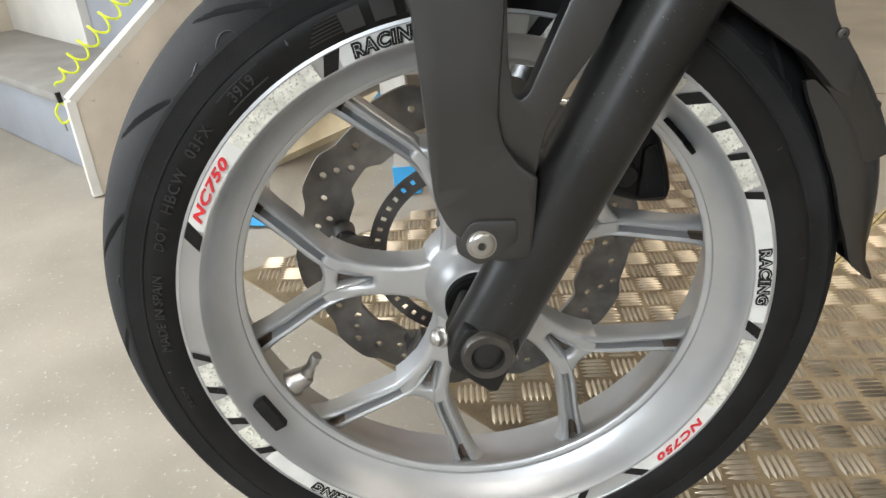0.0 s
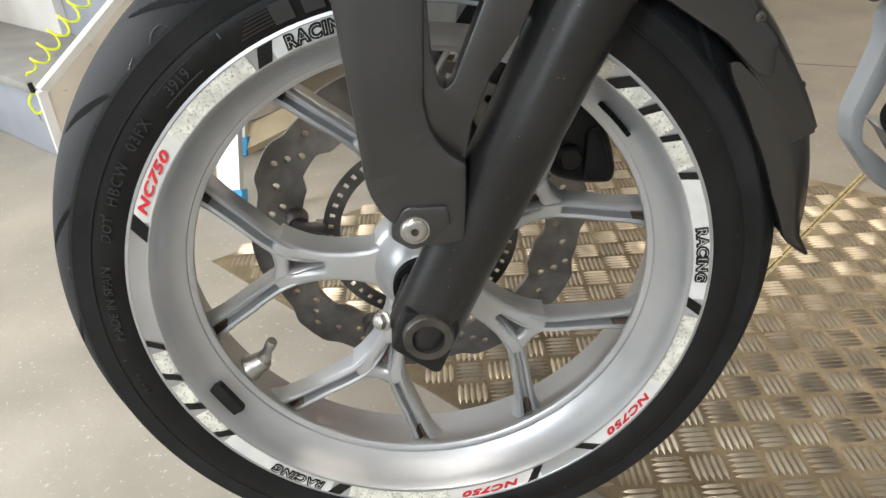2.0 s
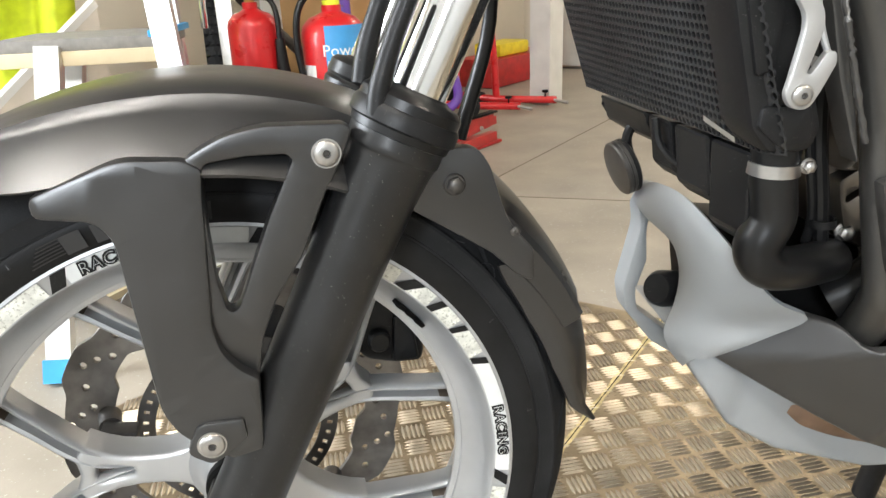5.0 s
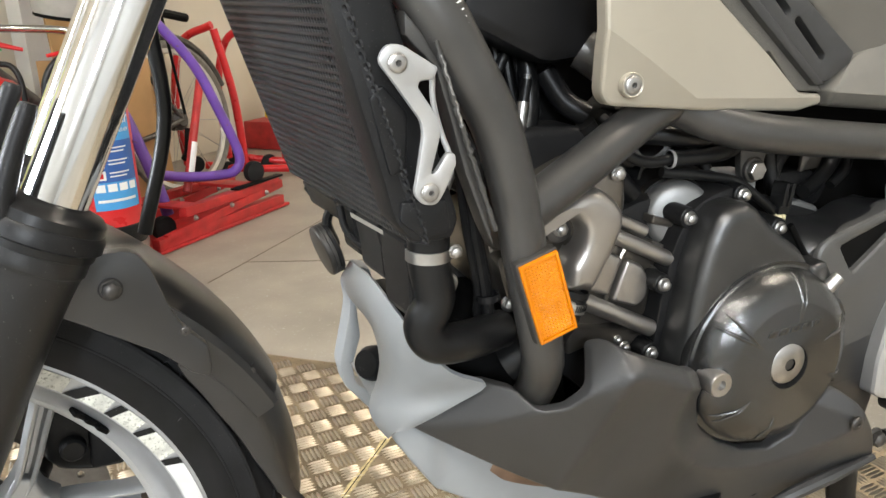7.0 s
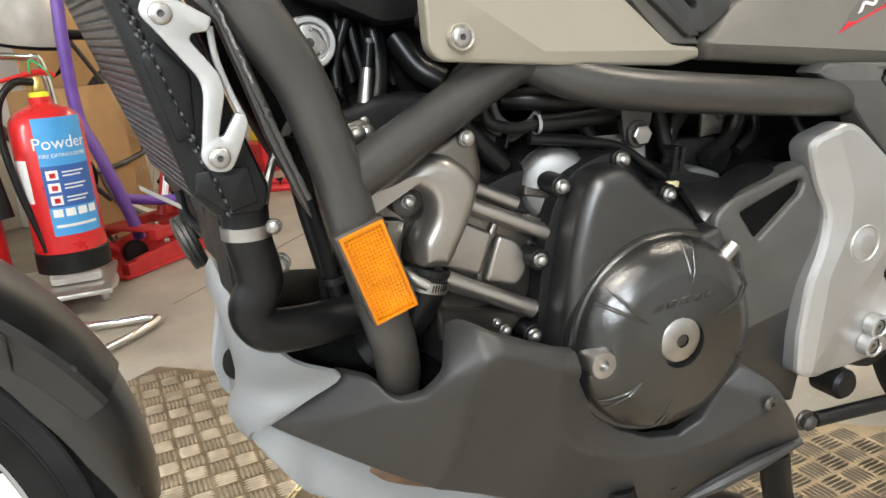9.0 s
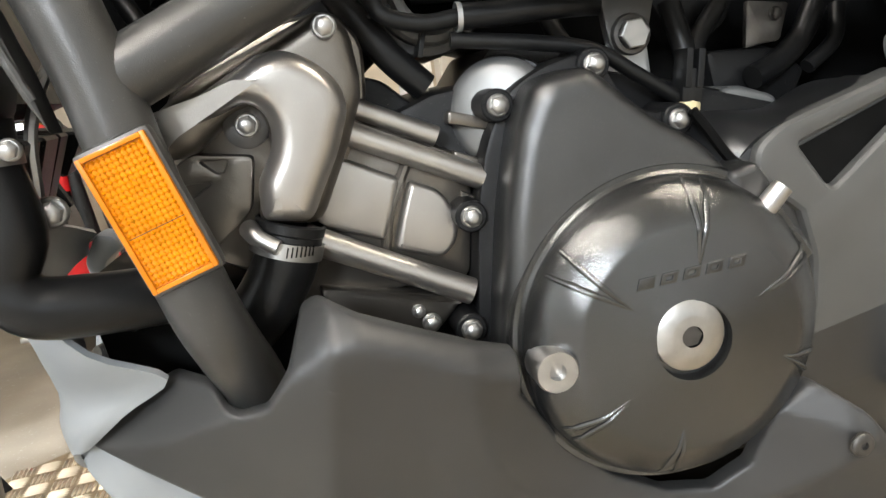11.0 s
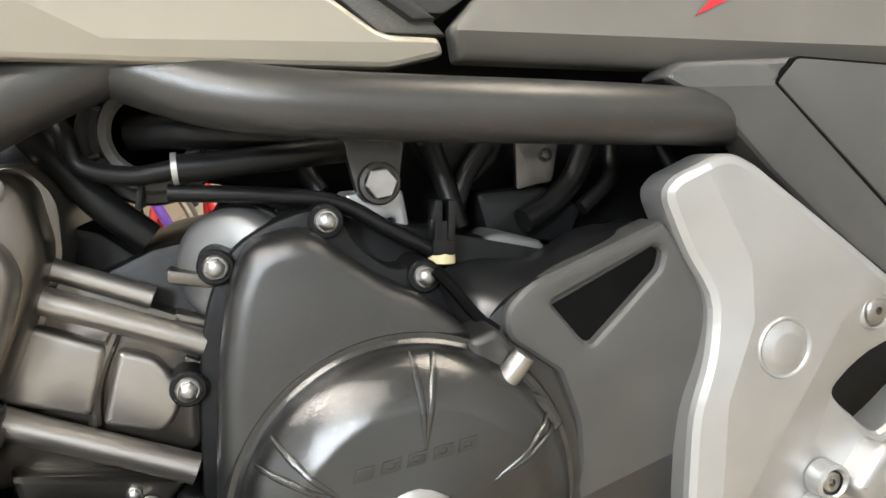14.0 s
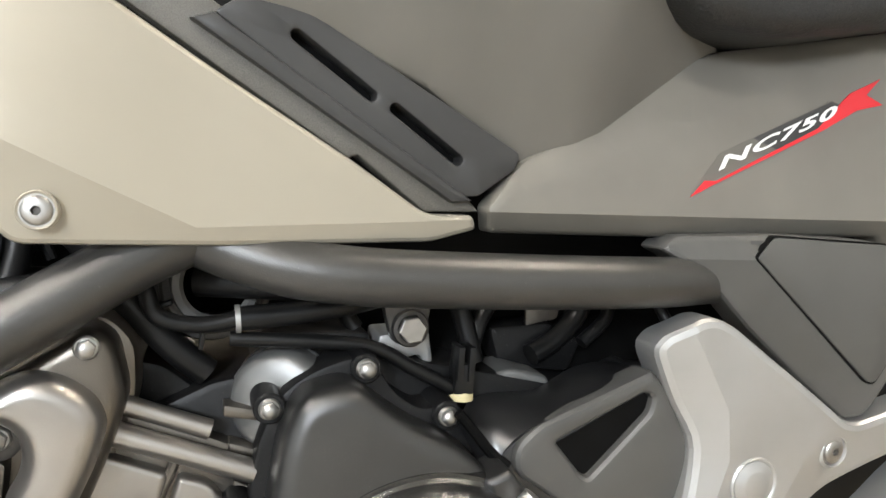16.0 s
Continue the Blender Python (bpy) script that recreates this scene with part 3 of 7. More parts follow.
decal(160, 141, M_DECAL)
for a in (151.5, 324.5, 285.5):
    on_rim("NC750", a, 0.2226, 0.0070, -0.0566, M_DECALRED, "red_writing", spacing=1.10, shear=0.30, outline=0.0003, wide=1.75)
for a0, a1 in ((141, 121), (353, 335), (275, 250.5)):
    decal(a0, a1, M_DECAL_WORN)
decal(116.5, 84, M_DECAL)
decal(27, -2.5, M_DECAL)
decal(335, 311, M_DECAL)
decal(298, 275, M_DECAL)
decal(246, 218, M_DECAL)
for a0, a1 in ((81, 73), (72, 62), (61, 54), (51, 45), (43, 37.5), (36, 28.5), (216, 209), (206, 200), (197, 191)):
    decal(a0, a1, M_DECAL_WORN)
for a0, a1, s in ((164.5, 161, -2.5), (120.5, 117.5, -2), (84, 81.5, -1.5), (54, 51, -3), (45, 43.2, -1.5), (37.5, 36, -1.5), (28.5, 26.8, -1.5), (-2, -4.5, -2), (311, 308.5, 3), (299.5, 297, -3), (250.5, 247.5, -2), (218.5, 216.5, -2), (208.8, 206.8, -2), (199.8, 198, -2), (191, 189.4, -2)):
    decal(a0, a1, M_BLACK, s, s, "black_wedge", 0.0001)
for a in (107.5, 8.5, 237.5):
    on_rim("RACING", a, 0.2225, 0.0088, -0.0566, M_BLACK, "writing", spacing=1.16, shear=0.15, outline=0.0011)
    on_rim("RACING", a, 0.2225, 0.0088, -0.0572, M_DECAL, "writing_face", spacing=1.16, shear=0.15, outline=-0.0004)


# spokes: five forked pairs
def spoke_section():
    return [(-0.5, -0.35), (0.5, -0.35), (0.5, 0.55), (0.45, 0.88), (0.34, 0.97), (0.20, 0.90), (0.09, 0.35), (-0.09, 0.35), (-0.20, 0.90), (-0.34, 0.97), (-0.45, 0.88), (-0.5, 0.55)]


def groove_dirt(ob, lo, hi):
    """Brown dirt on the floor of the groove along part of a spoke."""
    ob.data.materials.append(M_GRIME_SHADE)
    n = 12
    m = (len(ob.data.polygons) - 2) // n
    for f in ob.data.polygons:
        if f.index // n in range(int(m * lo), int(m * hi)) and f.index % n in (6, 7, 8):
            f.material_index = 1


for k in range(5):
    base = radians(33 + 72 * k)
    d, w = Vector((math.cos(base), 0, math.sin(base))), Vector((-math.sin(base), 0, math.cos(base)))
    for s in (-1, 1):
        pts = []
        for r, off in ((0.085, 0.0060), (0.104, 0.0100), (0.120, 0.0160), (0.136, 0.0275), (0.154, 0.0430), (0.174, 0.0595), (0.196, 0.0780)):
            pts.append(Vector((CX, 0.020 if r < 0.09 else 0.0125 if r < 0.11 else 0.010, CZ)) + d * r + w * (s * off))
        path = smooth_path(pts, 6)
        m = len(path) - 1
        scales = [(float(np.interp(i / m, [0, 0.25, 0.5, 0.80, 0.92, 1], [0.0120, 0.0150, 0.0165, 0.0180, 0.0225, 0.032])), float(np.interp(i / m, [0, 0.5, 1], [0.0185, 0.018, 0.016]))) for i in range(m + 1)]
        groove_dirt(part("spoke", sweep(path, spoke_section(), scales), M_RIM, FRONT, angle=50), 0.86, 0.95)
    side = [(0.022, 0.031), (0.030, 0.0285), (0.038, 0.0210), (0.048, 0.0165), (0.062, 0.0142), (0.080, 0.0140), (0.096, 0.0160), (0.110, 0.0205), (0.122, 0.0265)]
    centre = Vector((CX, 0, CZ))
    web = [centre + d * r + w * h for r, h in side] + [centre + d * 0.131 + w * 0.0155, centre + d * 0.128 + w * 0.006, centre + d * 0.127, centre + d * 0.128 - w * 0.006, centre + d * 0.131 - w * 0.0155] + [centre + d * r - w * h for r, h in side[::-1]]
    pocket = [centre + d * r + w * h for r, h in ((0.086, 0.0030), (0.110, 0.0075), (0.114, 0.0060), (0.115, 0.0), (0.114, -0.0060), (0.110, -0.0075), (0.086, -0.0030), (0.085, 0.0))]
    bm = slab([(p.x, p.z) for p in web], -0.0068, 0.024, 0.0045, [[(p.x, p.z) for p in pocket]], steps=4)
    part("web", bm, M_RIM, FRONT, angle=60)
    # Pocket floor coloured dark brown, putting the recess's shade into the colour.
    part("pocket_floor", slab([(p.x, p.z) for p in (centre + d * 0.082 + w * 0.009, centre + d * 0.118 + w * 0.009, centre + d * 0.118 - w * 0.009, centre + d * 0.082 - w * 0.009)], 0.004, 0.010, 0), M_GRIME_SHADE, FRONT)

part("hub", lathe([(0.0, 0.040), (0.020, 0.040), (0.022, 0.034), (0.026, 0.033), (0.029, 0.027), (0.032, 0.017), (0.037, 0.0105), (0.043, 0.006), (0.046, -0.002), (0.047, -0.03), (0.040, -0.05), (0, -0.05)], (CX, 0, CZ), (0, -1, 0), 64), M_RIM, FRONT, angle=60)
part("bearing_seal", lathe([(0.010, 0.043), (0.024, 0.043), (0.0265, 0.040), (0.0265, 0.030), (0.010, 0.03)], (CX, 0, CZ), (0, -1, 0), 40), M_DARK, FRONT, "black rubber bearing seal")
a = radians(212)
d = Vector((math.cos(a), 0, math.sin(a)))
q = Vector((0.42, -0.25, 0.87)).normalized()
bm = lathe([(0, 0), (0.0125, 0), (0.0125, 0.003), (0.0105, 0.006), (0.0095, 0.014), (0.0080, 0.018), (0, 0.019)], polar(0.190, a, -0.004), -d, 24)
lathe([(0, -0.004), (0.0062, 0), (0.0062, 0.010), (0.0050, 0.012), (0.0042, 0.016), (0.0042, 0.021), (0.0050, 0.022), (0.0050, 0.030), (0.0040, 0.032), (0, 0.032)], polar(0.176, a, -0.004), q, 20, bm)
part("valve", bm, M_STEEL, FRONT, "bent metal tyre valve")
part("balance_weight", block((-0.006, -0.004, -0.017), (0.006, 0.004, 0.017), 0.0015, m=Matrix.Translation(polar(0.2045, radians(211), -0.040)) @ Euler((0, -radians(31), 0)).to_matrix().to_4x4()), M_BLACK, FRONT, "black stick-on balance weight")
for a in (41, 44, 47):
    part("balance_weight", block((-0.002, -0.005, -0.006), (0.002, 0.005, 0.006), 0.001, m=Matrix.Translation(polar(0.2005, radians(a), -0.033)) @ Euler((0.4, -radians(a), 0)).to_matrix().to_4x4()), M_DARK, FRONT)

# brake disc on the far side: a wavy ring with drilled holes
YB = 0.072


def wavy(r, lobes, depth, n=200, ph=0.0):
    out = []
    for k in range(n):
        a = 2 * math.pi * k / n
        f = math.sin(lobes * a + ph)
        f = max(-1, min(1, f * 2.2))
        out.append((CX + (r + depth * f) * math.cos(a), CZ + (r + depth * f) * math.sin(a)))
    return out


holes = []
for k in range(30):
    for j, r in enumerate((0.130, 0.1395, 0.148)):
        if (k + j) % 2 == 0 or j == 1:
            a = 2 * math.pi * (k + (0.33 * j)) / 30
            c = polar(r, a, 0)
            holes.append([(c.x + 0.0034 * math.cos(q * math.pi / 4), c.z + 0.0034 * math.sin(q * math.pi / 4)) for q in range(8)])
inner = wavy(0.116, 10, 0.004, ph=1.2)
part("brake_disc", slab(wavy(0.157, 10, 0.0035), YB - 0.0025, YB + 0.0025, 0.0004, [inner, *holes], steps=1), M_DISC, FRONT, "drilled wavy steel brake disc")
slots = []
for k in range(48):
    a = 2 * math.pi * k / 48
    slots.append([tuple(polar(r, a + d, 0).xz) for r, d in ((0.0815, -0.024), (0.0865, -0.024), (0.0865, 0.024), (0.0815, 0.024))])
part("sensor_ring", slab([tuple(polar(0.0915, 2 * math.pi * k / 96, 0).xz) for k in range(96)], YB - 0.014, YB - 0.012, 0, [[tuple(polar(0.0755, 2 * math.pi * k / 96, 0).xz) for k in range(96)], *slots]), M_DARKSTEEL, FRONT, "slotted dark wheel speed sensor ring")
for k in range(5):
    a = radians(172 + 72 * k)
    part("disc_spacer", tube([polar(0.116, a, YB - 0.002), polar(0.112, a, YB - 0.022)], [0.0105, 0.0095, 0.0100], 16), M_DARKSTEEL, FRONT)
    part("disc_spacer", block((0.088, 0.030, -0.007), (0.118, 0.050, 0.007), 0.002, m=Matrix.Translation((CX, 0, CZ)) @ Euler((0, -a, 0)).to_matrix().to_4x4()), M_DARKSTEEL, FRONT)
# the whole wheel to its fitted centre and size
FRONT.matrix_basis = STEER @ Matrix.Translation((CX, 0, CZ)) @ Matrix.Diagonal((1.014, 1, 1.014, 1)) @ Matrix.Translation((-CX, 0, -CZ))
CALIPER = steered(part("caliper", slab([(0.106, 0.400), (0.118, 0.386, 0.006), (0.145, 0.379, 0.006), (0.172, 0.379, 0.006), (0.1745, 0.392, 0.005), (0.169, 0.414, 0.010), (0.158, 0.441, 0.008), (0.147, 0.453, 0.006), (0.134, 0.455, 0.006), (0.116, 0.452), (0.104, 0.430)], YB - 0.030, YB + 0.050, 0.009, r=0.004, steps=4), M_BLACK, BIKE, "black front brake caliper", 50))
part("slide_pin", lathe([(0, 0.010), (0.0085, 0.010), (0.0105, 0.008), (0.0110, 0.0), (0.0125, -0.002), (0.0125, -0.010)], (0.129, YB - 0.030, 0.409), (0, -1, 0), 28), M_RUBBER, CALIPER, "round rubber pin boot")
part("caliper_bridge", slab([(0.142, 0.384), (0.168, 0.386), (0.163, 0.412), (0.152, 0.436), (0.142, 0.432)], YB - 0.0345, YB - 0.020, 0.003, r=0.004, steps=3), M_BLACK, CALIPER, angle=50)
part("bleed_nipple", lathe([(0, 0.012), (0.003, 0.012), (0.004, 0.004), (0.0055, 0.003), (0.0055, -0.004)], (0.150, YB - 0.018, 0.453), (0.2, -0.2, 1), 12), M_STEEL, CALIPER)
part("pad_pin", tube([(0.160, YB - 0.028, 0.353), (0.176, YB - 0.028, 0.3525)], 0.0045, 12), M_DARKSTEEL, CALIPER)

# ---- front forks ----
RAKE = Vector((0.434, 0, 1.0)).normalized()


def fork(side):
    y = -0.098 * side
    foot = Vector((-0.008, y, 0.325))

    def at(s, dx=0.0):
        return foot + RAKE * s + Vector((dx, 0, 0))
    leg = steered(part("fork_leg", tube([at(0.0), at(0.06), at(0.12), at(0.24), at(0.29), at(0.314), at(0.319), at(0.334)], [0.027, 0.0265, 0.0268, 0.0275, 0.029, 0.031, 0.033, 0.033], 32, 4), M_FORK, BIKE, "black painted lower fork leg"))
    bm = bmesh.new()
    if side > 0:
        slab([(-0.032, 0.325), (-0.020, 0.358), (0.018, 0.352), (0.020, 0.340), (0.006, 0.302), (0.0, 0.301)], y - 0.024, y + 0.03, 0.004, r=0.004, bm=bm)
        part("axle_clamp", bm, M_BLACK, leg, "black axle clamp block")
        part("axle_end", lathe([(0.0, 0.004), (0.0115, 0.004), (0.012, 0.010), (0.0175, 0.010), (0.019, 0.007), (0.019, 0.0)], (-0.004, y - 0.020, 0.337), (0, -1, 0), 32), M_DARKSTEEL, leg, "recessed hexagon axle end")
        bolt((-0.036, y - 0.004, 0.338), 0.008, leg, (-0.75, -0.6, 0.2), "hex")
    part("dust_seal", lathe([(0.0285, 0), (0.0345, 0.002), (0.0355, 0.010), (0.0335, 0.013), (0.0355, 0.016), (0.035, 0.026), (0.0315, 0.030), (0.024, 0.032), (0.021, 0.034)], at(0.327), RAKE, 36), M_RUBBER, leg)
    steered(part("stanchion", tube([at(0.30), at(0.72)], 0.0205, 32, 2), M_CHROME, BIKE, "polished chrome fork tube"))
    if side > 0:
        for d, tip, low in ((0.0, (0.1275, 0.7180), (0.1085, 0.6640)), (0.030, (0.1200, 0.7280), (0.1040, 0.6810))):
            a, b = Vector((low[0], -0.118 + d, low[1])), Vector((tip[0], -0.118 + d, tip[1]))
            part("cable_guide", tube([a - Vector((0.003, 0, 0.02)), a, a.lerp(b, 0.5) - Vector((0.001, 0, 0)), a.lerp(b, 0.9), b], [0.0075, 0.0072, 0.0062, 0.0060, 0.0048], 12), M_BLACK, leg)
        part("guide_collar", lathe([(0.0345, 0), (0.0375, 0.002), (0.0375, 0.010), (0.0360, 0.013), (0.0345, 0.0135)], at(0.3335), RAKE, 36), M_BLACK, leg)
    return leg


fork(1)
fork(-1)
for z0, r in ((0.0, 0.006), (0.012, 0.0035)):
    part("brake_hose", tube([(0.185, 0.03 + z0 * 2, 0.60), (0.20, 0.03 + z0, 0.70), (0.185, 0.02, 0.80), (0.19, 0.0, 0.95)], r, 12), M_RUBBER, BIKE)

# ---- front mudguard ----
def fender_shell():
    """An arched shell swept round the tyre; it narrows to a tail."""
    bm = bmesh.new()
    rows = []
    n = 60
    for k in range(n + 1):
        t = 0.82 * k / n
        a = radians(128 - (128 - 4) * t)
        tail = max(0.0, (t - 0.632) / 0.368)
        half = 0.080 - 0.030 * tail ** 1.5 - 0.030 * max(0.0, 1 - t / 0.10) ** 2
        low = float(np.interp(t, [0, 0.081, 0.145, 0.226, 0.306, 0.54, 0.651, 0.816, 0.954, 1.0], [0.332, 0.312, 0.294, 0.2845, 0.282, 0.282, 0.288, 0.298, 0.315, 0.332]))
        top = 0.3365 - 0.002 * tail
        crown = max(0.0, min(1.0, (t - 0.42) / 0.18))
        row = []
        f = float(np.interp(t, [0, 0.12, 0.46, 0.545, 0.70], [0.2, 0.46, 0.46, 0.10, 0.0]))
        h = top - low
        sec = [(-1.0 - f, low), (-1.02 - f, low + h * 0.04), (-1.02 - f * 0.72, low + h * 0.26), (-1.01 - f * 0.38, low + h * 0.48), (-0.99 - f * 0.10, low + h * (0.66 - 0.24 * crown)), (-0.965, low + h * (0.72 - 0.22 * crown)), (-0.93, low + h * (0.84 - 0.24 * crown)), (-0.84, top - 0.0055 - 0.0145 * crown), (-0.70, top - 0.002 - 0.0095 * crown), (-0.4, top - 0.0005 - 0.003 * crown), (0, top)]
        sec += [(-y, r) for y, r in sec[:-1][::-1]]
        for y, r in sec:
            row.append(bm.verts.new(polar(r, a, y * half)))
        for y, r in sec[::-1]:
            row.append(bm.verts.new(polar(max(r - 0.004, low), a, y * half * 0.95)))
        rows.append(row)
    for p, q in zip(rows, rows[1:]):
        bridge(bm, p, q)
    bm.faces.new(rows[0])
    bm.faces.new(rows[-1][::-1])
    return bm


GUARD = steered(part("front_mudguard", fender_shell(), M_FENDER, BIKE, "satin black plastic front mudguard", 40))
leg = [(-0.10, 0.601, 0.004), (-0.050, 0.6215, 0.01), (-0.012, 0.620, 0.004), (-0.0024, 0.6140, 0.003), (-0.0032, 0.5955), (-0.0040, 0.540), (-0.0045, 0.510), (0.0000, 0.491, 0.01), (0.0107, 0.478, 0.004), (0.0222, 0.470, 0.002), (0.0225, 0.440), (0.022, 0.415, 0.004), (0.000, 0.410, 0.004), (-0.0312, 0.4317, 0.008), (-0.0422, 0.4513, 0.01), (-0.0481, 0.5024), (-0.057, 0.5718, 0.01), (-0.066, 0.584, 0.01), (-0.10, 0.588, 0.01)]
part("guard_arm", slab(leg, -0.1245, -0.100, 0.0030, (), 0.003, shape=lambda x, z: 0.004 * max(0, (z - 0.5) / 0.13), grid=0.02), M_FENDER, GUARD, "flat side arm with two legs")
leg = [(-0.013, 0.612), (-0.012, 0.6205, 0.004), (0.012, 0.6344, 0.012), (0.0365, 0.639), (0.084, 0.6395, 0.003), (0.090, 0.636, 0.003), (0.0824, 0.6154), (0.0725, 0.597), (0.0546, 0.552), (0.0365, 0.524), (0.0265, 0.496), (0.0223, 0.466), (-0.010, 0.462), (-0.012, 0.520)]
win = [(-0.0033, 0.6118, 0.003), (0.000, 0.6169, 0.004), (0.024, 0.6205), (0.0486, 0.6211, 0.003), (0.0517, 0.6173, 0.003), (0.0355, 0.581), (0.0131, 0.5215, 0.003), (0.0090, 0.5178, 0.003), (0.0055, 0.5200, 0.003), (0.0005, 0.540), (-0.0020, 0.572)]
part("arm_strut", slab(leg, -0.1185, -0.104, 0.0022, [win], 0.002, shape=lambda x, z: 0.030 * max(0.0, min(1.0, (0.520 - z) / 0.05)) * 0.18), M_FENDER, GUARD, "recessed rear leg beside a narrow triangular window")
part("arm_tab", slab([(-0.029, 0.420, 0.005), (-0.020, 0.442, 0.005), (0.010, 0.443), (0.012, 0.428), (-0.006, 0.413, 0.006), (-0.014, 0.410, 0.006)], -0.1275, -0.112, 0.002, r=0.003), M_FENDER, GUARD)
bolt((-0.012, -0.1275, 0.426), 0.0088, GUARD, kind="socket")
bolt((0.073, -0.1190, 0.6210), 0.0085, GUARD, kind="socket")
part("rear_stay", slab([(0.125, 0.578), (0.148, 0.616, 0.006), (0.180, 0.617, 0.008), (0.190, 0.602), (0.205, 0.560, 0.02), (0.226, 0.538), (0.228, 0.512, 0.006), (0.214, 0.518), (0.192, 0.538)], -0.0945, -0.082, 0.002, r=0.003), M_FENDER, GUARD, "flat rear mudguard stay")
bolt((0.163, -0.0950, 0.591), 0.008, GUARD, kind="hex", mat=M_DARKSTEEL)
bolt((0.210, -0.0950, 0.553), 0.0035, GUARD, kind="socket", mat=M_DARKSTEEL)
bolt((0.262, -0.068, 0.500), 0.0035, GUARD, kind="socket", mat=M_DARKSTEEL)


def tail_piece():
    """The separate tail of the mudguard, lapped over the front part."""
    bm = bmesh.new()
    rows = []
    for k in range(25):
        t = k / 24
        half = 0.0738 - 0.0226 * t ** 1.3
        top = 0.3352 - 0.012 * t
        edge = 46 - 41 * t
        low = float(np.interp(edge, [5, 10, 18, 31, 40, 46], [0.312, 0.291, 0.280, 0.276, 0.279, 0.288]))
        sec = [(-1.0, low), (-1.02, low + (top - low) * 0.22), (-1.0, low + (top - low) * 0.36), (-0.95, low + (top - low) * 0.48), (-0.86, top - 0.0195), (-0.72, top - 0.0115), (-0.4, top - 0.0033), (0, top)]
        sec += [(-y, r) for y, r in sec[:-1][::-1]]
        row = []
        for inner, part_of in ((0, sec), (1, sec[::-1])):
            for y, r in part_of:
                r = max(r, low + 0.001)
                first = float(np.interp(r, [0.284, 0.300], [46, 33]))
                a = radians(first + (5 - first) * t)
                row.append(bm.verts.new(polar(max(r - 0.004, low) if inner else r, a, y * half * (0.95 if inner else 1.0))))
        rows.append(row)
    for p, q in zip(rows, rows[1:]):
        bridge(bm, p, q)
    bm.faces.new(rows[0])
    bm.faces.new(rows[-1][::-1])
    return bm


part("tail_piece", tail_piece(), M_FENDER, GUARD, "lapped tail of the mudguard with a fine joint", 40)


# ---- frame ----
FRAME = part("frame", tube([(0.272, -0.055, 0.905), (0.305, -0.095, 0.868), (0.336, -0.125, 0.836), (0.362, -0.138, 0.806), (0.3890, -0.140, 0.772), (0.4165, -0.140, 0.7355), (0.434, -0.140, 0.700), (0.4495, -0.140, 0.661), (0.461, -0.140, 0.626), (0.4875, -0.138, 0.556), (0.499, -0.127, 0.527), (0.510, -0.104, 0.496), (0.516, -0.078, 0.458)], [0.0205, 0.0205, 0.020, 0.0185, 0.018, 0.018, 0.018, 0.018], 28), M_FRAME, BIKE, "black tubular steel frame")
part("frame_tube", tube([(0.455, -0.136, 0.664), (0.52, -0.119, 0.706), (0.575, -0.102, 0.741), (0.605, -0.096, 0.757)], 0.0178, 24), M_FRAME, FRAME)
part("frame_tube", tube([(0.535, -0.055, 0.792), (0.572, -0.080, 0.770), (0.605, -0.093, 0.757), (0.650, -0.106, 0.743), (0.694, -0.114, 0.738), (0.755, -0.117, 0.7375), (0.840, -0.117, 0.7385), (0.910, -0.109, 0.7395), (0.970, -0.092, 0.741), (1.06, -0.075, 0.745)], 0.0175, 24), M_FRAME, FRAME)
for pts, r in (([(0.33, 0.06, 0.90), (0.372, 0.096, 0.808), (0.440, 0.10, 0.702), (0.503, 0.10, 0.570), (0.530, 0.10, 0.44)], 0.0208), ([(0.605, 0.098, 0.757), (0.695, 0.098, 0.739), (1.06, 0.09, 0.745)], 0.0182)):
    part("frame_tube", tube(pts, r, 16), M_FRAME, FRAME)
part("engine_mount", slab([(0.722, 0.735), (0.764, 0.735), (0.760, 0.700), (0.757, 0.685, 0.012), (0.736, 0.685, 0.012), (0.731, 0.700)], -0.064, -0.056, 0.002, r=0.006), M_FRAME, FRAME)
part("mount_washer", lathe([(0.0060, 0.064), (0.0130, 0.064), (0.0130, 0.0660), (0.0120, 0.0675), (0.0095, 0.0680)], (0.747, 0, 0.697), (0, -1, 0), 32), M_DARKSTEEL, FRAME)
part("mount_bolt", prism(bmesh.new(), (0.747, -0.0672, 0.697), (0, -1, 0), 6, 0.0098, 0.0065, 0.2, 0.10), M_STEEL, FRAME, "flat hexagon engine mount bolt")
part("tube_label", sweep([Vector((0.3555, -0.1235, 0.836)), Vector((0.3635, -0.1305, 0.820)), Vector((0.374, -0.1365, 0.800)), Vector((0.381, -0.1380, 0.788))], [(0.0205 * math.sin(radians(q)), 0.0205 * math.cos(radians(q))) for q in range(-10, 81, 9)] + [(0.0185 * math.sin(radians(q)), 0.0185 * math.cos(radians(q))) for q in range(80, -11, -9)]), M_DARK, FRAME, "black information label with white print")
for j in range(8):
    c = Vector((0.3655, 0, 0.8165)).lerp(Vector((0.382, 0, 0.7855)), j / 7)
    for k, wd in enumerate((0.004, 0.0055)):
        o = -0.004 + 0.007 * k
        part("print_line", block((-wd / 2, -0.0008, -0.0005), (wd / 2, 0.0008, 0.0005), 0, m=Matrix.Translation((c.x + o, -0.1575 + 0.35 * max(0, o) + 0.10 * max(0, c.z - 0.795), c.z + o * 0.5)) @ Euler((0, radians(-28), radians(18))).to_matrix().to_4x4()), M_LABELWHITE, FRAME)
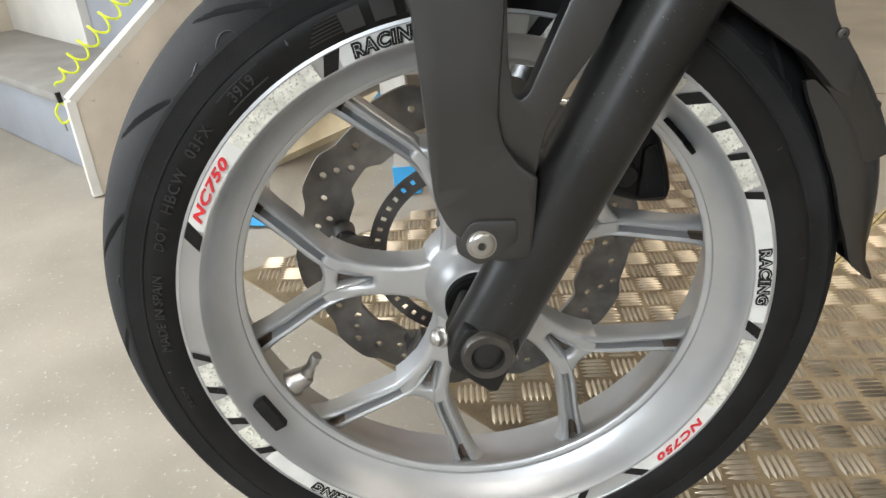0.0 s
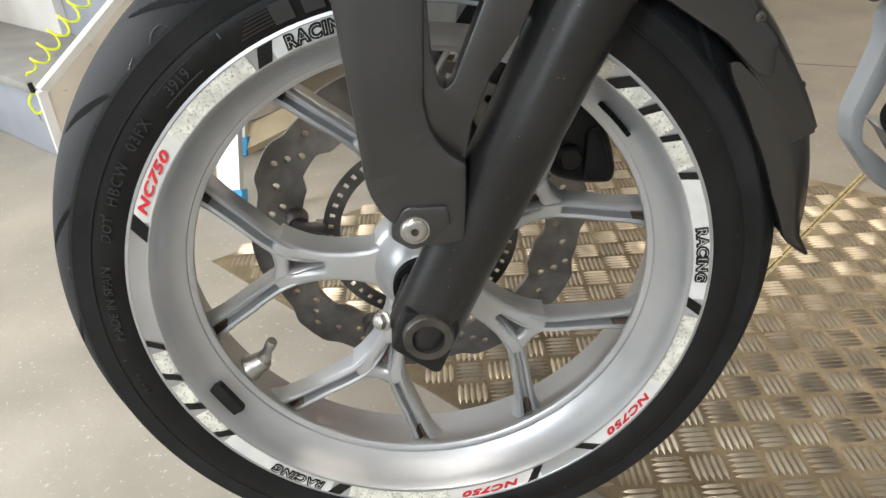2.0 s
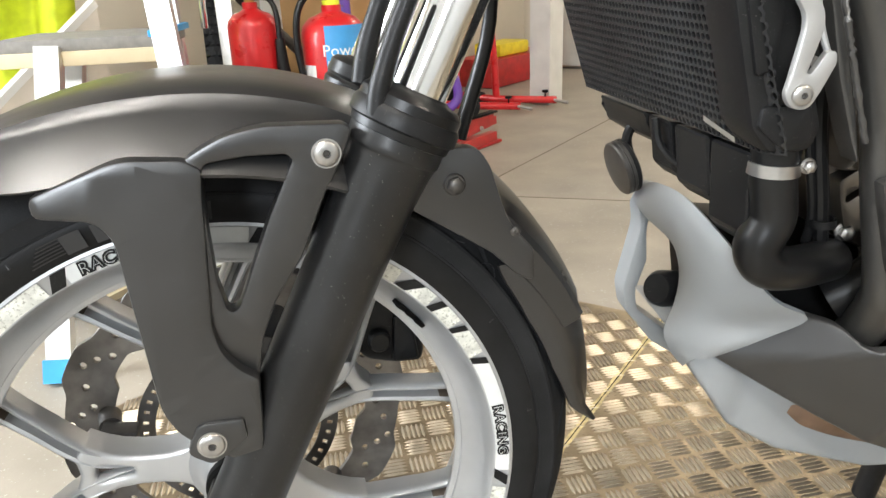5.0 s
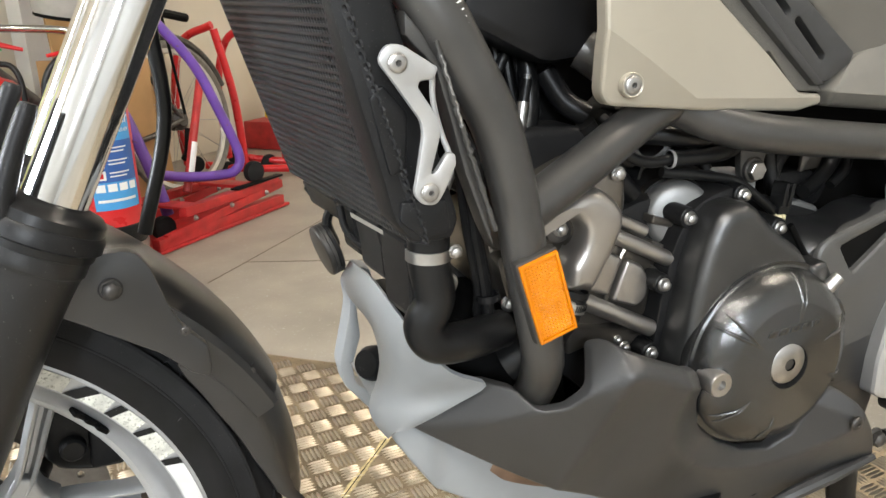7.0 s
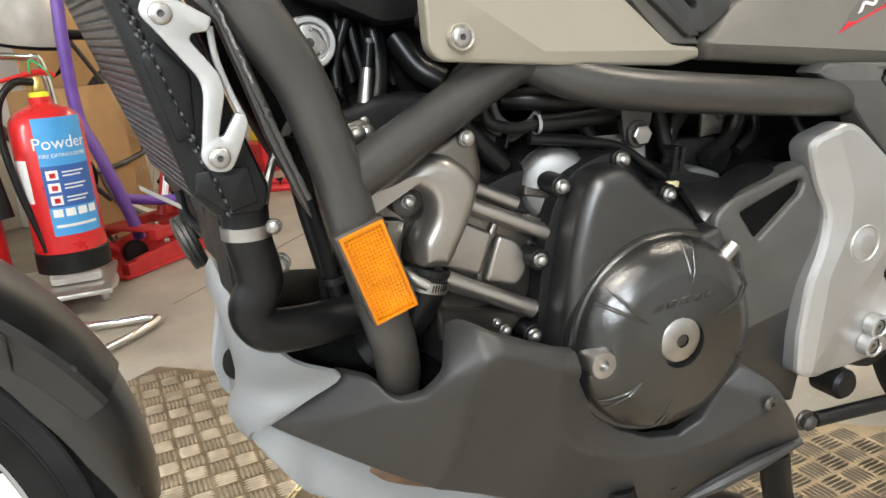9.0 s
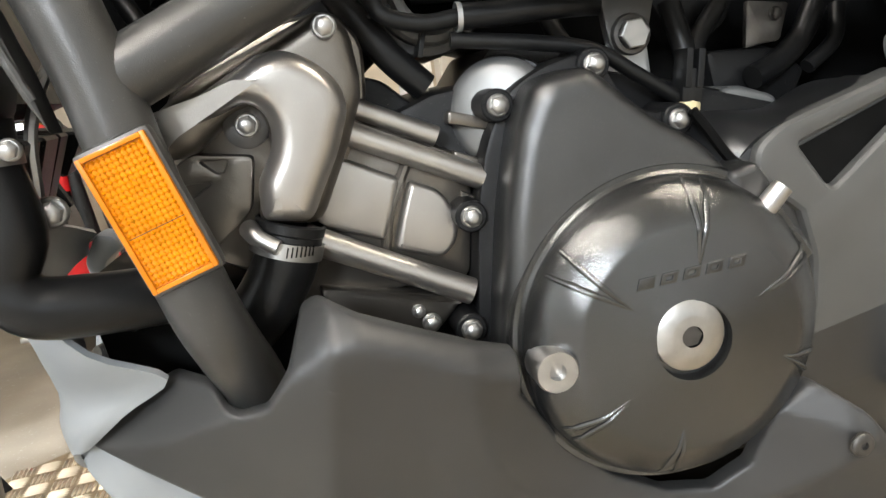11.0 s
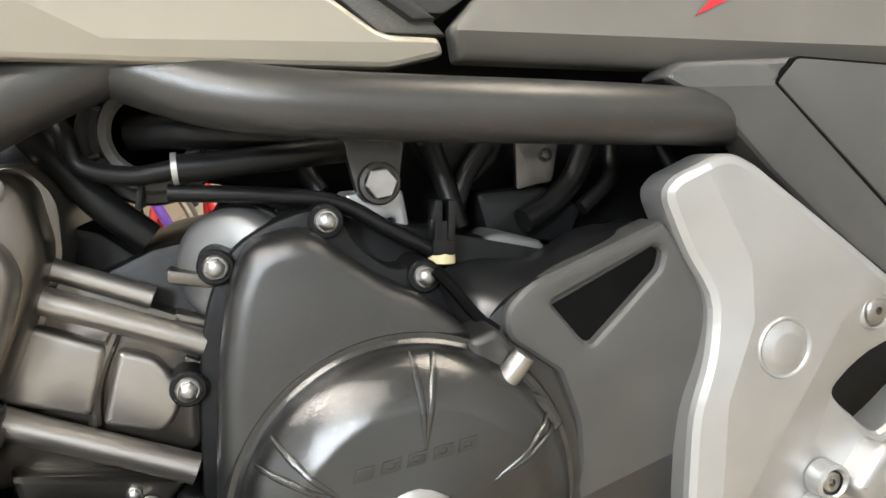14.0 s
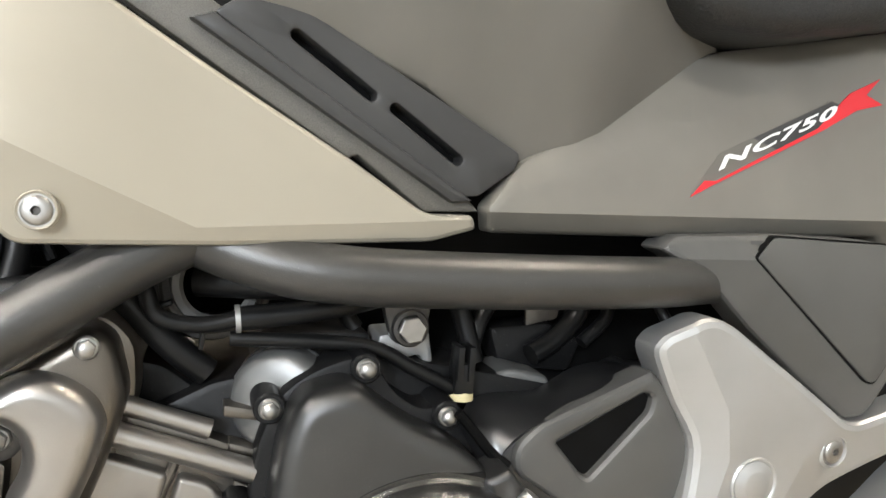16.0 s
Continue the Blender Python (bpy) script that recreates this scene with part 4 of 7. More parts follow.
WORN = material("worn_weld_metal", (0.36, 0.35, 0.34), 0.4, 0.8, vary=0.5, scale=260, bump=0.5, fine=500)
part("gusset", slab([(0.340, 0.800), (0.362, 0.782), (0.381, 0.752), (0.399, 0.714), (0.4185, 0.668), (0.428, 0.640), (0.418, 0.655), (0.397, 0.695), (0.380, 0.735), (0.366, 0.766), (0.342, 0.785)], -0.147, -0.128, 0.002), M_FRAME, FRAME, "welded gusset along the down tube")
bead = [Vector((0.362 + 0.062 * k / 46 + 0.0016 * noise.noise((k * 0.9, 5, 2)), -0.1530 + 0.0008 * noise.noise((k * 1.3, 1, 7)), 0.784 - 0.129 * (k / 46) ** 0.96)) for k in range(47)]
part("weld_bead", tube(bead, [0.0022 + 0.0012 * noise.noise((k * 1.7, 2, 2)) for k in range(47)], 8, smooth=False), M_FRAME, FRAME, "long rough weld seam")
part("weld_scar", tube([p + Vector((0, -0.0014, 0.0005)) for p in bead[3:20]], [0.0008 + 0.0016 * abs(noise.noise((k * 0.8, 9, 2))) for k in range(17)], 8, smooth=False), WORN, FRAME, "bright worn weld scar")
part("weld_ring", tube([(0.457, -0.128, 0.682), (0.4585, -0.137, 0.668), (0.463, -0.137, 0.656), (0.471, -0.130, 0.645)], 0.0022, 10), M_FRAME, FRAME, "raised weld at the tube joint")
# reflector on its plate
q = Matrix.Translation((0.472, -0.128, 0.604)) @ Euler((0, radians(-25), 0)).to_matrix().to_4x4()
part("reflector_plate", block((-0.0190, -0.034, -0.0375), (0.0190, -0.022, 0.0375), 0.004, m=q), M_DARKSTEEL, FRAME, "brown edged reflector housing")


def lens_border():
    bm = bmesh.new()
    for x in (-0.0166, 0.0142):
        block((x, -0.0372, -0.0348), (x + 0.0024, -0.030, 0.0348), 0.0005, bm)
    for z in (-0.0348, 0.0324):
        block((-0.0143, -0.0372, z), (0.0143, -0.030, z + 0.0024), 0.0005, bm)
    return bm


lens = part("amber_reflector", lens_border(), material("amber_border", (0.56, 0.165, 0.0), 0.22, vary=0.1), FRAME, "amber side reflector with a clear border")
lens.matrix_basis = q


def prism_field(lo, hi, pitch=0.0027):
    """Rows of low pyramids, staggered, behind the reflector's border."""
    bm = bmesh.new()
    block((-0.0146, -0.0352, lo), (0.0146, -0.030, hi), 0, bm)
    n, m = round(0.0284 / pitch), round((hi - lo) / pitch)
    dx, dz = 0.0284 / n, (hi - lo) / m
    for i, j in itertools.product(range(n), range(m)):
        x, z = -0.0142 + dx * (i + 0.5), lo + dz * (j + 0.5)
        base = [bm.verts.new((x + a * dx * 0.49, -0.0353, z + b * dz * 0.49)) for a, b in ((-1, 0), (0, -1), (1, 0), (0, 1))]
        tip = bm.verts.new((x, -0.0366, z))
        for p, q in zip(base, base[1:] + base[:1]):
            bm.faces.new((p, q, tip))
    bmesh.ops.recalc_face_normals(bm, faces=bm.faces)
    return bm


for lo, hi in ((-0.0322, -0.0072), (-0.0068, 0.0322)):
    part("prism_field", prism_field(lo, hi), M_AMBER, lens, angle=5)

# ---- engine ----
ENGINE = part("engine", slab([(0.54, 0.50), (0.56, 0.63), (0.62, 0.66), (0.70, 0.68), (0.78, 0.67), (0.95, 0.64), (0.96, 0.42), (0.85, 0.40), (0.66, 0.42)], -0.060, 0.13, 0.006), M_BLACK, BIKE, "grey parallel twin engine")
part("engine_flange", slab([(0.645, 0.470), (0.645, 0.520), (0.644, 0.590), (0.648, 0.630), (0.660, 0.660), (0.678, 0.674), (0.704, 0.684), (0.720, 0.678), (0.732, 0.660), (0.752, 0.648), (0.768, 0.652), (0.780, 0.645), (0.797, 0.626), (0.835, 0.602), (0.86, 0.54), (0.84, 0.45), (0.76, 0.41), (0.68, 0.43)], -0.090, -0.05, 0.003, r=0.012), M_BLACK, ENGINE, "black engine cover flange")
part("engine_cover", slab([(0.652, 0.50), (0.654, 0.594), (0.659, 0.640), (0.668, 0.667, 0.012), (0.699, 0.676, 0.012), (0.718, 0.662), (0.740, 0.647), (0.772, 0.633, 0.02), (0.800, 0.605), (0.835, 0.58), (0.845, 0.50), (0.78, 0.43), (0.69, 0.44)], -0.126, -0.088, 0.013, r=0.010, steps=4), M_COVER, ENGINE, "dark grey alternator cover", 50)
part("alternator_dome", lathe([(0.0985, 0.100), (0.0985, 0.122), (0.0965, 0.127), (0.0935, 0.127), (0.0915, 0.129), (0.089, 0.138), (0.082, 0.1465), (0.0705, 0.153), (0.0675, 0.1548), (0.064, 0.1562), (0.026, 0.1565), (0.0240, 0.1575), (0.0225, 0.1575), (0.0215, 0.150), (0, 0.150)], (0.753, 0, 0.524), (0, -1, 0), 96), M_DOME, ENGINE, "round dark alternator dome", 28)
part("centre_plug", lathe([(0.0205, 0.1500), (0.0205, 0.1572), (0.0195, 0.1580), (0.0125, 0.1598), (0.0115, 0.1600), (0.0062, 0.1600)], (0.750, 0, 0.528), (0, -1, 0), 40), M_STEEL, ENGINE, "brushed steel inspection plug")
# Darker steel fills the hexagon hole, its shade given by colour.
part("plug_socket", prism(bmesh.new(), (0.750, -0.1545, 0.528), (0, -1, 0), 6, 0.0064, 0.004, 0.2, 0.0), M_DARKSTEEL, ENGINE)
part("side_plug", lathe([(0.0125, 0.135), (0.0125, 0.155), (0.0115, 0.157), (0.0048, 0.157), (0.0046, 0.1515), (0, 0.1515)], (0.674, 0, 0.511), (0, -1, 0), 32), M_STEEL, ENGINE)
for x, z in ((0.654, 0.653), (0.712, 0.677), (0.768, 0.645), (0.639, 0.588), (0.640, 0.518)):
    part("bolt_boss", lathe([(0.0105, 0.05), (0.0098, 0.0935), (0.0088, 0.0945), (0, 0.0945)], (x, 0, z), (0, -1, 0), 24), M_BLACK, ENGINE)
    bolt((x, -0.0945, z), 0.0068, ENGINE)
# raised ribs of the dome: pairs of fine ridges that meet at their inner end
DOME_R = [0.026, 0.064, 0.0675, 0.0705, 0.082, 0.089, 0.0915]
DOME_H = [0.1565, 0.1562, 0.1548, 0.153, 0.1465, 0.138, 0.129]
for a, r0, r1, w in ((90, 0.040, 0.089, 5.0), (152, 0.040, 0.089, 6.5), (222, 0.046, 0.087, 4.0), (268, 0.050, 0.086, 4.0), (-12, 0.056, 0.086, 6.0), (33, 0.042, 0.088, 3.0)):
    for side in (-1, 1):
        pts = []
        for k in range(9):
            r = r0 + (r1 - r0) * k / 8
            q = radians(a + side * w * k / 8 * (0.55 if side > 0 else 1.0))
            pts.append(Vector((0.753 + r * math.cos(q), -float(np.interp(r, DOME_R, DOME_H)) + 0.0006, 0.524 + r * math.sin(q))))
        part("rib", tube(pts, [0.0005, 0.0014, 0.0019, 0.0022, 0.0014], 10, 2), M_DOME, ENGINE)
for j in range(5):
    x = 0.717 + j * 0.0132
    z = 0.5545 + j * 0.0026
    part("badge_mark", slab([(x, z), (x + 0.0095, z + 0.0018), (x + 0.0105, z + 0.0085), (x + 0.001, z + 0.0067)], -0.1572, -0.155, 0.0004, [[(x + 0.0030, z + 0.0028), (x + 0.0068, z + 0.0035), (x + 0.0073, z + 0.0058), (x + 0.0035, z + 0.0050)]] if j else []), M_DOME, ENGINE)
part("cover_lug", slab([(0.805, 0.589), (0.826, 0.583, 0.003), (0.838, 0.568, 0.003), (0.829, 0.557, 0.002), (0.812, 0.560)], -0.139, -0.10, 0.003, r=0.002, steps=1), M_DOME, ENGINE, angle=25)
part("peg_boss", slab([(0.783, 0.615), (0.799, 0.622, 0.004), (0.813, 0.606, 0.004), (0.806, 0.590), (0.790, 0.590)], -0.132, -0.10, 0.005, r=0.003, steps=3), M_COVER, ENGINE)
part("chrome_peg", tube([(0.800, -0.135, 0.590), (0.812, -0.138, 0.608)], [0.0055, 0.0065, 0.0065, 0.006], 16), M_STEEL, ENGINE)
# cylinder, pipes and water outlet
part("cylinder", slab([(0.530, 0.530), (0.545, 0.625), (0.570, 0.650), (0.645, 0.62), (0.645, 0.545)], -0.072, 0.09, 0.006, r=0.008), M_ENGINE, ENGINE)
for p, q, r in (((0.556, -0.083, 0.641), (0.648, -0.083, 0.610), 0.0072), ((0.562, -0.074, 0.655), (0.621, -0.074, 0.6345), 0.0060), ((0.540, -0.084, 0.577), (0.642, -0.084, 0.5395), 0.0082)):
    part("bolt_tunnel", tube([p, q], [r * 1.1, r, r, r * 1.05], 18), M_CASTING_LIGHTER, ENGINE)
part("cylinder_face", slab([(0.563, 0.623, 0.004), (0.598, 0.610, 0.004), (0.594, 0.591), (0.589, 0.572, 0.004), (0.546, 0.583, 0.004), (0.546, 0.600), (0.554, 0.619)], -0.0815, -0.07, 0.004, steps=4), M_CASTING_LIGHTER, ENGINE, angle=60)
part("cylinder_face", slab([(0.6035, 0.6085, 0.004), (0.622, 0.603, 0.006), (0.634, 0.587, 0.008), (0.634, 0.571, 0.006), (0.625, 0.560, 0.006), (0.5945, 0.567, 0.004), (0.599, 0.590)], -0.0815, -0.07, 0.004, steps=4), M_CASTING_LIGHTER, ENGINE, angle=60)
part("lower_casting", slab([(0.548, 0.545), (0.556, 0.512, 0.004), (0.575, 0.520, 0.004), (0.590, 0.514, 0.004), (0.622, 0.512, 0.006), (0.64, 0.535)], -0.080, -0.06, 0.005, r=0.003, steps=3), M_ENGINE, ENGINE, angle=60)
bolt((0.617, -0.082, 0.520), 0.0062, ENGINE)
bolt((0.609, -0.080, 0.527), 0.0045, ENGINE)
for j in range(3):
    part("case_fin", slab([(0.628 + j * 0.004, 0.650 - j * 0.024), (0.655, 0.645 - j * 0.026), (0.655, 0.638 - j * 0.026), (0.628 + j * 0.004, 0.642 - j * 0.024)], -0.075, -0.05, 0.002, r=0.002), M_ENGINE, ENGINE)
part("cylinder_rib", tube([(0.604, -0.074, 0.622), (0.592, -0.076, 0.59), (0.590, -0.074, 0.566)], 0.0035, 10), M_ENGINE, ENGINE)
part("head_side", slab([(0.455, 0.625), (0.470, 0.665), (0.53, 0.700), (0.560, 0.708), (0.578, 0.69), (0.580, 0.655), (0.56, 0.59), (0.52, 0.55), (0.478, 0.564), (0.462, 0.61)], -0.075, 0.10, 0.008, r=0.01), M_ENGINE, ENGINE)
# One casting in two tones: darker body, lighter face, light put into colour.
part("water_outlet", slab([(0.452, 0.622, 0.006), (0.462, 0.646, 0.006), (0.484, 0.666), (0.532, 0.692), (0.553, 0.705, 0.010), (0.568, 0.696, 0.012), (0.576, 0.662), (0.567, 0.630), (0.551, 0.586), (0.516, 0.588), (0.517, 0.602), (0.526, 0.632), (0.517, 0.652, 0.006), (0.506, 0.648, 0.006), (0.482, 0.624)], -0.106, -0.05, 0.012, r=0.010, steps=5), M_ENGINE, ENGINE, "cast silver water outlet cover, body coloured darker as if shaded", 60)
part("outlet_face", slab([(0.462, 0.634, 0.004), (0.470, 0.645), (0.492, 0.660), (0.506, 0.670), (0.520, 0.680, 0.010), (0.534, 0.682, 0.010), (0.548, 0.677, 0.010), (0.562, 0.666, 0.010), (0.567, 0.652, 0.010), (0.561, 0.628), (0.552, 0.606), (0.546, 0.590), (0.519, 0.591), (0.517, 0.612, 0.006), (0.525, 0.628, 0.008), (0.526, 0.640, 0.006), (0.522, 0.650, 0.006), (0.512, 0.655, 0.006), (0.500, 0.648, 0.006)], -0.121, -0.090, 0.012, r=0.006, steps=6, drop=0.014), M_CASTING_LIGHTER, ENGINE, "raised face of the outlet cover, coloured lighter as if lit", 60)
part("bolt_seat", lathe([(0.0125, 0.075), (0.0125, 0.0990), (0.0110, 0.1000), (0, 0.1000)], (0.512, 0, 0.642), (0, -1, 0), 28), M_DARKSTEEL, ENGINE)
part("head_bracket", slab([(0.462, 0.612), (0.470, 0.592, 0.004), (0.482, 0.566, 0.006), (0.494, 0.576), (0.512, 0.594), (0.514, 0.625), (0.480, 0.626)], -0.090, -0.06, 0.0012, [[(0.470, 0.608, 0.003), (0.473, 0.595, 0.003), (0.492, 0.611, 0.003)], [(0.484, 0.622, 0.002), (0.500, 0.623, 0.002), (0.498, 0.616, 0.002), (0.494, 0.615, 0.002)]], r=0.004), M_ENGINE, ENGINE, "ribbed casting web")
part("web_floor", slab([(0.468, 0.61), (0.475, 0.59), (0.503, 0.605), (0.505, 0.624), (0.48, 0.624)], -0.082, -0.06, 0), M_ENGINE, ENGINE)
bolt((0.555, -0.1085, 0.694), 0.0068, ENGINE)
bolt((0.5125, -0.100, 0.6425), 0.0068, ENGINE)
bolt((0.481, -0.086, 0.571), 0.0080, ENGINE)
bolt((0.470, -0.095, 0.693), 0.0080, ENGINE)
part("coolant_hose", tube([(0.534, -0.095, 0.585), (0.528, -0.095, 0.560), (0.512, -0.09, 0.532), (0.49, -0.08, 0.51)], 0.0185, 20), M_RUBBER, ENGINE)
part("hose_clamp", lathe([(0.0195, -0.0045), (0.0208, -0.0045), (0.0208, 0.0045), (0.0195, 0.0045)], (0.531, -0.095, 0.574), (0.2, 0, 1), 32, closed=True), M_STEEL, ENGINE, "steel worm-drive hose clamp")
part("clamp_screw", tube([(0.511, -0.104, 0.586), (0.516, -0.113, 0.5825), (0.527, -0.1165, 0.577)], [0.0058, 0.0055, 0.0045, 0.0045], 12), M_STEEL, ENGINE)
for j in range(7):
    q = radians(-78 + j * 7)
    part("clamp_slot", block((-0.0004, -0.0212, -0.0030), (0.0004, -0.0205, 0.0030), 0, m=Matrix.Translation((0.531, -0.095, 0.574)) @ Euler((0, radians(11), q + radians(80))).to_matrix().to_4x4()), M_DARK, ENGINE)
part("hose_end", lathe([(0.0188, 0.0), (0.0200, 0.001), (0.0200, 0.006), (0.0185, 0.007)], (0.5325, -0.095, 0.582), (0.2, 0, 1), 32), M_RUBBER, ENGINE)
CAP_AT, CAP_WAY = (0.674, -0.040, 0.648), (-0.42, -1, 0.05)
part("starter_motor", lathe([(0.0, 0.0395), (0.0105, 0.0395), (0.0115, 0.0372), (0.0265, 0.0372), (0.0300, 0.0350), (0.0330, 0.0310), (0.0338, 0.0250), (0.0338, 0.010), (0.0, 0.010)], CAP_AT, CAP_WAY, 44), M_CAP, ENGINE, "silver starter motor end cap", 50)
part("starter_body", lathe([(0.0, 0.016), (0.0355, 0.016), (0.0368, 0.012), (0.0368, -0.07), (0.0, -0.07)], CAP_AT, CAP_WAY, 36), M_BLACK, ENGINE)
# Added black block closes a see-through gap where the engine looks dark.
part("starter_filler", slab([(0.572, 0.600), (0.572, 0.672), (0.592, 0.668), (0.618, 0.648), (0.640, 0.655), (0.660, 0.690), (0.725, 0.690), (0.725, 0.600)], -0.046, 0.08, 0.004, r=0.006), M_BLACK, ENGINE, "black filler block behind the starter motor")
part("mount_lug", slab([(0.728, 0.690), (0.764, 0.693), (0.773, 0.648, 0.004), (0.756, 0.643), (0.728, 0.658)], -0.055, -0.02, 0.003, [[(0.744, 0.672, 0.003), (0.758, 0.676, 0.003), (0.763, 0.664, 0.003), (0.750, 0.660, 0.003)], [(0.732, 0.672, 0.002), (0.740, 0.672, 0.002), (0.744, 0.662, 0.002), (0.733, 0.664, 0.002)]], r=0.003), M_ALU, ENGINE, "cast silver lug with two openings")
# Black sheet behind the lug's openings, in place of their shade.
part("lug_shade_sheet", slab([(0.730, 0.68), (0.765, 0.68), (0.768, 0.655), (0.730, 0.66)], -0.042, -0.03, 0), M_DARK, ENGINE)
part("case_top", slab([(0.806, 0.652, 0.006), (0.812, 0.662, 0.006), (0.828, 0.667, 0.006), (0.858, 0.660, 0.006), (0.860, 0.650)], -0.058, -0.02, 0.004, r=0.004, steps=3), M_CAP, ENGINE, "silver top of the gear case")
part("metal_tab", slab([(0.846, 0.724), (0.878, 0.724), (0.874, 0.698, 0.003), (0.862, 0.696, 0.003), (0.848, 0.692, 0.003)], -0.032, -0.028, 0.001, r=0.002), M_DISC, ENGINE, "dull bare metal tab")
bolt((0.868, -0.032, 0.716), 0.005, ENGINE, mat=M_DARKSTEEL)
for pts, r in (([(0.786, -0.035, 0.722), (0.795, -0.04, 0.695), (0.803, -0.045, 0.668)], 0.0075), ([(0.826, -0.03, 0.722), (0.810, -0.035, 0.700), (0.802, -0.04, 0.680)], 0.0065), ([(0.90, -0.03, 0.724), (0.89, -0.03, 0.70), (0.87, -0.035, 0.682), (0.85, -0.04, 0.672)], 0.0085), ([(0.925, -0.02, 0.725), (0.918, -0.03, 0.70), (0.895, -0.035, 0.68)], 0.0055), ([(0.700, -0.02, 0.724), (0.706, -0.03, 0.705), (0.716, -0.035, 0.690)], 0.006), ([(0.942, -0.05, 0.728), (0.952, -0.06, 0.705), (0.960, -0.07, 0.688)], 0.0045)):
    part("hose", tube(pts, r, 12), M_RUBBER, ENGINE)
part("bay_bracket", slab([(0.776, 0.728), (0.842, 0.728), (0.838, 0.712, 0.004), (0.815, 0.690, 0.004), (0.800, 0.694, 0.004)], -0.022, 0.0, 0.003, r=0.003), M_BLACK, ENGINE)
part("bay_block", slab([(0.82, 0.69), (0.87, 0.695), (0.90, 0.68), (0.89, 0.655), (0.83, 0.66)], -0.028, 0.0, 0.004, r=0.006), M_BLACK, ENGINE)
part("sensor", block((0.776, -0.082, 0.655), (0.790, -0.066, 0.676), 0.002), M_RUBBER, ENGINE, "black sensor plug with a cream base")
for x in (0.7765, 0.7845):
    part("sensor_clip", block((x, -0.084, 0.664), (x + 0.0045, -0.066, 0.688), 0.001), M_RUBBER, ENGINE)
part("sensor_base", lathe([(0.0085, 0), (0.0085, 0.004), (0.0075, 0.007)], (0.7835, -0.074, 0.650), (0, 0, 1), 16), material("cream_plastic", (0.6, 0.52, 0.30), 0.5), ENGINE)
part("sprocket_cover", slab([(0.790, 0.600), (0.800, 0.624), (0.830, 0.640), (0.915, 0.674), (0.921, 0.672, 0.004), (0.958, 0.618), (0.948, 0.56), (0.964, 0.48), (0.960, 0.42), (0.90, 0.42), (0.82, 0.45)], -0.104, -0.05, 0.003, r=0.004), M_FENDER, ENGINE, "satin black sprocket cover", 25)


def cover_top():
    """The smooth upper surface of the sprocket cover, from its raised face back to its far edge."""
    front = smooth_path([(0.800, -0.1035, 0.613), (0.806, -0.1075, 0.627), (0.819, -0.1085, 0.6385), (0.847, -0.1085, 0.6500), (0.883, -0.1085, 0.6645), (0.917, -0.1085, 0.6750)], 6)
    back = smooth_path([(0.778, -0.094, 0.648), (0.792, -0.072, 0.6485), (0.813, -0.060, 0.6500), (0.846, -0.060, 0.6520), (0.884, -0.058, 0.6695), (0.945, -0.058, 0.6720)], 6)
    bm = bmesh.new()
    rows = []
    for a, b in zip(front, back):
        a, b = Vector(a), Vector(b)
        mid = a.lerp(b, 0.5) + Vector((0, -0.002, 0.004))
        rows.append([bm.verts.new(a.lerp(mid, k / 4).lerp(mid.lerp(b, k / 4), k / 4)) for k in range(5)])
        rows[-1].append(bm.verts.new(b + Vector((0, 0.004, -0.012))))
        rows[-1].append(bm.verts.new(a + Vector((0, 0.010, -0.012))))
    for p, q in zip(rows, rows[1:]):
        bridge(bm, p, q)
    bm.faces.new(rows[0])
    bm.faces.new(rows[-1][::-1])
    return bm


part("cover_top", cover_top(), M_FENDER, ENGINE, "satin black receding top of the cover", 50)
# Solid black tube put where the cover's gap lies in shade.
part("cover_gap_shade", tube([(0.772, -0.1025, 0.650), (0.783, -0.1035, 0.638), (0.796, -0.105, 0.623), (0.808, -0.106, 0.614)], 0.0035, 8), M_DARK, ENGINE)
part("cover_face", slab([(0.836, 0.455), (0.857, 0.486), (0.865, 0.524), (0.861, 0.553), (0.846, 0.588), (0.812, 0.610, 0.008), (0.811, 0.628, 0.008), (0.826, 0.6425, 0.008), (0.910, 0.678, 0.004), (0.921, 0.668, 0.004), (0.958, 0.613, 0.008), (0.947, 0.560), (0.961, 0.48), (0.957, 0.425), (0.90, 0.425)], -0.112, -0.09, 0.006, [[(0.840, 0.630, 0.003), (0.906, 0.662, 0.003), (0.912, 0.659, 0.003), (0.910, 0.648, 0.003), (0.867, 0.604, 0.003), (0.862, 0.606, 0.003)]], steps=3, grid=0.02, shape=lambda x, z: 0.10 * max(0.0, 0.583 + 0.36 * (x - 0.862) - z) * (1 if x > 0.86 else 0), creases=[((0.862, 0.583), (0.962, 0.619))]), M_SHELL, ENGINE, "raised charcoal face with a triangular vent", 25)
# Flat black arc plate standing for the shaded gap beside the dome.
part("cover_gap_shade", slab([(0.757 + 0.118 * math.cos(radians(a)), 0.524 + 0.118 * math.sin(radians(a))) for a in range(-50, 66, 5)] + [(0.757 + 0.088 * math.cos(radians(a)), 0.524 + 0.088 * math.sin(radians(a))) for a in range(65, -51, -5)], -0.0975, -0.09, 0), M_DARK, ENGINE, "black arc plate in place of the shaded gap round the alternator dome")
# Flat black sheet just inside the vent stands for its shaded depth.
part("vent_shade_sheet", slab([(0.832, 0.622), (0.908, 0.661), (0.918, 0.655), (0.918, 0.640), (0.870, 0.596), (0.856, 0.598)], -0.1046, -0.060, 0), M_DARK, ENGINE)
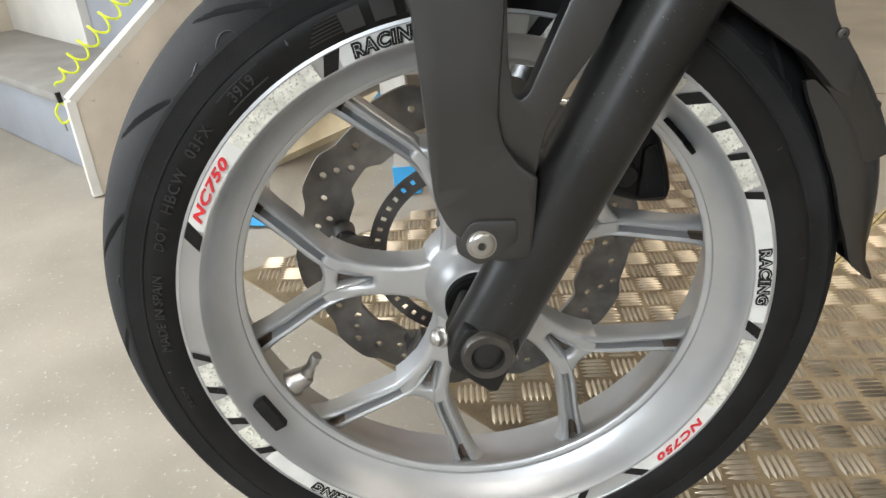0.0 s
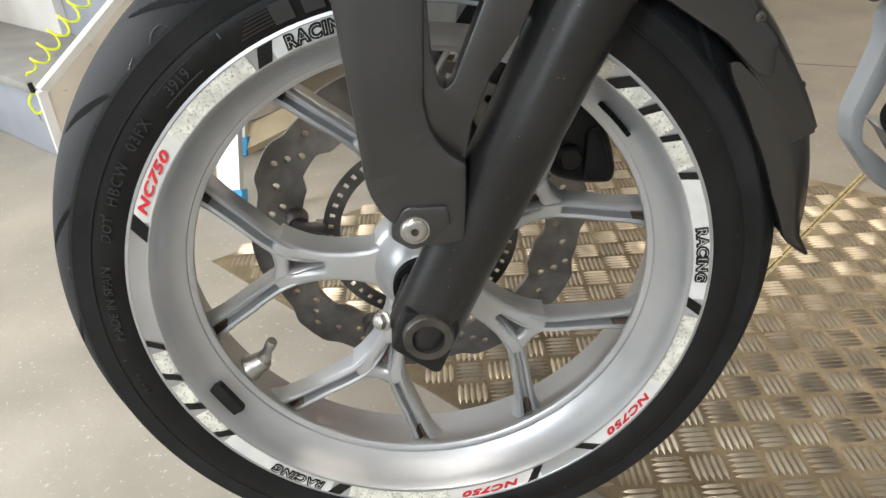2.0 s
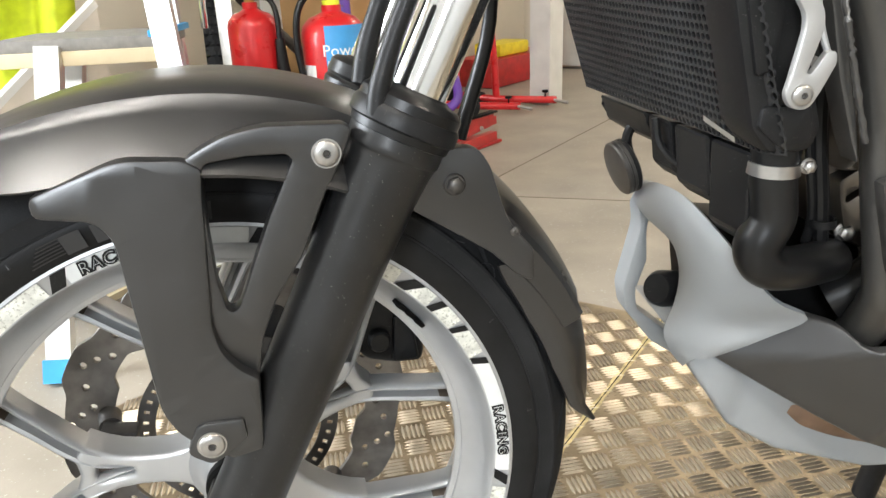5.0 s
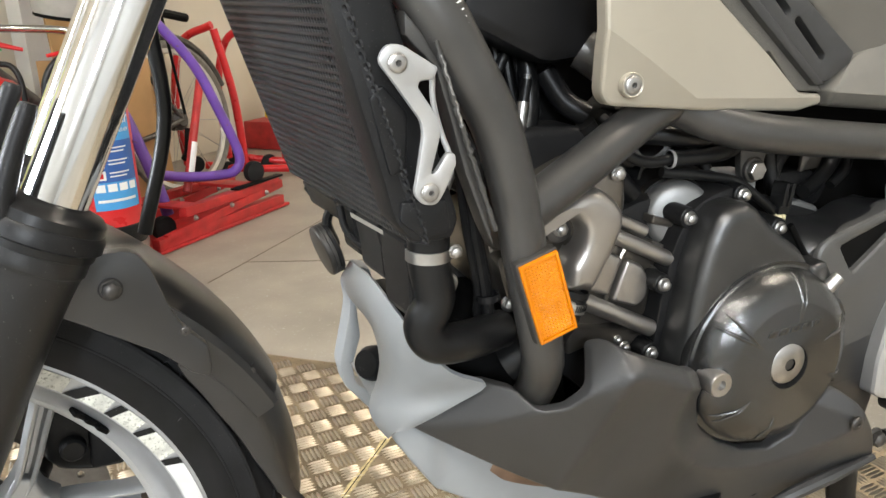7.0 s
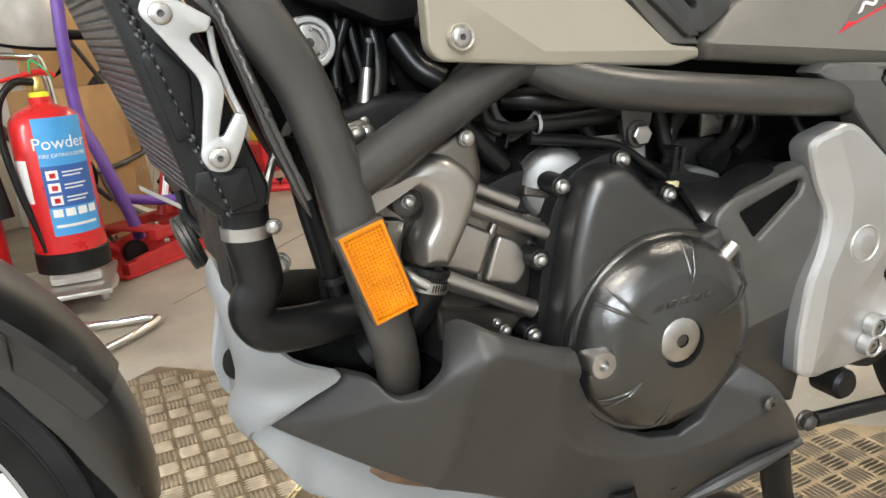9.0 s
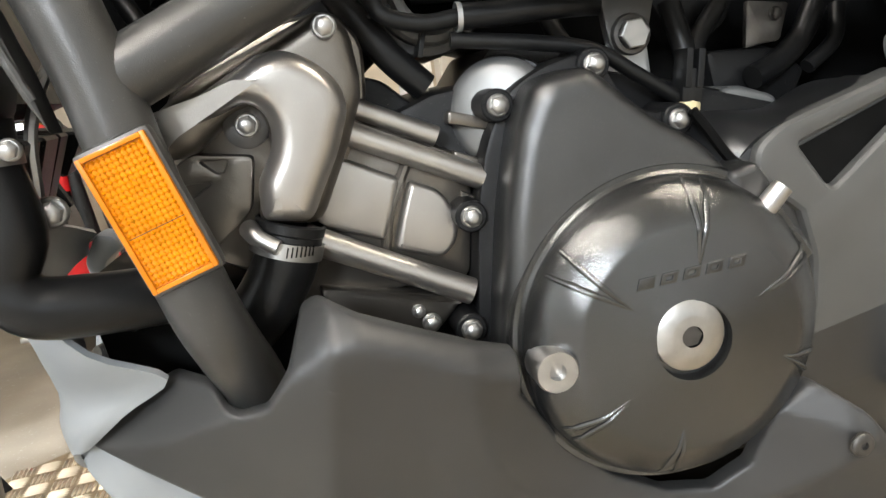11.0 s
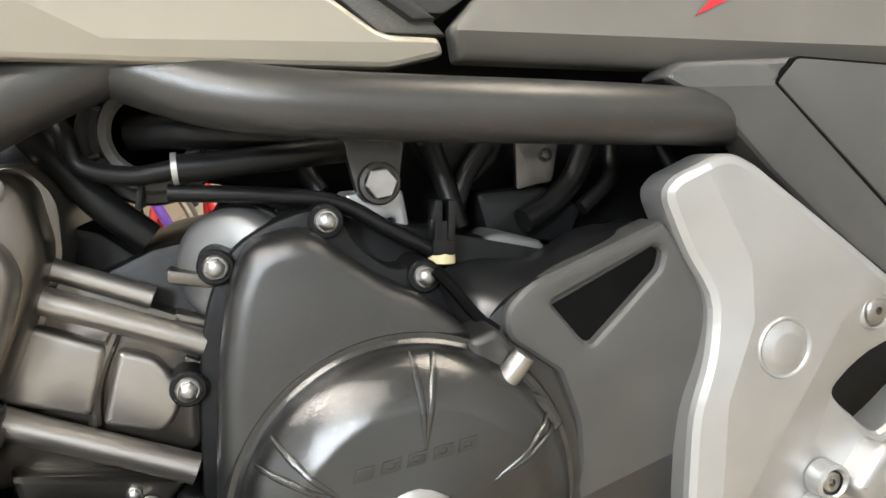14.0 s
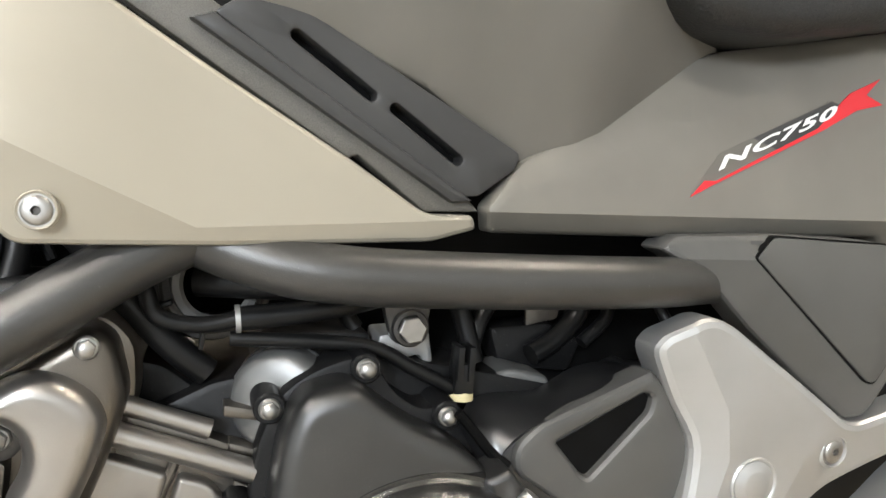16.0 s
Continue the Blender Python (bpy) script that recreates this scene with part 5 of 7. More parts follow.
# Added deep black mass: stands for the dark bay and hides the wall.
part("bay_backing", slab([(0.365, 0.76), (0.36, 0.93), (1.19, 0.93), (1.17, 0.72), (1.05, 0.60), (0.96, 0.55), (0.80, 0.60), (0.785, 0.66), (0.70, 0.685), (0.645, 0.695), (0.60, 0.69), (0.57, 0.66), (0.50, 0.66), (0.44, 0.64)], 0.0, 0.10, 0.01, r=0.01), M_DARK, BIKE, "deep black backing mass for the dark engine bay")
part("inner_panel", slab([(0.40, 0.95), (0.42, 0.80), (0.50, 0.775), (0.56, 0.79), (0.56, 0.95)], -0.06, -0.02, 0.01, r=0.01), M_BLACK, BIKE, "black inner fairing panel")
part("intake_boot", lathe([(0.020, 0.022), (0.0225, 0.024), (0.0265, 0.024), (0.0275, 0.021), (0.0275, 0.014), (0.0315, 0.013), (0.0335, 0.010), (0.0335, 0.002), (0.0385, 0.001), (0.0400, -0.003), (0.0400, -0.05), (0.02, -0.06)], (0.619, -0.038, 0.722), (0.1, -1, 0.05), 36), M_SHELL, ENGINE, "black ribbed rubber intake boot", 25)
for a in (150, 205, 262):
    part("boot_rib", block((0.026, -0.0245, -0.0016), (0.041, 0.012, 0.0016), 0.0008, m=Matrix.Translation((0.619, -0.038, 0.722)) @ Euler((0, -radians(a), 0)).to_matrix().to_4x4()), M_RUBBER, ENGINE)
part("boot_tab", block((0.596, -0.060, 0.745), (0.616, -0.052, 0.750), 0.001), M_GOLD, ENGINE, "small yellow tag")
for pts, r in (([(0.566, -0.055, 0.735), (0.580, -0.072, 0.722), (0.588, -0.075, 0.705), (0.612, -0.075, 0.700), (0.634, -0.075, 0.704)], 0.0052), ([(0.634, -0.075, 0.704), (0.66, -0.075, 0.707), (0.70, -0.07, 0.713), (0.75, -0.04, 0.72)], 0.0078), ([(0.630, -0.072, 0.691), (0.683, -0.075, 0.690), (0.720, -0.075, 0.686), (0.748, -0.076, 0.672), (0.778, -0.074, 0.657)], 0.0048), ([(0.610, -0.05, 0.723), (0.654, -0.068, 0.725), (0.70, -0.06, 0.722)], 0.0100), ([(0.553, -0.05, 0.728), (0.575, -0.052, 0.704), (0.596, -0.052, 0.682), (0.618, -0.05, 0.664)], 0.0095)):
    part("hose", tube(pts, r, 14), M_RUBBER, ENGINE)
part("hose_ring", lathe([(0.008, -0.0015), (0.0088, -0.0015), (0.0088, 0.0015), (0.008, 0.0015)], (0.634, -0.075, 0.704), (1, 0, 0.1), 20, closed=True), M_ALU, ENGINE)
ACT = part("actuator", lathe([(0.0125, 0.0330), (0.0150, 0.0330), (0.0155, 0.0365), (0.0165, 0.0375), (0.0200, 0.0375), (0.0212, 0.0360), (0.0215, 0.0), (0, 0), (0, 0.028), (0.0125, 0.028)], (0.446, 0, 0.759), (0, -1, 0), 44), M_ALU, BIKE, "silver round actuator behind the frame", 25)
star = []
for k in range(48):
    a = 2 * math.pi * k / 48
    r = 0.0118 + 0.0030 * max(-0.4, math.cos(3 * a + 0.6))
    star.append((0.446 + r * math.cos(a), 0.759 + r * math.sin(a)))
part("star_plate", slab(star, -0.0352, -0.028, 0.0006), M_STEEL, ACT, "star-shaped inner plate")
part("centre_pin", lathe([(0, 0.0368), (0.0034, 0.0366), (0.0040, 0.0352), (0.0040, 0.03)], (0.446, 0, 0.759), (0, -1, 0), 18), M_DARKSTEEL, ACT)
for k in range(3):
    a = radians(-34 + 120 * k)
    part("rivet", lathe([(0, 0.0366), (0.0014, 0.0366), (0.0019, 0.0354), (0.0019, 0.03)], (0.446 + 0.0108 * math.cos(a), 0, 0.759 + 0.0108 * math.sin(a)), (0, -1, 0), 12), M_STEEL, ACT)
for x, z in ((0.4405, 0.7425), (0.4505, 0.7420)):
    bolt((x, -0.0375, z), 0.0032, ACT, kind="socket")
part("bracket_tab", slab([(0.438, 0.744), (0.459, 0.744), (0.462, 0.731, 0.003), (0.455, 0.722, 0.004), (0.446, 0.720, 0.004), (0.443, 0.730)], -0.030, -0.02, 0.002), M_STEEL, ACT)
bolt((0.449, -0.030, 0.7265), 0.0045, ACT)
for pts, r in (([(0.41, -0.03, 0.80), (0.43, -0.03, 0.73), (0.455, -0.04, 0.69)], 0.006), ([(0.478, -0.02, 0.78), (0.470, -0.02, 0.74), (0.478, -0.03, 0.70)], 0.005), ([(0.50, -0.02, 0.78), (0.505, -0.03, 0.74), (0.50, -0.04, 0.71)], 0.009), ([(0.52, -0.02, 0.77), (0.54, -0.03, 0.745), (0.56, -0.04, 0.735)], 0.011)):
    part("hose", tube(pts, r, 12), M_RUBBER, ENGINE)
for j in range(4):
    part("cable_sleeve", tube([(0.470 + j * 0.010, -0.012, 0.79), (0.478 + j * 0.011, -0.018, 0.755), (0.486 + j * 0.012, -0.02, 0.73)], 0.0035, 8), M_BLACK, ENGINE)
part("head_cover", slab([(0.43, 0.66), (0.45, 0.70), (0.50, 0.722, 0.01), (0.56, 0.725, 0.01), (0.57, 0.70), (0.52, 0.67)], -0.055, 0.09, 0.008, r=0.008, steps=3), M_BLACK, ENGINE, "dark cylinder head cover")
STALK = part("sensor_stalk", tube([(0.4865, -0.050, 0.694), (0.4895, -0.046, 0.712), (0.4920, -0.042, 0.742)], [0.0085, 0.0070, 0.0058, 0.0056], 16), M_STEEL, BIKE, "silver sensor stalk with a black cap")
part("stalk_cap", tube([(0.4920, -0.042, 0.741), (0.4930, -0.041, 0.762)], 0.0047, 12), M_RUBBER, STALK)
part("stalk_tip", tube([(0.4930, -0.041, 0.761), (0.4932, -0.041, 0.766)], 0.0032, 10), M_CAP, STALK)
part("stalk_arm", slab([(0.462, 0.676, 0.003), (0.470, 0.698, 0.004), (0.482, 0.703, 0.004), (0.494, 0.698, 0.005), (0.496, 0.690, 0.004), (0.484, 0.682), (0.470, 0.672, 0.003)], -0.062, -0.050, 0.002), M_ENGINE, STALK)
bolt((0.488, -0.062, 0.6925), 0.0062, STALK)
for j in range(5):
    part("bellows_ring", lathe([(0.0085, -0.003), (0.0115, 0.0), (0.0085, 0.003)], (0.448 + 0.0048 * j, -0.03, 0.735 - 0.0058 * j), (0.64, 0, -0.77), 20), M_RUBBER, STALK)

# ---- belly pan ----
RIDGE_X = [0.401 + 0.151 * k / 12 for k in range(13)] + [0.566, 0.600, 0.651, 0.700, 0.860, 0.970]
RIDGE_Z = [0.446 + 0.020 * k / 12 + 0.072 * (k / 12) ** 2 for k in range(13)] + [0.541, 0.530, 0.508, 0.500, 0.462, 0.400]
RIDGE_Y = [-0.062 - 0.100 * k / 12 - 0.020 * (k / 12) ** 2 for k in range(13)] + [-0.182, -0.176, -0.170, -0.168, -0.166, -0.140]


def belly_face(x, z):
    """How far out the belly pan stands: a shelf above its ridge, and a side that tucks in below."""
    d = z - float(np.interp(x, RIDGE_X, RIDGE_Z))
    up = float(np.interp(x, [0.40, 0.48, 0.54, 0.62, 0.70], [0.4, 0.5, 1.3, 1.3, 0.2]))
    soft = math.sqrt(d * d + 0.0028 ** 2)
    y = float(np.interp(x, RIDGE_X, RIDGE_Y)) + (up - 0.5) / 2 * d + (up + 0.5) / 2 * soft
    r = math.hypot(x - 0.757, z - 0.520)
    return y + 0.55 * max(0.0, 0.130 - r)


dark = [(0.401, 0.449), (0.432, 0.475), (0.463, 0.499, 0.004), (0.486, 0.500, 0.01), (0.495, 0.491), (0.504, 0.489), (0.519, 0.497), (0.531, 0.520), (0.538, 0.548), (0.548, 0.557, 0.006), (0.654, 0.520, 0.003), (0.656, 0.497), (0.686, 0.459), (0.727, 0.424), (0.763, 0.411), (0.793, 0.413), (0.813, 0.432), (0.822, 0.470), (0.843, 0.489, 0.006), (0.869, 0.473), (0.918, 0.423), (0.948, 0.390), (0.896, 0.338), (0.832, 0.306), (0.789, 0.299), (0.645, 0.343), (0.507, 0.401), (0.431, 0.435)]
BELLY = part("belly_pan", slab(dark, 0.0, 0.012, 0.0025, r=0.003, shape=belly_face, grid=0.0042, steps=2), M_BELLYDARK, BIKE, "charcoal plastic belly pan side", 60)


def nose_bulge(x, z):
    return 0.085 * max(0.0, (0.445 - x) / 0.09) ** 2 + 0.018 * min(1.0, max(0.0, (x - 0.40) / 0.05)) + 0.006


nose = [(0.403, 0.452), (0.42, 0.44), (0.50, 0.402), (0.62, 0.36), (0.70, 0.338), (0.69, 0.328), (0.602, 0.322), (0.50, 0.343), (0.446, 0.370), (0.400, 0.424), (0.386, 0.446, 0.006)]
part("belly_nose", slab(nose, -0.084, -0.072, 0.004, r=0.004, shape=nose_bulge, grid=0.007, steps=3), M_BELLYGREY, BELLY, "light grey plastic belly pan nose", 75)
far = [(0.398, 0.556, 0.004), (0.384, 0.558, 0.004), (0.374, 0.536, 0.006), (0.380, 0.516, 0.008), (0.378, 0.490), (0.374, 0.448, 0.006), (0.382, 0.424), (0.418, 0.388), (0.50, 0.345), (0.51, 0.36), (0.436, 0.400), (0.395, 0.426), (0.389, 0.446, 0.006), (0.395, 0.480), (0.388, 0.514), (0.389, 0.534, 0.006), (0.402, 0.546)]
part("belly_nose", slab(far, 0.062, 0.088, 0.004, r=0.004), M_BELLYGREY, BELLY)


def nose_shell():
    """The moulded front of the belly pan: it bends from the far side across the middle and back along the near side."""
    front = smooth_path([(0.3757, 0.076, 0.541), (0.3740, 0.035, 0.537), (0.3798, -0.012, 0.5316), (0.3900, -0.016, 0.512), (0.3946, -0.0166, 0.4916), (0.3915, -0.022, 0.470), (0.3835, -0.029, 0.449), (0.3900, -0.036, 0.434), (0.4000, -0.044, 0.424)], 4)
    back = smooth_path([(0.3835, 0.069, 0.5572), (0.3750, 0.025, 0.570), (0.3747, -0.025, 0.575), (0.3830, -0.072, 0.563), (0.3940, -0.096, 0.549), (0.4230, -0.106, 0.521), (0.4620, -0.098, 0.5015), (0.4330, -0.088, 0.476), (0.4060, -0.070, 0.450)], 4)
    bm = bmesh.new()
    rows = []
    for a, b in zip(front, back):
        row = []
        for k in range(9):
            t = k / 8
            p = a.lerp(b, t)
            d = b - a
            out = Vector((-0.75, -0.6, 0.15)).normalized()
            row.append(bm.verts.new(p + out * (0.16 * d.length * math.sin(math.pi * t) ** 0.8)))
        rows.append(row)
    for p, q in zip(rows, rows[1:]):
        for k in range(8):
            bm.faces.new((p[k], p[k + 1], q[k + 1], q[k]))
    bmesh.ops.recalc_face_normals(bm, faces=bm.faces)
    bmesh.ops.solidify(bm, geom=bm.faces[:], thickness=0.004)
    return bm


part("nose_shell", nose_shell(), M_BELLYGREY, BELLY, "moulded light grey nose with an opening", 50)
part("nose_bridge", slab([(0.385, 0.452), (0.40, 0.44), (0.46, 0.375), (0.60, 0.33), (0.60, 0.345), (0.47, 0.392), (0.41, 0.452)], -0.040, 0.065, 0), M_BELLYGREY, BELLY)
# Added black slab keeps the nose's inside dark and hides the floor.
part("nose_filler", slab([(0.40, 0.545), (0.56, 0.545), (0.60, 0.40), (0.43, 0.44)], -0.05, 0.06, 0.01, r=0.01), M_DARK, BIKE, "deep black filler darkening the belly pan nose")
part("duct_stub", lathe([(0, 0.02), (0.014, 0.02), (0.018, 0.012), (0.018, -0.02), (0, -0.02)], (0.405, 0.03, 0.465), (-0.8, -0.5, 0.2), 20), M_BLACK, BIKE, "grey plastic stub inside the nose")
part("exhaust_header", tube([(0.47, -0.030, 0.398), (0.53, -0.040, 0.380), (0.60, -0.042, 0.366), (0.70, -0.04, 0.358)], 0.024, 18), material("rusty_header", (0.20, 0.13, 0.09), 0.55, 0.6, vary=0.3, scale=30), BIKE, "rust-brown exhaust header")
part("belly_lip", tube([(0.815, -0.112, 0.325), (0.87, -0.128, 0.360), (0.942, -0.138, 0.393)], [0.003, 0.008, 0.008, 0.004], 10), M_BELLYDARK, BELLY)
bolt((0.862, -0.163, 0.456), 0.0075, BELLY, kind="socket", mat=M_DARKSTEEL)

# ---- radiator ----
def rad(s, y, d=0.0):
    """A point of the radiator: s from bottom to top, y across, d behind its face."""
    lo, hi = Vector((0.366, 0, 0.639)), Vector((0.270, 0, 0.846))
    n = Vector((0.907, 0, 0.42))
    p = lo.lerp(hi, s) + n * d
    return Vector((p.x - 0.16 * (y + 0.13), y, p.z))


def radiator():
    core = bmesh.new()
    ring = [[core.verts.new(rad(s, y, d)) for s, y in ((0, -0.125), (0, 0.125), (1, 0.125), (1, -0.125))] for d in (0.008, 0.035)]
    bridge(core, *ring)
    core.faces.new(ring[0])
    core.faces.new(ring[1])
    ob = part("radiator", core, M_DARK, BIKE, "black radiator behind a perforated guard")
    # perforated guard
    verts, faces = [], []
    rows, cols = 34, 48
    for i in range(rows):
        for j in range(cols):
            s0, s1 = (i + 0.0) / rows, (i + 1.0) / rows
            y0, y1 = -0.132 + 0.262 * j / cols, -0.132 + 0.262 * (j + 1) / cols
            sh = 0.22 if i % 2 else -0.22
            n = len(verts)
            for a, b in ((0, 0), (0.5, 0), (1, 0), (1, 0.5), (1, 1), (0.5, 1), (0, 1), (0, 0.5)):
                verts.append(rad(s0 + (s1 - s0) * b, y0 + (y1 - y0) * a))
            for k in range(8):
                a = math.pi * (1.25 + k / 4)
                ca, sa = 0.5 + 0.41 * math.cos(a) + sh * 0.2, 0.5 + 0.40 * math.sin(a)
                verts.append(rad(s0 + (s1 - s0) * sa, y0 + (y1 - y0) * ca))
            for k in range(8):
                a = math.pi * (1.25 + k / 4)
                ca, sa = 0.5 + 0.41 * math.cos(a) + sh * 0.2, 0.5 + 0.40 * math.sin(a)
                verts.append(rad(s0 + (s1 - s0) * sa, y0 + (y1 - y0) * ca, 0.0016))
            for k in range(8):
                q = (k + 1) % 8
                faces += [(n + k, n + q, n + 8 + q, n + 8 + k), (n + 8 + k, n + 8 + q, n + 16 + q, n + 16 + k)]
    me = bpy.data.meshes.new("radiator_guard")
    me.from_pydata(verts, [], faces)
    me.materials.append(M_GRILLE)
    g = new("radiator_guard", me)
    g.parent = ob
    g["label"] = "black perforated metal radiator guard"
    # perforated folded border of the guard
    verts, faces = [], []
    rows, cols = 30, 3
    for i in range(rows):
        for j in range(cols):
            n = len(verts)
            for ring, back in ((0, 0.0), (1, 0.0), (1, 0.002)):
                for k in range(8):
                    a = math.pi * (1.25 + k / 4)
                    if ring:
                        u, v = 0.5 + 0.38 * math.cos(a) + (0.07 if i % 2 else -0.07), 0.5 + 0.40 * math.sin(a)
                    else:
                        u, v = ((0, 0), (0.5, 0), (1, 0), (1, 0.5), (1, 1), (0.5, 1), (0, 1), (0, 0.5))[k]
                    verts.append(rad((i + v) / rows, -0.132 - 0.0055 * (j + u), 0.0022 * (j + u) + back))
            for k in range(8):
                q = (k + 1) % 8
                faces += [(n + k, n + q, n + 8 + q, n + 8 + k), (n + 8 + k, n + 8 + q, n + 16 + q, n + 16 + k)]
    me = bpy.data.meshes.new("guard_side")
    me.from_pydata(verts, [], faces)
    bm = bmesh.new()
    bm.from_mesh(me)
    bmesh.ops.remove_doubles(bm, verts=bm.verts, dist=0.00002)
    bm.to_mesh(me)
    bm.free()
    me.materials.append(M_GRILLE)
    new("guard_side", me).parent = ob
    part("side_tank", slab([(0.350, 0.655), (0.366, 0.640), (0.396, 0.644, 0.006), (0.400, 0.660), (0.336, 0.80), (0.328, 0.83), (0.286, 0.812)], -0.142, -0.10, 0.006, r=0.005), M_BLACK, ob, "black radiator side tank")
    part("tank_panel", slab([(0.322, 0.742, 0.003), (0.330, 0.752, 0.003), (0.350, 0.735, 0.004), (0.353, 0.695, 0.003), (0.342, 0.690, 0.003)], -0.1455, -0.140, 0.0015), M_BLACK, ob)
    part("tank_panel", slab([(0.352, 0.672, 0.003), (0.385, 0.676, 0.003), (0.392, 0.652, 0.003), (0.372, 0.645, 0.003), (0.352, 0.658, 0.003)], -0.1455, -0.140, 0.0015), M_BLACK, ob)
    br = [(0.321, 0.767, 0.006), (0.326, 0.778, 0.006), (0.336, 0.779, 0.004), (0.363, 0.767, 0.002), (0.361, 0.759, 0.002), (0.351, 0.757, 0.002), (0.350, 0.753, 0.003), (0.367, 0.734, 0.004), (0.370, 0.724, 0.004), (0.366, 0.696, 0.002), (0.369, 0.697, 0.001), (0.376, 0.711, 0.002), (0.382, 0.711, 0.002), (0.384, 0.704, 0.002), (0.378, 0.685, 0.005), (0.373, 0.674, 0.005), (0.361, 0.674, 0.005), (0.355, 0.682, 0.004), (0.356, 0.690), (0.3575, 0.722, 0.004), (0.355, 0.731, 0.004), (0.332, 0.756, 0.004)]
    part("bracket", slab(br, -0.160, -0.155, 0.0012), M_ALU, ob, "silver laser-cut guard bracket")
    for x, z in ((0.3345, 0.767), (0.3665, 0.683)):
        bolt((x, -0.160, z), 0.0066, ob, kind="socket")
    part("lower_hose", tube([(0.385, -0.118, 0.645), (0.388, -0.118, 0.620), (0.396, -0.118, 0.590), (0.390, -0.118, 0.566), (0.402, -0.118, 0.551), (0.430, -0.112, 0.549), (0.475, -0.09, 0.549)], 0.0168, 20), M_RUBBER, ob, "black rubber lower radiator hose")
    part("hose_clamp", lathe([(0.0168, -0.0045), (0.0182, -0.0045), (0.0182, 0.0045), (0.0168, 0.0045)], (0.387, -0.118, 0.627), (0.12, 0, -1), 32, closed=True), M_STEEL, ob, "steel hose clamp")
    bolt((0.404, -0.130, 0.632), 0.0058, ob)
    for k in range(3):
        part("horn", lathe([(0, 0.004), (0.012, 0.005), (0.0255, 0.003), (0.027, 0.0015), (0.027, -0.0015), (0.025, -0.003), (0, -0.003)], Vector((0.352, 0.075, 0.571)) + Vector((0.9, 0.1, 0.42)).normalized() * (0.0042 * k), (-0.9, -0.1, -0.42), 36), M_DARKSTEEL if k < 2 else M_BLACK, ob, "round horn disc below the radiator")
    def tray(y0, y1, drop, deep, name="tray_box"):
        bm = bmesh.new()
        ring = []
        for y in (y0, y1):
            p = rad(0, y, 0.0)
            prof = ((0.004, -0.004), (0.010, -drop * 0.45), (0.016, -drop), (0.016 + deep, -drop - 0.010), (0.03 + deep, -0.004))
            ring.append([bm.verts.new(p + Vector((q, 0, h))) for q, h in prof])
        bridge(bm, *ring)
        bm.faces.new(ring[0])
        bm.faces.new(ring[1][::-1])
        bmesh.ops.bevel(bm, geom=bm.edges[:], offset=0.0022, segments=1, affect="EDGES")
        part(name, bm, M_BLACK, ob, "angular black plastic tray", 20)
    tray(-0.116, -0.070, 0.066, 0.012)
    tray(-0.066, -0.020, 0.050, 0.014)
    tray(-0.014, 0.020, 0.044, 0.014)
    tray(0.026, 0.110, 0.026, 0.022)
    part("horn_stay", tube([Vector((0.352, 0.075, 0.571)) + Vector((0.012, 0, 0.006)), Vector((0.352, 0.07, 0.605)), rad(0, 0.06, 0.02) + Vector((0.01, 0, -0.012))], 0.005, 8), M_BLACK, ob)
    part("tray_strap", tube([rad(0, 0.0, 0.0) + Vector((0, 0, -0.004)), rad(0, 0.0, 0.004) + Vector((0.004, -0.004, -0.028)), rad(0, -0.02, 0.012) + Vector((0.012, 0, -0.046)), rad(0, -0.06, 0.02) + Vector((0.02, 0, -0.054))], 0.0035, 8), M_BLACK, ob)
    part("guard_plate", slab([(0.318, 0.662), (0.343, 0.649), (0.344, 0.6455), (0.319, 0.6585)], -0.1345, -0.1335, 0), M_STEEL, ob, "small plain metal maker plate")
    part("guard_rod", tube([(0.362, -0.152, 0.762), (0.3655, -0.150, 0.744), (0.373, -0.150, 0.725), (0.3815, -0.152, 0.708)], 0.0022, 8), M_ALU, ob)
    part("thin_pipe", tube([(0.425, -0.075, 0.700), (0.410, -0.085, 0.672), (0.402, -0.095, 0.640), (0.402, -0.095, 0.605)], 0.0035, 8), M_STEEL, ob)
    bolt((0.412, -0.105, 0.598), 0.0085, ob)
    part("loom_tie", lathe([(0.0085, -0.003), (0.0105, -0.003), (0.0105, 0.003), (0.0085, 0.003)], (0.456, -0.092, 0.580), (0.2, 0, -1), 16, closed=True), M_BLACK, ob)
    part("wire_loom", tube([(0.425, -0.088, 0.69), (0.437, -0.09, 0.64), (0.452, -0.092, 0.59), (0.462, -0.09, 0.545), (0.44, -0.085, 0.53)], 0.006, 10), M_RUBBER, ob)
    part("wire_loom", tube([(0.418, -0.085, 0.69), (0.430, -0.088, 0.64), (0.446, -0.090, 0.59), (0.452, -0.085, 0.56)], 0.004, 10), M_RUBBER, ob)


radiator()

# ---- fairing, tank panels, seat ----
white = [(0.490, 0.90), (0.506, 0.791), (0.513, 0.759, 0.006), (0.522, 0.750, 0.008), (0.622, 0.753), (0.745, 0.759, 0.004), (0.776, 0.768, 0.004), (0.772, 0.777, 0.003), (0.740, 0.776, 0.008), (0.694, 0.804), (0.620, 0.844), (0.52, 0.90)]
def fair_face(x, z):
    """A flat side with its lower edge folded inwards along two creases."""
    line = float(np.interp(x, [0.50, 0.607, 0.773], [0.809, 0.763, 0.774]))
    return 0.145 * max(0, x - 0.54) + 0.12 * max(0, z - line) + 0.20 * max(0, line - z)


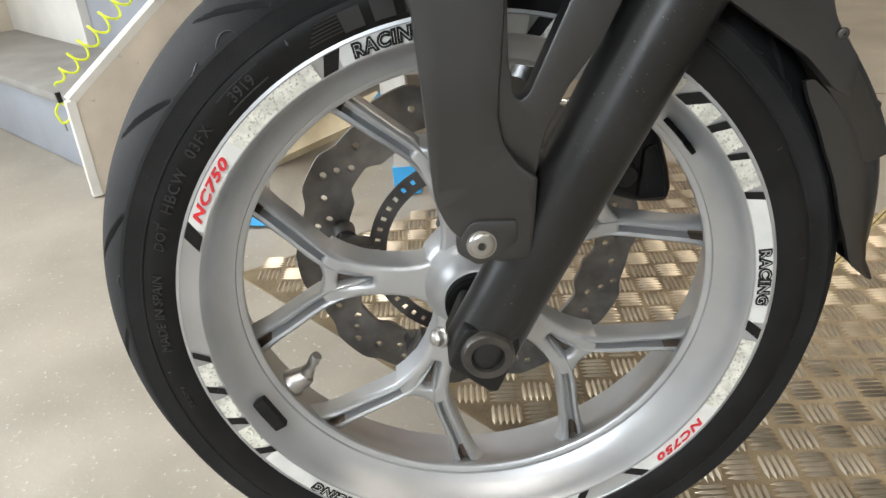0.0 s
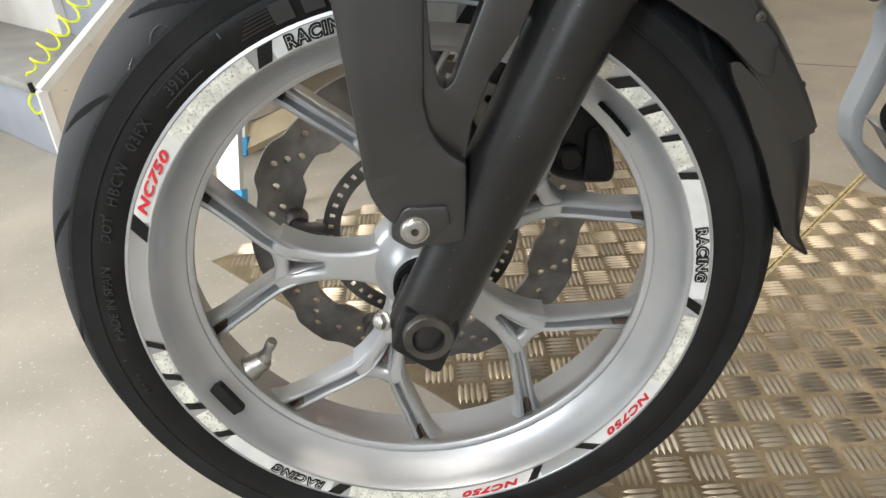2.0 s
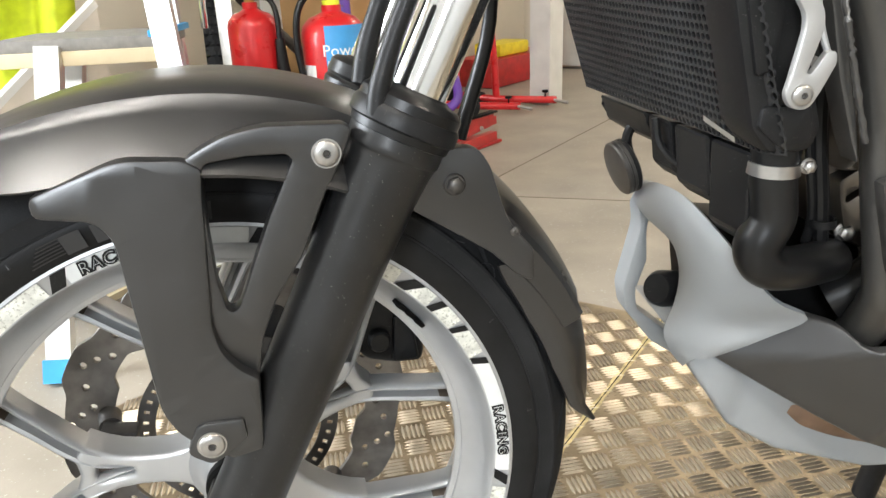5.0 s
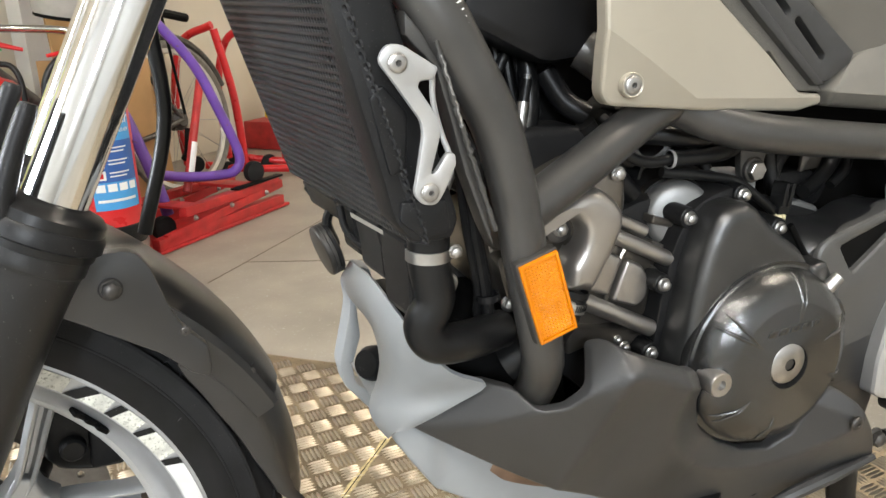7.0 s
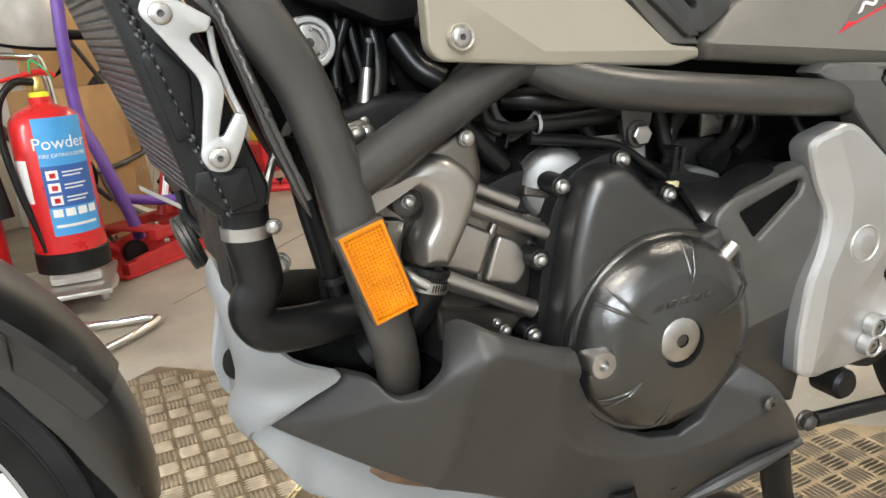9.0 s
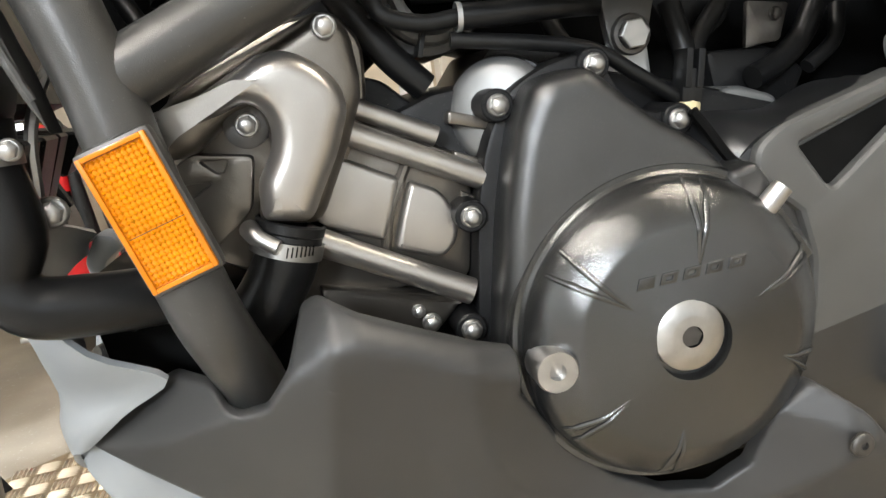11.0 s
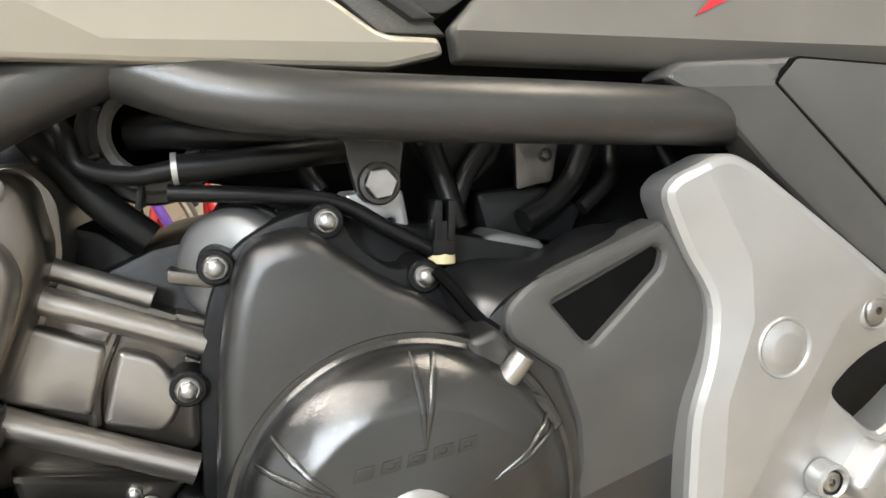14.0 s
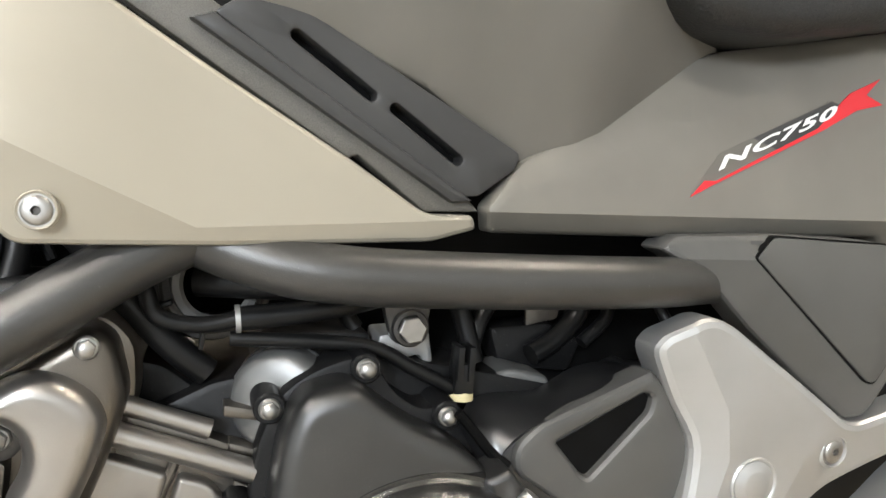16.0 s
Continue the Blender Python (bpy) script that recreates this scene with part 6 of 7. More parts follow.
FAIR = part("side_fairing", slab(white, -0.136, -0.122, 0.003, r=0.002, shape=fair_face, grid=0.03, steps=2, creases=[((0.514, 0.803), (0.607, 0.763)), ((0.607, 0.7625), (0.773, 0.774))]), M_WHITE, BIKE, "satin champagne painted side fairing", 12)
part("bolt_recess", lathe([(0.0082, 0.133), (0.0082, 0.1362), (0.0092, 0.1368), (0.0098, 0.1362), (0.0098, 0.130)], (0.535, 0, 0.768), (0, -1, 0), 32), M_WHITE, FAIR)
bolt((0.535, -0.1352, 0.768), 0.0074, FAIR, kind="socket")
def capsule(p, q, w):
    """A slot with round ends."""
    p, q = Vector(p), Vector(q)
    a = math.atan2(q.y - p.y, q.x - p.x)
    return [tuple(c + Vector((math.cos(t), math.sin(t))) * w) for c, o in ((q, -90), (p, 90)) for t in [a + radians(o + 30 * k) for k in range(7)]]


part("grip_strip", slab([(0.53, 0.90), (0.62, 0.846), (0.690, 0.806), (0.696, 0.808), (0.740, 0.777), (0.778, 0.779), (0.766, 0.790), (0.700, 0.833), (0.610, 0.885), (0.58, 0.90)], -0.112, -0.095, 0.003, shape=lambda x, z: 0.08 * max(0, x - 0.60), grid=0.04), M_WEAVE, FAIR, "woven-textured charcoal trim strip")
part("slotted_trim", slab([(0.612, 0.877), (0.626, 0.888, 0.006), (0.664, 0.884), (0.730, 0.852), (0.801, 0.818, 0.003), (0.799, 0.808, 0.003), (0.774, 0.789), (0.760, 0.788)], -0.118, -0.098, 0.0015, [capsule((0.656, 0.871), (0.701, 0.843), 0.0034), capsule((0.716, 0.837), (0.758, 0.8105), 0.0034)], r=0.003, shape=lambda x, z: 0.08 * max(0, x - 0.60), grid=0.04), M_BELLYDARK, FAIR, "dark trim with two slots")
part("trim_rail", slab([(0.600, 0.872), (0.612, 0.877), (0.770, 0.786), (0.756, 0.784)], -0.120, -0.10, 0.003, shape=lambda x, z: 0.08 * max(0, x - 0.60), grid=0.04), M_BELLYDARK, FAIR)
# Black sheet under both trim slots gives them their shade by colour.
part("slot_shade_sheet", slab([(0.645, 0.872), (0.660, 0.880), (0.770, 0.815), (0.755, 0.800)], -0.100, -0.094, 0, shape=lambda x, z: 0.08 * max(0, x - 0.60)), M_DARK, FAIR)


def tank_shape(x, z):
    ridge = 0.780 + 0.035 * max(0, x - 0.78)
    return 0.16 * max(0, z - ridge) + 0.30 * max(0, z - 0.865 - 0.438 * (x - 0.964)) + 0.9 * max(0, ridge - z) + 0.03 * (x - 0.8)


PANEL = part("side_panel", slab([(0.778, 0.782), (0.786, 0.766, 0.003), (0.92, 0.769), (1.12, 0.778), (1.165, 0.750), (1.142, 0.815), (1.16, 0.835), (1.26, 0.90), (1.34, 0.99), (0.952, 0.904, 0.02), (0.852, 0.836, 0.02), (0.805, 0.815, 0.01)], -0.110, -0.09, 0.004, r=0.003, shape=tank_shape, grid=0.025, steps=2, creases=[((0.78, 0.780), (1.18, 0.794)), ((0.90, 0.837), (1.24, 0.986))]), M_GREYPLASTIC, BIKE, "matt dark grey tank side panel", 25)
part("knee_panel", slab([(0.64, 0.885), (0.735, 0.852), (0.803, 0.812), (0.860, 0.825), (0.972, 0.900), (0.95, 0.97), (0.60, 0.97)], -0.094, -0.07, 0.003, shape=lambda x, z: -0.30 * max(0, z - 0.82) + 0.45 * max(0, x - 0.85), grid=0.02), M_KNEE_SHADE_FILM, BIKE, "matt dark grey knee panel, coloured darker in place of shade")
part("seat", slab([(0.88, 0.935), (0.915, 0.912), (0.977, 0.909), (1.03, 0.92), (1.20, 0.96), (1.20, 1.0), (0.88, 1.0)], -0.135, 0.135, 0.02, r=0.02, steps=5), M_SEAT, BIKE, "black textured vinyl seat", 60)
SIDE = part("lower_side_cover", slab([(0.909, 0.762, 0.003), (0.920, 0.772, 0.003), (0.993, 0.777), (1.074, 0.777), (1.107, 0.773, 0.01), (1.155, 0.733, 0.01), (1.096, 0.645, 0.01), (1.078, 0.640, 0.006), (1.034, 0.670), (0.984, 0.709), (0.946, 0.743)], -0.122, -0.095, 0.004, r=0.003, steps=2, grid=0.016, creases=[((0.940, 0.757), (1.100, 0.764)), ((0.976, 0.760), (1.085, 0.650))], shape=lambda x, z: 0.45 * max(0.0, z - (0.757 + 0.044 * (x - 0.940))) * (1 if x < 0.985 else 0.3) + 0.18 * max(0.0, (0.976 + (0.760 - z) * 0.99) - x)), M_SHELL, BIKE, "charcoal lower side cover with an inset panel", 20)
part("inset_groove", slab([(0.9745, 0.7600, 0.003), (0.9880, 0.7765, 0.003), (1.0965, 0.7755, 0.008), (1.1370, 0.7290, 0.006), (1.0970, 0.6680, 0.006), (1.0870, 0.6700, 0.006)], -0.1226, -0.110, 0, r=0.003), M_DARK, SIDE, "fine dark groove round the inset panel")
part("inset_panel", slab([(0.9760, 0.7600, 0.003), (0.9890, 0.7752, 0.003), (1.0955, 0.7742, 0.008), (1.1355, 0.7290, 0.006), (1.0968, 0.6695, 0.006), (1.0880, 0.6715, 0.006)], -0.1238, -0.110, 0.0012, r=0.003), M_SHELL, SIDE)
# badge
part("badge_film", slab([(0.930, 0.800), (0.955, 0.831), (1.060, 0.880), (1.072, 0.877), (1.062, 0.864), (0.950, 0.812)], -0.1103, -0.1095, 0, shape=tank_shape, grid=0.02), M_KNEE_SHADE_FILM, PANEL, "clear grey film under the badge")
part("badge_back", slab([(0.985, 0.8445), (1.060, 0.8790), (1.072, 0.8765), (1.062, 0.864), (1.006, 0.838)], -0.1106, -0.1095, 0, shape=tank_shape, grid=0.02), M_BELLYDARK, PANEL)
part("badge_red", slab([(0.930, 0.799), (0.948, 0.808), (1.052, 0.857), (1.085, 0.875), (1.112, 0.882), (1.095, 0.888), (1.110, 0.902), (1.078, 0.887), (1.046, 0.8575), (0.952, 0.8115), (0.942, 0.811)], -0.1110, -0.1095, 0, shape=tank_shape, grid=0.02), M_DECALRED, PANEL, "red swoosh of the badge")
bm = words("NC750", 0.0085, 0.0003, 0.0003, 1.10, 0.25)


def on_panel(p):
    u = 1.0065 + p.x * 2.95 - p.y * 0.06
    w = 0.8465 + p.x * 1.335 + p.y * 0.95
    return Vector((u, -0.1114 - p.z + tank_shape(u, w), w))


part("badge_writing", lay(bm, on_panel), M_LABELWHITE, PANEL)

# ---- heel guard, footpeg, stand ----
heel = [(0.906, 0.696, 0.003), (0.911, 0.704, 0.004), (0.934, 0.717, 0.006), (0.947, 0.718, 0.006), (0.962, 0.712, 0.006), (1.028, 0.670), (1.072, 0.641, 0.006), (1.085, 0.639, 0.006), (1.190, 0.668), (1.193, 0.634), (1.114, 0.609, 0.03), (1.064, 0.588, 0.02), (1.038, 0.566, 0.006), (1.046, 0.556, 0.004), (1.080, 0.530, 0.008), (1.099, 0.544, 0.006), (1.190, 0.624), (1.195, 0.580), (1.105, 0.515), (1.100, 0.486, 0.01), (1.060, 0.470), (1.000, 0.458), (0.967, 0.453, 0.006), (0.936, 0.460, 0.006), (0.931, 0.500), (0.931, 0.561, 0.02), (0.940, 0.590, 0.02), (0.943, 0.629, 0.02), (0.923, 0.658, 0.02), (0.907, 0.689, 0.006)]


def heel_face(x, z):
    """A flat plate whose front strip bends away, and whose rear half dips behind a slanting ridge."""
    front = float(np.interp(z, [0.45, 0.50, 0.566, 0.617, 0.653, 0.690, 0.72], [0.953, 0.953, 0.953, 0.968, 0.963, 0.940, 0.925]))
    ridge = float(np.interp(z, [0.45, 0.494, 0.525, 0.580, 0.613, 0.650], [0.945, 0.967, 0.983, 1.016, 1.032, 1.071]))
    return 0.28 * max(0.0, front - x) + 0.22 * min(0.035, max(0.0, x - ridge)) * min(1.0, max(0.0, (0.65 - z) / 0.06))


HEEL = part("heel_guard", slab(heel, -0.127, -0.100, 0.006, r=0.003, steps=2, drop=0.004, shape=heel_face, grid=0.016, creases=[((0.953, 0.45), (0.953, 0.566)), ((0.953, 0.566), (0.968, 0.617)), ((0.968, 0.617), (0.963, 0.653)), ((0.963, 0.653), (0.940, 0.690)), ((0.967, 0.494), (1.016, 0.580)), ((1.016, 0.580), (1.071, 0.650))]), M_ALU, BIKE, "silver cast footpeg hanger and heel guard", 8)
part("pivot_cap", lathe([(0.0200, 0.118), (0.0200, 0.1278), (0.0190, 0.1288), (0.0178, 0.1284), (0.0170, 0.1274), (0.0150, 0.1282), (0.0110, 0.1302), (0.0095, 0.1306), (0, 0.1306)], (0.991, 0, 0.599), (0, -1, 0), 48), M_ALU, HEEL, "round silver pivot cap", 20)
part("bolt_recess", lathe([(0.0135, 0.120), (0.0135, 0.1245), (0.0115, 0.1262), (0.0105, 0.124)], (1.063, 0, 0.619), (0, -1, 0), 28), M_ALU, HEEL)
bolt((1.063, -0.1240, 0.619), 0.0085, HEEL, kind="socket")
for x, z in ((1.033, 0.508), (1.030, 0.487)):
    part("bolt_recess", lathe([(0.0125, 0.120), (0.0125, 0.132), (0.010, 0.133), (0.0085, 0.131)], (x, 0, z), (0, -1, 0), 28), M_ALU, HEEL)
    bolt((x, -0.128, z), 0.0078, HEEL, kind="socket")
part("peg_lug", slab([(1.046, 0.505), (1.068, 0.534, 0.008), (1.088, 0.522), (1.096, 0.500, 0.01), (1.078, 0.488, 0.008), (1.055, 0.492, 0.006)], -0.138, -0.11, 0.006, r=0.004, steps=3), M_ALU, HEEL)
part("peg_pin", lathe([(0.0075, 0.130), (0.0075, 0.1400), (0.0068, 0.1408), (0, 0.1408)], (1.077, 0, 0.508), (0, -1, 0), 28), M_STEEL, HEEL)
part("footpeg", tube([(1.095, -0.15, 0.500), (1.16, -0.19, 0.484), (1.22, -0.225, 0.472)], 0.014, 14), M_RUBBER, BIKE, "black rubber covered footpeg")
CHAIN = part("chain", tube([(1.06, -0.055, 0.478), (1.25, -0.055, 0.475), (1.45, -0.055, 0.472)], 0.0032, 8), M_DARKSTEEL, BIKE, "oily drive chain with side plates")
for k in range(22):
    x = 1.075 + 0.0159 * k
    z = 0.4778 - 0.0000152 * 1000 * (x - 1.06) * 0.9
    o = 0.0 if k % 2 else 0.0018
    part("link", slab(capsule((x, z), (x + 0.0159, z), 0.0062), -0.0645 + o, -0.0625 + o, 0.0004, steps=1), M_STEEL if k % 2 else M_DARKSTEEL, CHAIN)
    part("pin", lathe([(0, 0.0662), (0.0022, 0.066), (0.0024, 0.060)], (x, 0, z), (0, -1, 0), 10), M_STEEL, CHAIN)
part("swingarm", slab([(1.05, 0.60), (1.5, 0.56), (1.5, 0.48), (1.05, 0.50)], -0.04, -0.01, 0.004), M_BLACK, BIKE, "black swingarm")
part("shift_spindle", lathe([(0.0, 0.124), (0.013, 0.124), (0.017, 0.120), (0.018, 0.09), (0, 0.09)], (1.012, 0, 0.440), (0, -1, 0), 28), M_BLACK, BIKE, "black gear shift spindle boss")
part("gear_lever", tube([(0.985, -0.115, 0.400), (1.05, -0.125, 0.412), (1.16, -0.13, 0.424), (1.25, -0.13, 0.43)], 0.0085, 14), M_BLACK, BIKE, "black side stand arm")
bolt((0.968, -0.115, 0.402), 0.012, BIKE, kind="hex", mat=M_DARKSTEEL)
part("side_stand", tube([(0.950, -0.10, 0.36), (0.975, -0.10, 0.29), (0.995, -0.14, 0.22), (1.010, -0.17, 0.160)], 0.0165, 14), M_BLACK, BIKE, "black tubular stand leg")
part("subframe_tube", tube([(1.10, -0.075, 0.68), (1.17, -0.08, 0.76), (1.30, -0.08, 0.90), (1.40, -0.08, 1.0)], 0.013, 14), M_DARKSTEEL, BIKE, "grey rear subframe tube")
REAR = part("rear_wheel", lathe([(0.21, -0.05), (0.225, -0.068), (0.25, -0.078), (0.28, -0.074), (0.302, -0.052), (0.312, 0.0), (0.302, 0.052), (0.28, 0.074), (0.25, 0.078), (0.225, 0.068), (0.21, 0.05)], (1.545, 0.0, 0.527), (0, -1, 0), 96), M_TYRE, BIKE, "black rear road tyre")
part("rim", lathe([(0.17, -0.02), (0.19, -0.045), (0.222, -0.055), (0.222, 0.055), (0.19, 0.045), (0.17, 0.02)], (1.545, 0.0, 0.527), (0, -1, 0), 72, closed=True), M_RIM, REAR)
for k in range(5):
    a = radians(20 + 72 * k)
    part("spoke", tube([(1.545, 0, 0.527), (1.545 + 0.18 * math.cos(a), 0, 0.527 + 0.18 * math.sin(a))], 0.018, 10, 1), M_RIM, REAR)
part("inner_hugger", slab([(1.04, 0.64), (1.20, 0.66), (1.36, 0.62), (1.30, 0.50), (1.18, 0.40), (1.10, 0.42), (1.02, 0.55)], -0.03, 0.06, 0.01, r=0.02), M_BLACK, BIKE, "black inner mudguard ahead of the rear wheel")
part("rear_hugger", slab([(1.10, 0.70), (1.20, 0.70), (1.50, 0.66), (1.55, 0.56), (1.20, 0.60), (1.12, 0.62)], -0.07, 0.08, 0.012, r=0.02), M_BLACK, BIKE, "black rear mudguard")
# Added black mass hides the wall seen behind the side cover.
part("rear_filler", slab([(1.12, 0.98), (1.12, 0.80), (1.15, 0.68), (1.20, 0.62), (1.45, 0.60), (1.55, 0.98)], -0.05, 0.10, 0.012, r=0.02), M_DARK, BIKE, "deep black filler under the rear seat")
STAND = part("centre_stand", tube([(0.76, -0.09, 0.34), (0.785, -0.11, 0.24), (0.80, -0.13, 0.135)], 0.0145, 14), M_BLACK, BIKE, "black centre stand")
part("stand_leg", tube([(0.76, 0.09, 0.34), (0.785, 0.11, 0.24), (0.80, 0.13, 0.130)], 0.0145, 14), M_BLACK, STAND)
part("stand_brace", tube([(0.82, -0.09, 0.34), (0.90, -0.05, 0.285), (1.02, 0.0, 0.22)], 0.011, 12), M_BLACK, STAND)
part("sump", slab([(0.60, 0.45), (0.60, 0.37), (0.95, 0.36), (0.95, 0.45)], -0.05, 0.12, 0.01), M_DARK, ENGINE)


# ---- workshop things round the motorcycle ----
STAIR = Matrix.Translation((0.0315, -0.0526, 0)) @ pose(0, 0, 0, 0, 0, 7.3) @ ROOM


def steps():
    for k in range(3):
        v, z = 0.245 + 0.28 * k, 0.19 * k
        ob = thing("stair_step", "grey painted wooden step with a worn tread", "step", "stair steps", kind="structure")
        part("riser", block((-2.36, v, z if k == 0 else z - 0.02), (-1.24, min(v + 0.28, 0.84), z + 0.165), 0.002, m=STAIR), M_STEP, ob)
        part("tread", block((-2.36, v - 0.02, z + 0.165), (-1.24, min(v + 0.30, 0.85), z + 0.19), 0.008, m=STAIR), M_TREAD, ob, "worn grey tread")
    bm = bmesh.new()
    outline = [(0.185, 0.0), (0.185, 0.215), (0.84, 0.657), (0.84, 0.0)]
    a = [bm.verts.new(STAIR @ Vector((-1.215, v, z))) for v, z in outline]
    b = [bm.verts.new(STAIR @ Vector((-1.24, v, z))) for v, z in outline]
    bm.faces.new(a)
    bm.faces.new(b)
    bridge(bm, a, b)
    st = tagged(part("stair_side", bm, material("dirty_cream_board", (0.52, 0.47, 0.40), 0.7, vary=0.15, scale=9, spots=0.06, fine=60)), "dirty cream stair side board with white edges", "board")
    for p, q in (((0.185, 0.0), (0.185, 0.215)), ((0.185, 0.215), (0.84, 0.657))):
        part("edge_strip", tube([STAIR @ Vector((-1.222, *p)), STAIR @ Vector((-1.222, *q))], 0.013, 4, 1), M_WHITEPAINT, st, "chipped white edge strip")
    tagged(part("white_partition", block((-2.36, 0.50, 0.191), (-1.82, 0.54, 1.3), 0, m=STAIR), M_WHITEPAINT), "white painted partition at the stair", "partition", kind="structure")


steps()


def coil_cord():
    ob = thing("coil_cord", "fluorescent yellow coiled tool lanyard hanging over the step", "lanyard")
    ob.matrix_basis = BIKE.matrix_basis @ STEER
    a, b = Vector((-0.60, 1.08, 0.46)), Vector((-0.838, 1.085, 0.215))
    d = (b - a).normalized()
    s = d.cross(Vector((0, 1, 0))).normalized()
    w = d.cross(s)
    pts = []
    for k in range(150):
        t = k / 149
        ang = t * 2 * math.pi * 8.5
        r = 0.018 * min(1, (1 - t) * 6)
        pts.append(a.lerp(b, t) + s * (r * math.cos(ang)) + w * (r * math.sin(ang)))
    part("coil", tube(pts, 0.0026, 8, smooth=False), M_YELLOW, ob)
    part("clasp", tube([(-0.836, 1.083, 0.200), (-0.832, 1.083, 0.178)], 0.006, 10), M_BLACK, ob, "black plastic clasp")
    part("loop", tube([(-0.834, 1.083, 0.18), (-0.848, 1.083, 0.155), (-0.838, 1.083, 0.130), (-0.822, 1.083, 0.140), (-0.822, 1.083, 0.165), (-0.832, 1.083, 0.18)], 0.0028, 8), M_YELLOW, ob)
    part("ring", tube([(-0.835, 1.083, 0.13), (-0.832, 1.083, 0.112)], 0.002, 8), M_STEEL, ob)


coil_cord()


def step_ladder():
    ob = thing("step_ladder", "aluminium step ladder with blue plastic feet and a wooden tread", "ladder")
    for f, t in (((-0.425, 0.672, 0.0), (-0.397, 0.89, 0.59)), ((-0.512, 0.977, 0.0), (-0.427, 1.11, 0.59)), ((-0.197, 1.06, 0.0), (-0.227, 1.116, 0.845)), ((-0.138, 0.825, 0.0), (-0.198, 0.916, 0.838))):
        f, t = Vector(f), Vector(t)
        sec = [(-0.5, -0.3), (0.5, -0.3), (0.5, 0.3), (-0.5, 0.3)]
        part("leg", sweep([f, t], sec, [0.045, 0.045]), M_LADDER, ob)
        part("foot", sweep([f, f.lerp(t, 0.07)], sec, [0.055, 0.055]), M_BLUE, ob, "blue plastic foot")
    part("platform", block((-0.508, 0.892, 0.580), (-0.193, 1.122, 0.605), 0.006), material("grey_ladder_mat", (0.20, 0.19, 0.175), 0.8, vary=0.15, scale=60), ob, "grey ribbed platform")
    part("platform_edge", block((-0.508, 0.885, 0.555), (-0.198, 0.899, 0.582), 0.003), material("pale_wood", (0.55, 0.46, 0.30), 0.6, vary=0.1, scale=20), ob)
    part("corner", block((-0.213, 0.887, 0.600), (-0.183, 1.122, 0.613), 0.003), M_BLUE, ob, "blue corner cap")
    part("tread", sweep([Vector((-0.524, 0.986, 0.011)), Vector((-0.227, 1.086, 0.116))], [(-0.5, -0.2), (0.5, -0.2), (0.5, 0.2), (-0.5, 0.2)], [0.06, 0.06], up=(0, -0.6, 0.8)), material("worn_wood_tread", (0.50, 0.42, 0.28), 0.6, vary=0.15, scale=25), ob, "worn pale wooden tread")
    part("tread_end", block((-0.243, 1.057, 0.096), (-0.203, 1.117, 0.136), 0.004), M_BLUE, ob)


step_ladder()


def jacket():
    bm = bmesh.new()
    rows = []
    for i in range(25):
        row = []
        for j in range(19):
            u, t = j / 18, i / 24
            x = -0.78 + 0.34 * u * (1 - 0.35 * t) + 0.015 * math.sin(t * 9)
            y = 1.42 + 0.03 * math.sin(u * 11 + t * 3) + 0.02 * noise.noise((u * 3, t * 4, 0))
            row.append(bm.verts.new((x, y, 1.0 - 0.68 * t)))
        rows.append(row)
    for p, q in zip(rows, rows[1:]):
        for k in range(18):
            bm.faces.new((p[k], p[k + 1], q[k + 1], q[k]))
    bmesh.ops.solidify(bm, geom=bm.faces[:], thickness=0.012)
    ob = tagged(part("safety_jacket", bm, M_YELLOW, angle=80), "crumpled fluorescent yellow safety jacket hanging by the ladder", "jacket")
    for z in (0.40, 0.44):
        part("reflective_band", block((-0.73, 1.370, z), (-0.56, 1.376, z + 0.02), 0.001), M_LABELWHITE, ob)


jacket()


def extinguisher(name, label, c, r, z0, z1, base, hose_side):
    ob = thing(name, label, "fire extinguisher", "fire extinguishers", at=(*c, 0), rz=14 if base else 0)
    h = z1 - z0
    prof = [(0, z0), (r * 0.9, z0), (r, z0 + 0.01), (r, z1 - r * 0.62), (r * 0.93, z1 - r * 0.36), (r * 0.72, z1 - r * 0.14), (r * 0.40, z1 - 0.002), (r * 0.30, z1 + 0.004), (r * 0.30, z1 + 0.022), (0, z1 + 0.022)]
    part("cylinder", lathe([(a, b) for a, b in prof], (0, 0, 0), (0, 0, 1), 40), M_RED, ob, "glossy red cylinder")
    if base:
        part("base_ring", lathe([(r * 0.98, z0 - 0.008), (r + 0.004, z0 - 0.006), (r + 0.004, z0 + 0.050), (r, z0 + 0.053)], (0, 0, 0), (0, 0, 1), 40), M_BLACK, ob, "black plastic base ring")
        part("neck_ring", lathe([(0.02, z1 + 0.012), (0.026, z1 + 0.012), (0.026, z1 + 0.034), (0.018, z1 + 0.036)], (0, 0, 0), (0, 0, 1), 24), M_YELLOW, ob, "yellow neck ring")
    part("valve", tube([(0, 0, z1 + 0.02), (0, 0, z1 + 0.075)], [0.014, 0.018, 0.013], 14), M_GOLD, ob, "brass valve")
    part("lever", tube([(-0.05 * hose_side, 0, z1 + 0.075), (0.01, 0, z1 + 0.088), (0.09 * hose_side, 0, z1 + 0.070)], [0.007, 0.009, 0.005], 10), M_RED, ob, "red operating lever")
    part("pin_tag", tube([(-0.012, -0.01, z1 + 0.085), (-0.008, -0.02, z1 + 0.12), (0.02, -0.02, z1 + 0.10), (0.04, -0.01, z1 + 0.07)], 0.0025, 8), M_GREEN, ob, "green safety tag")
    return ob


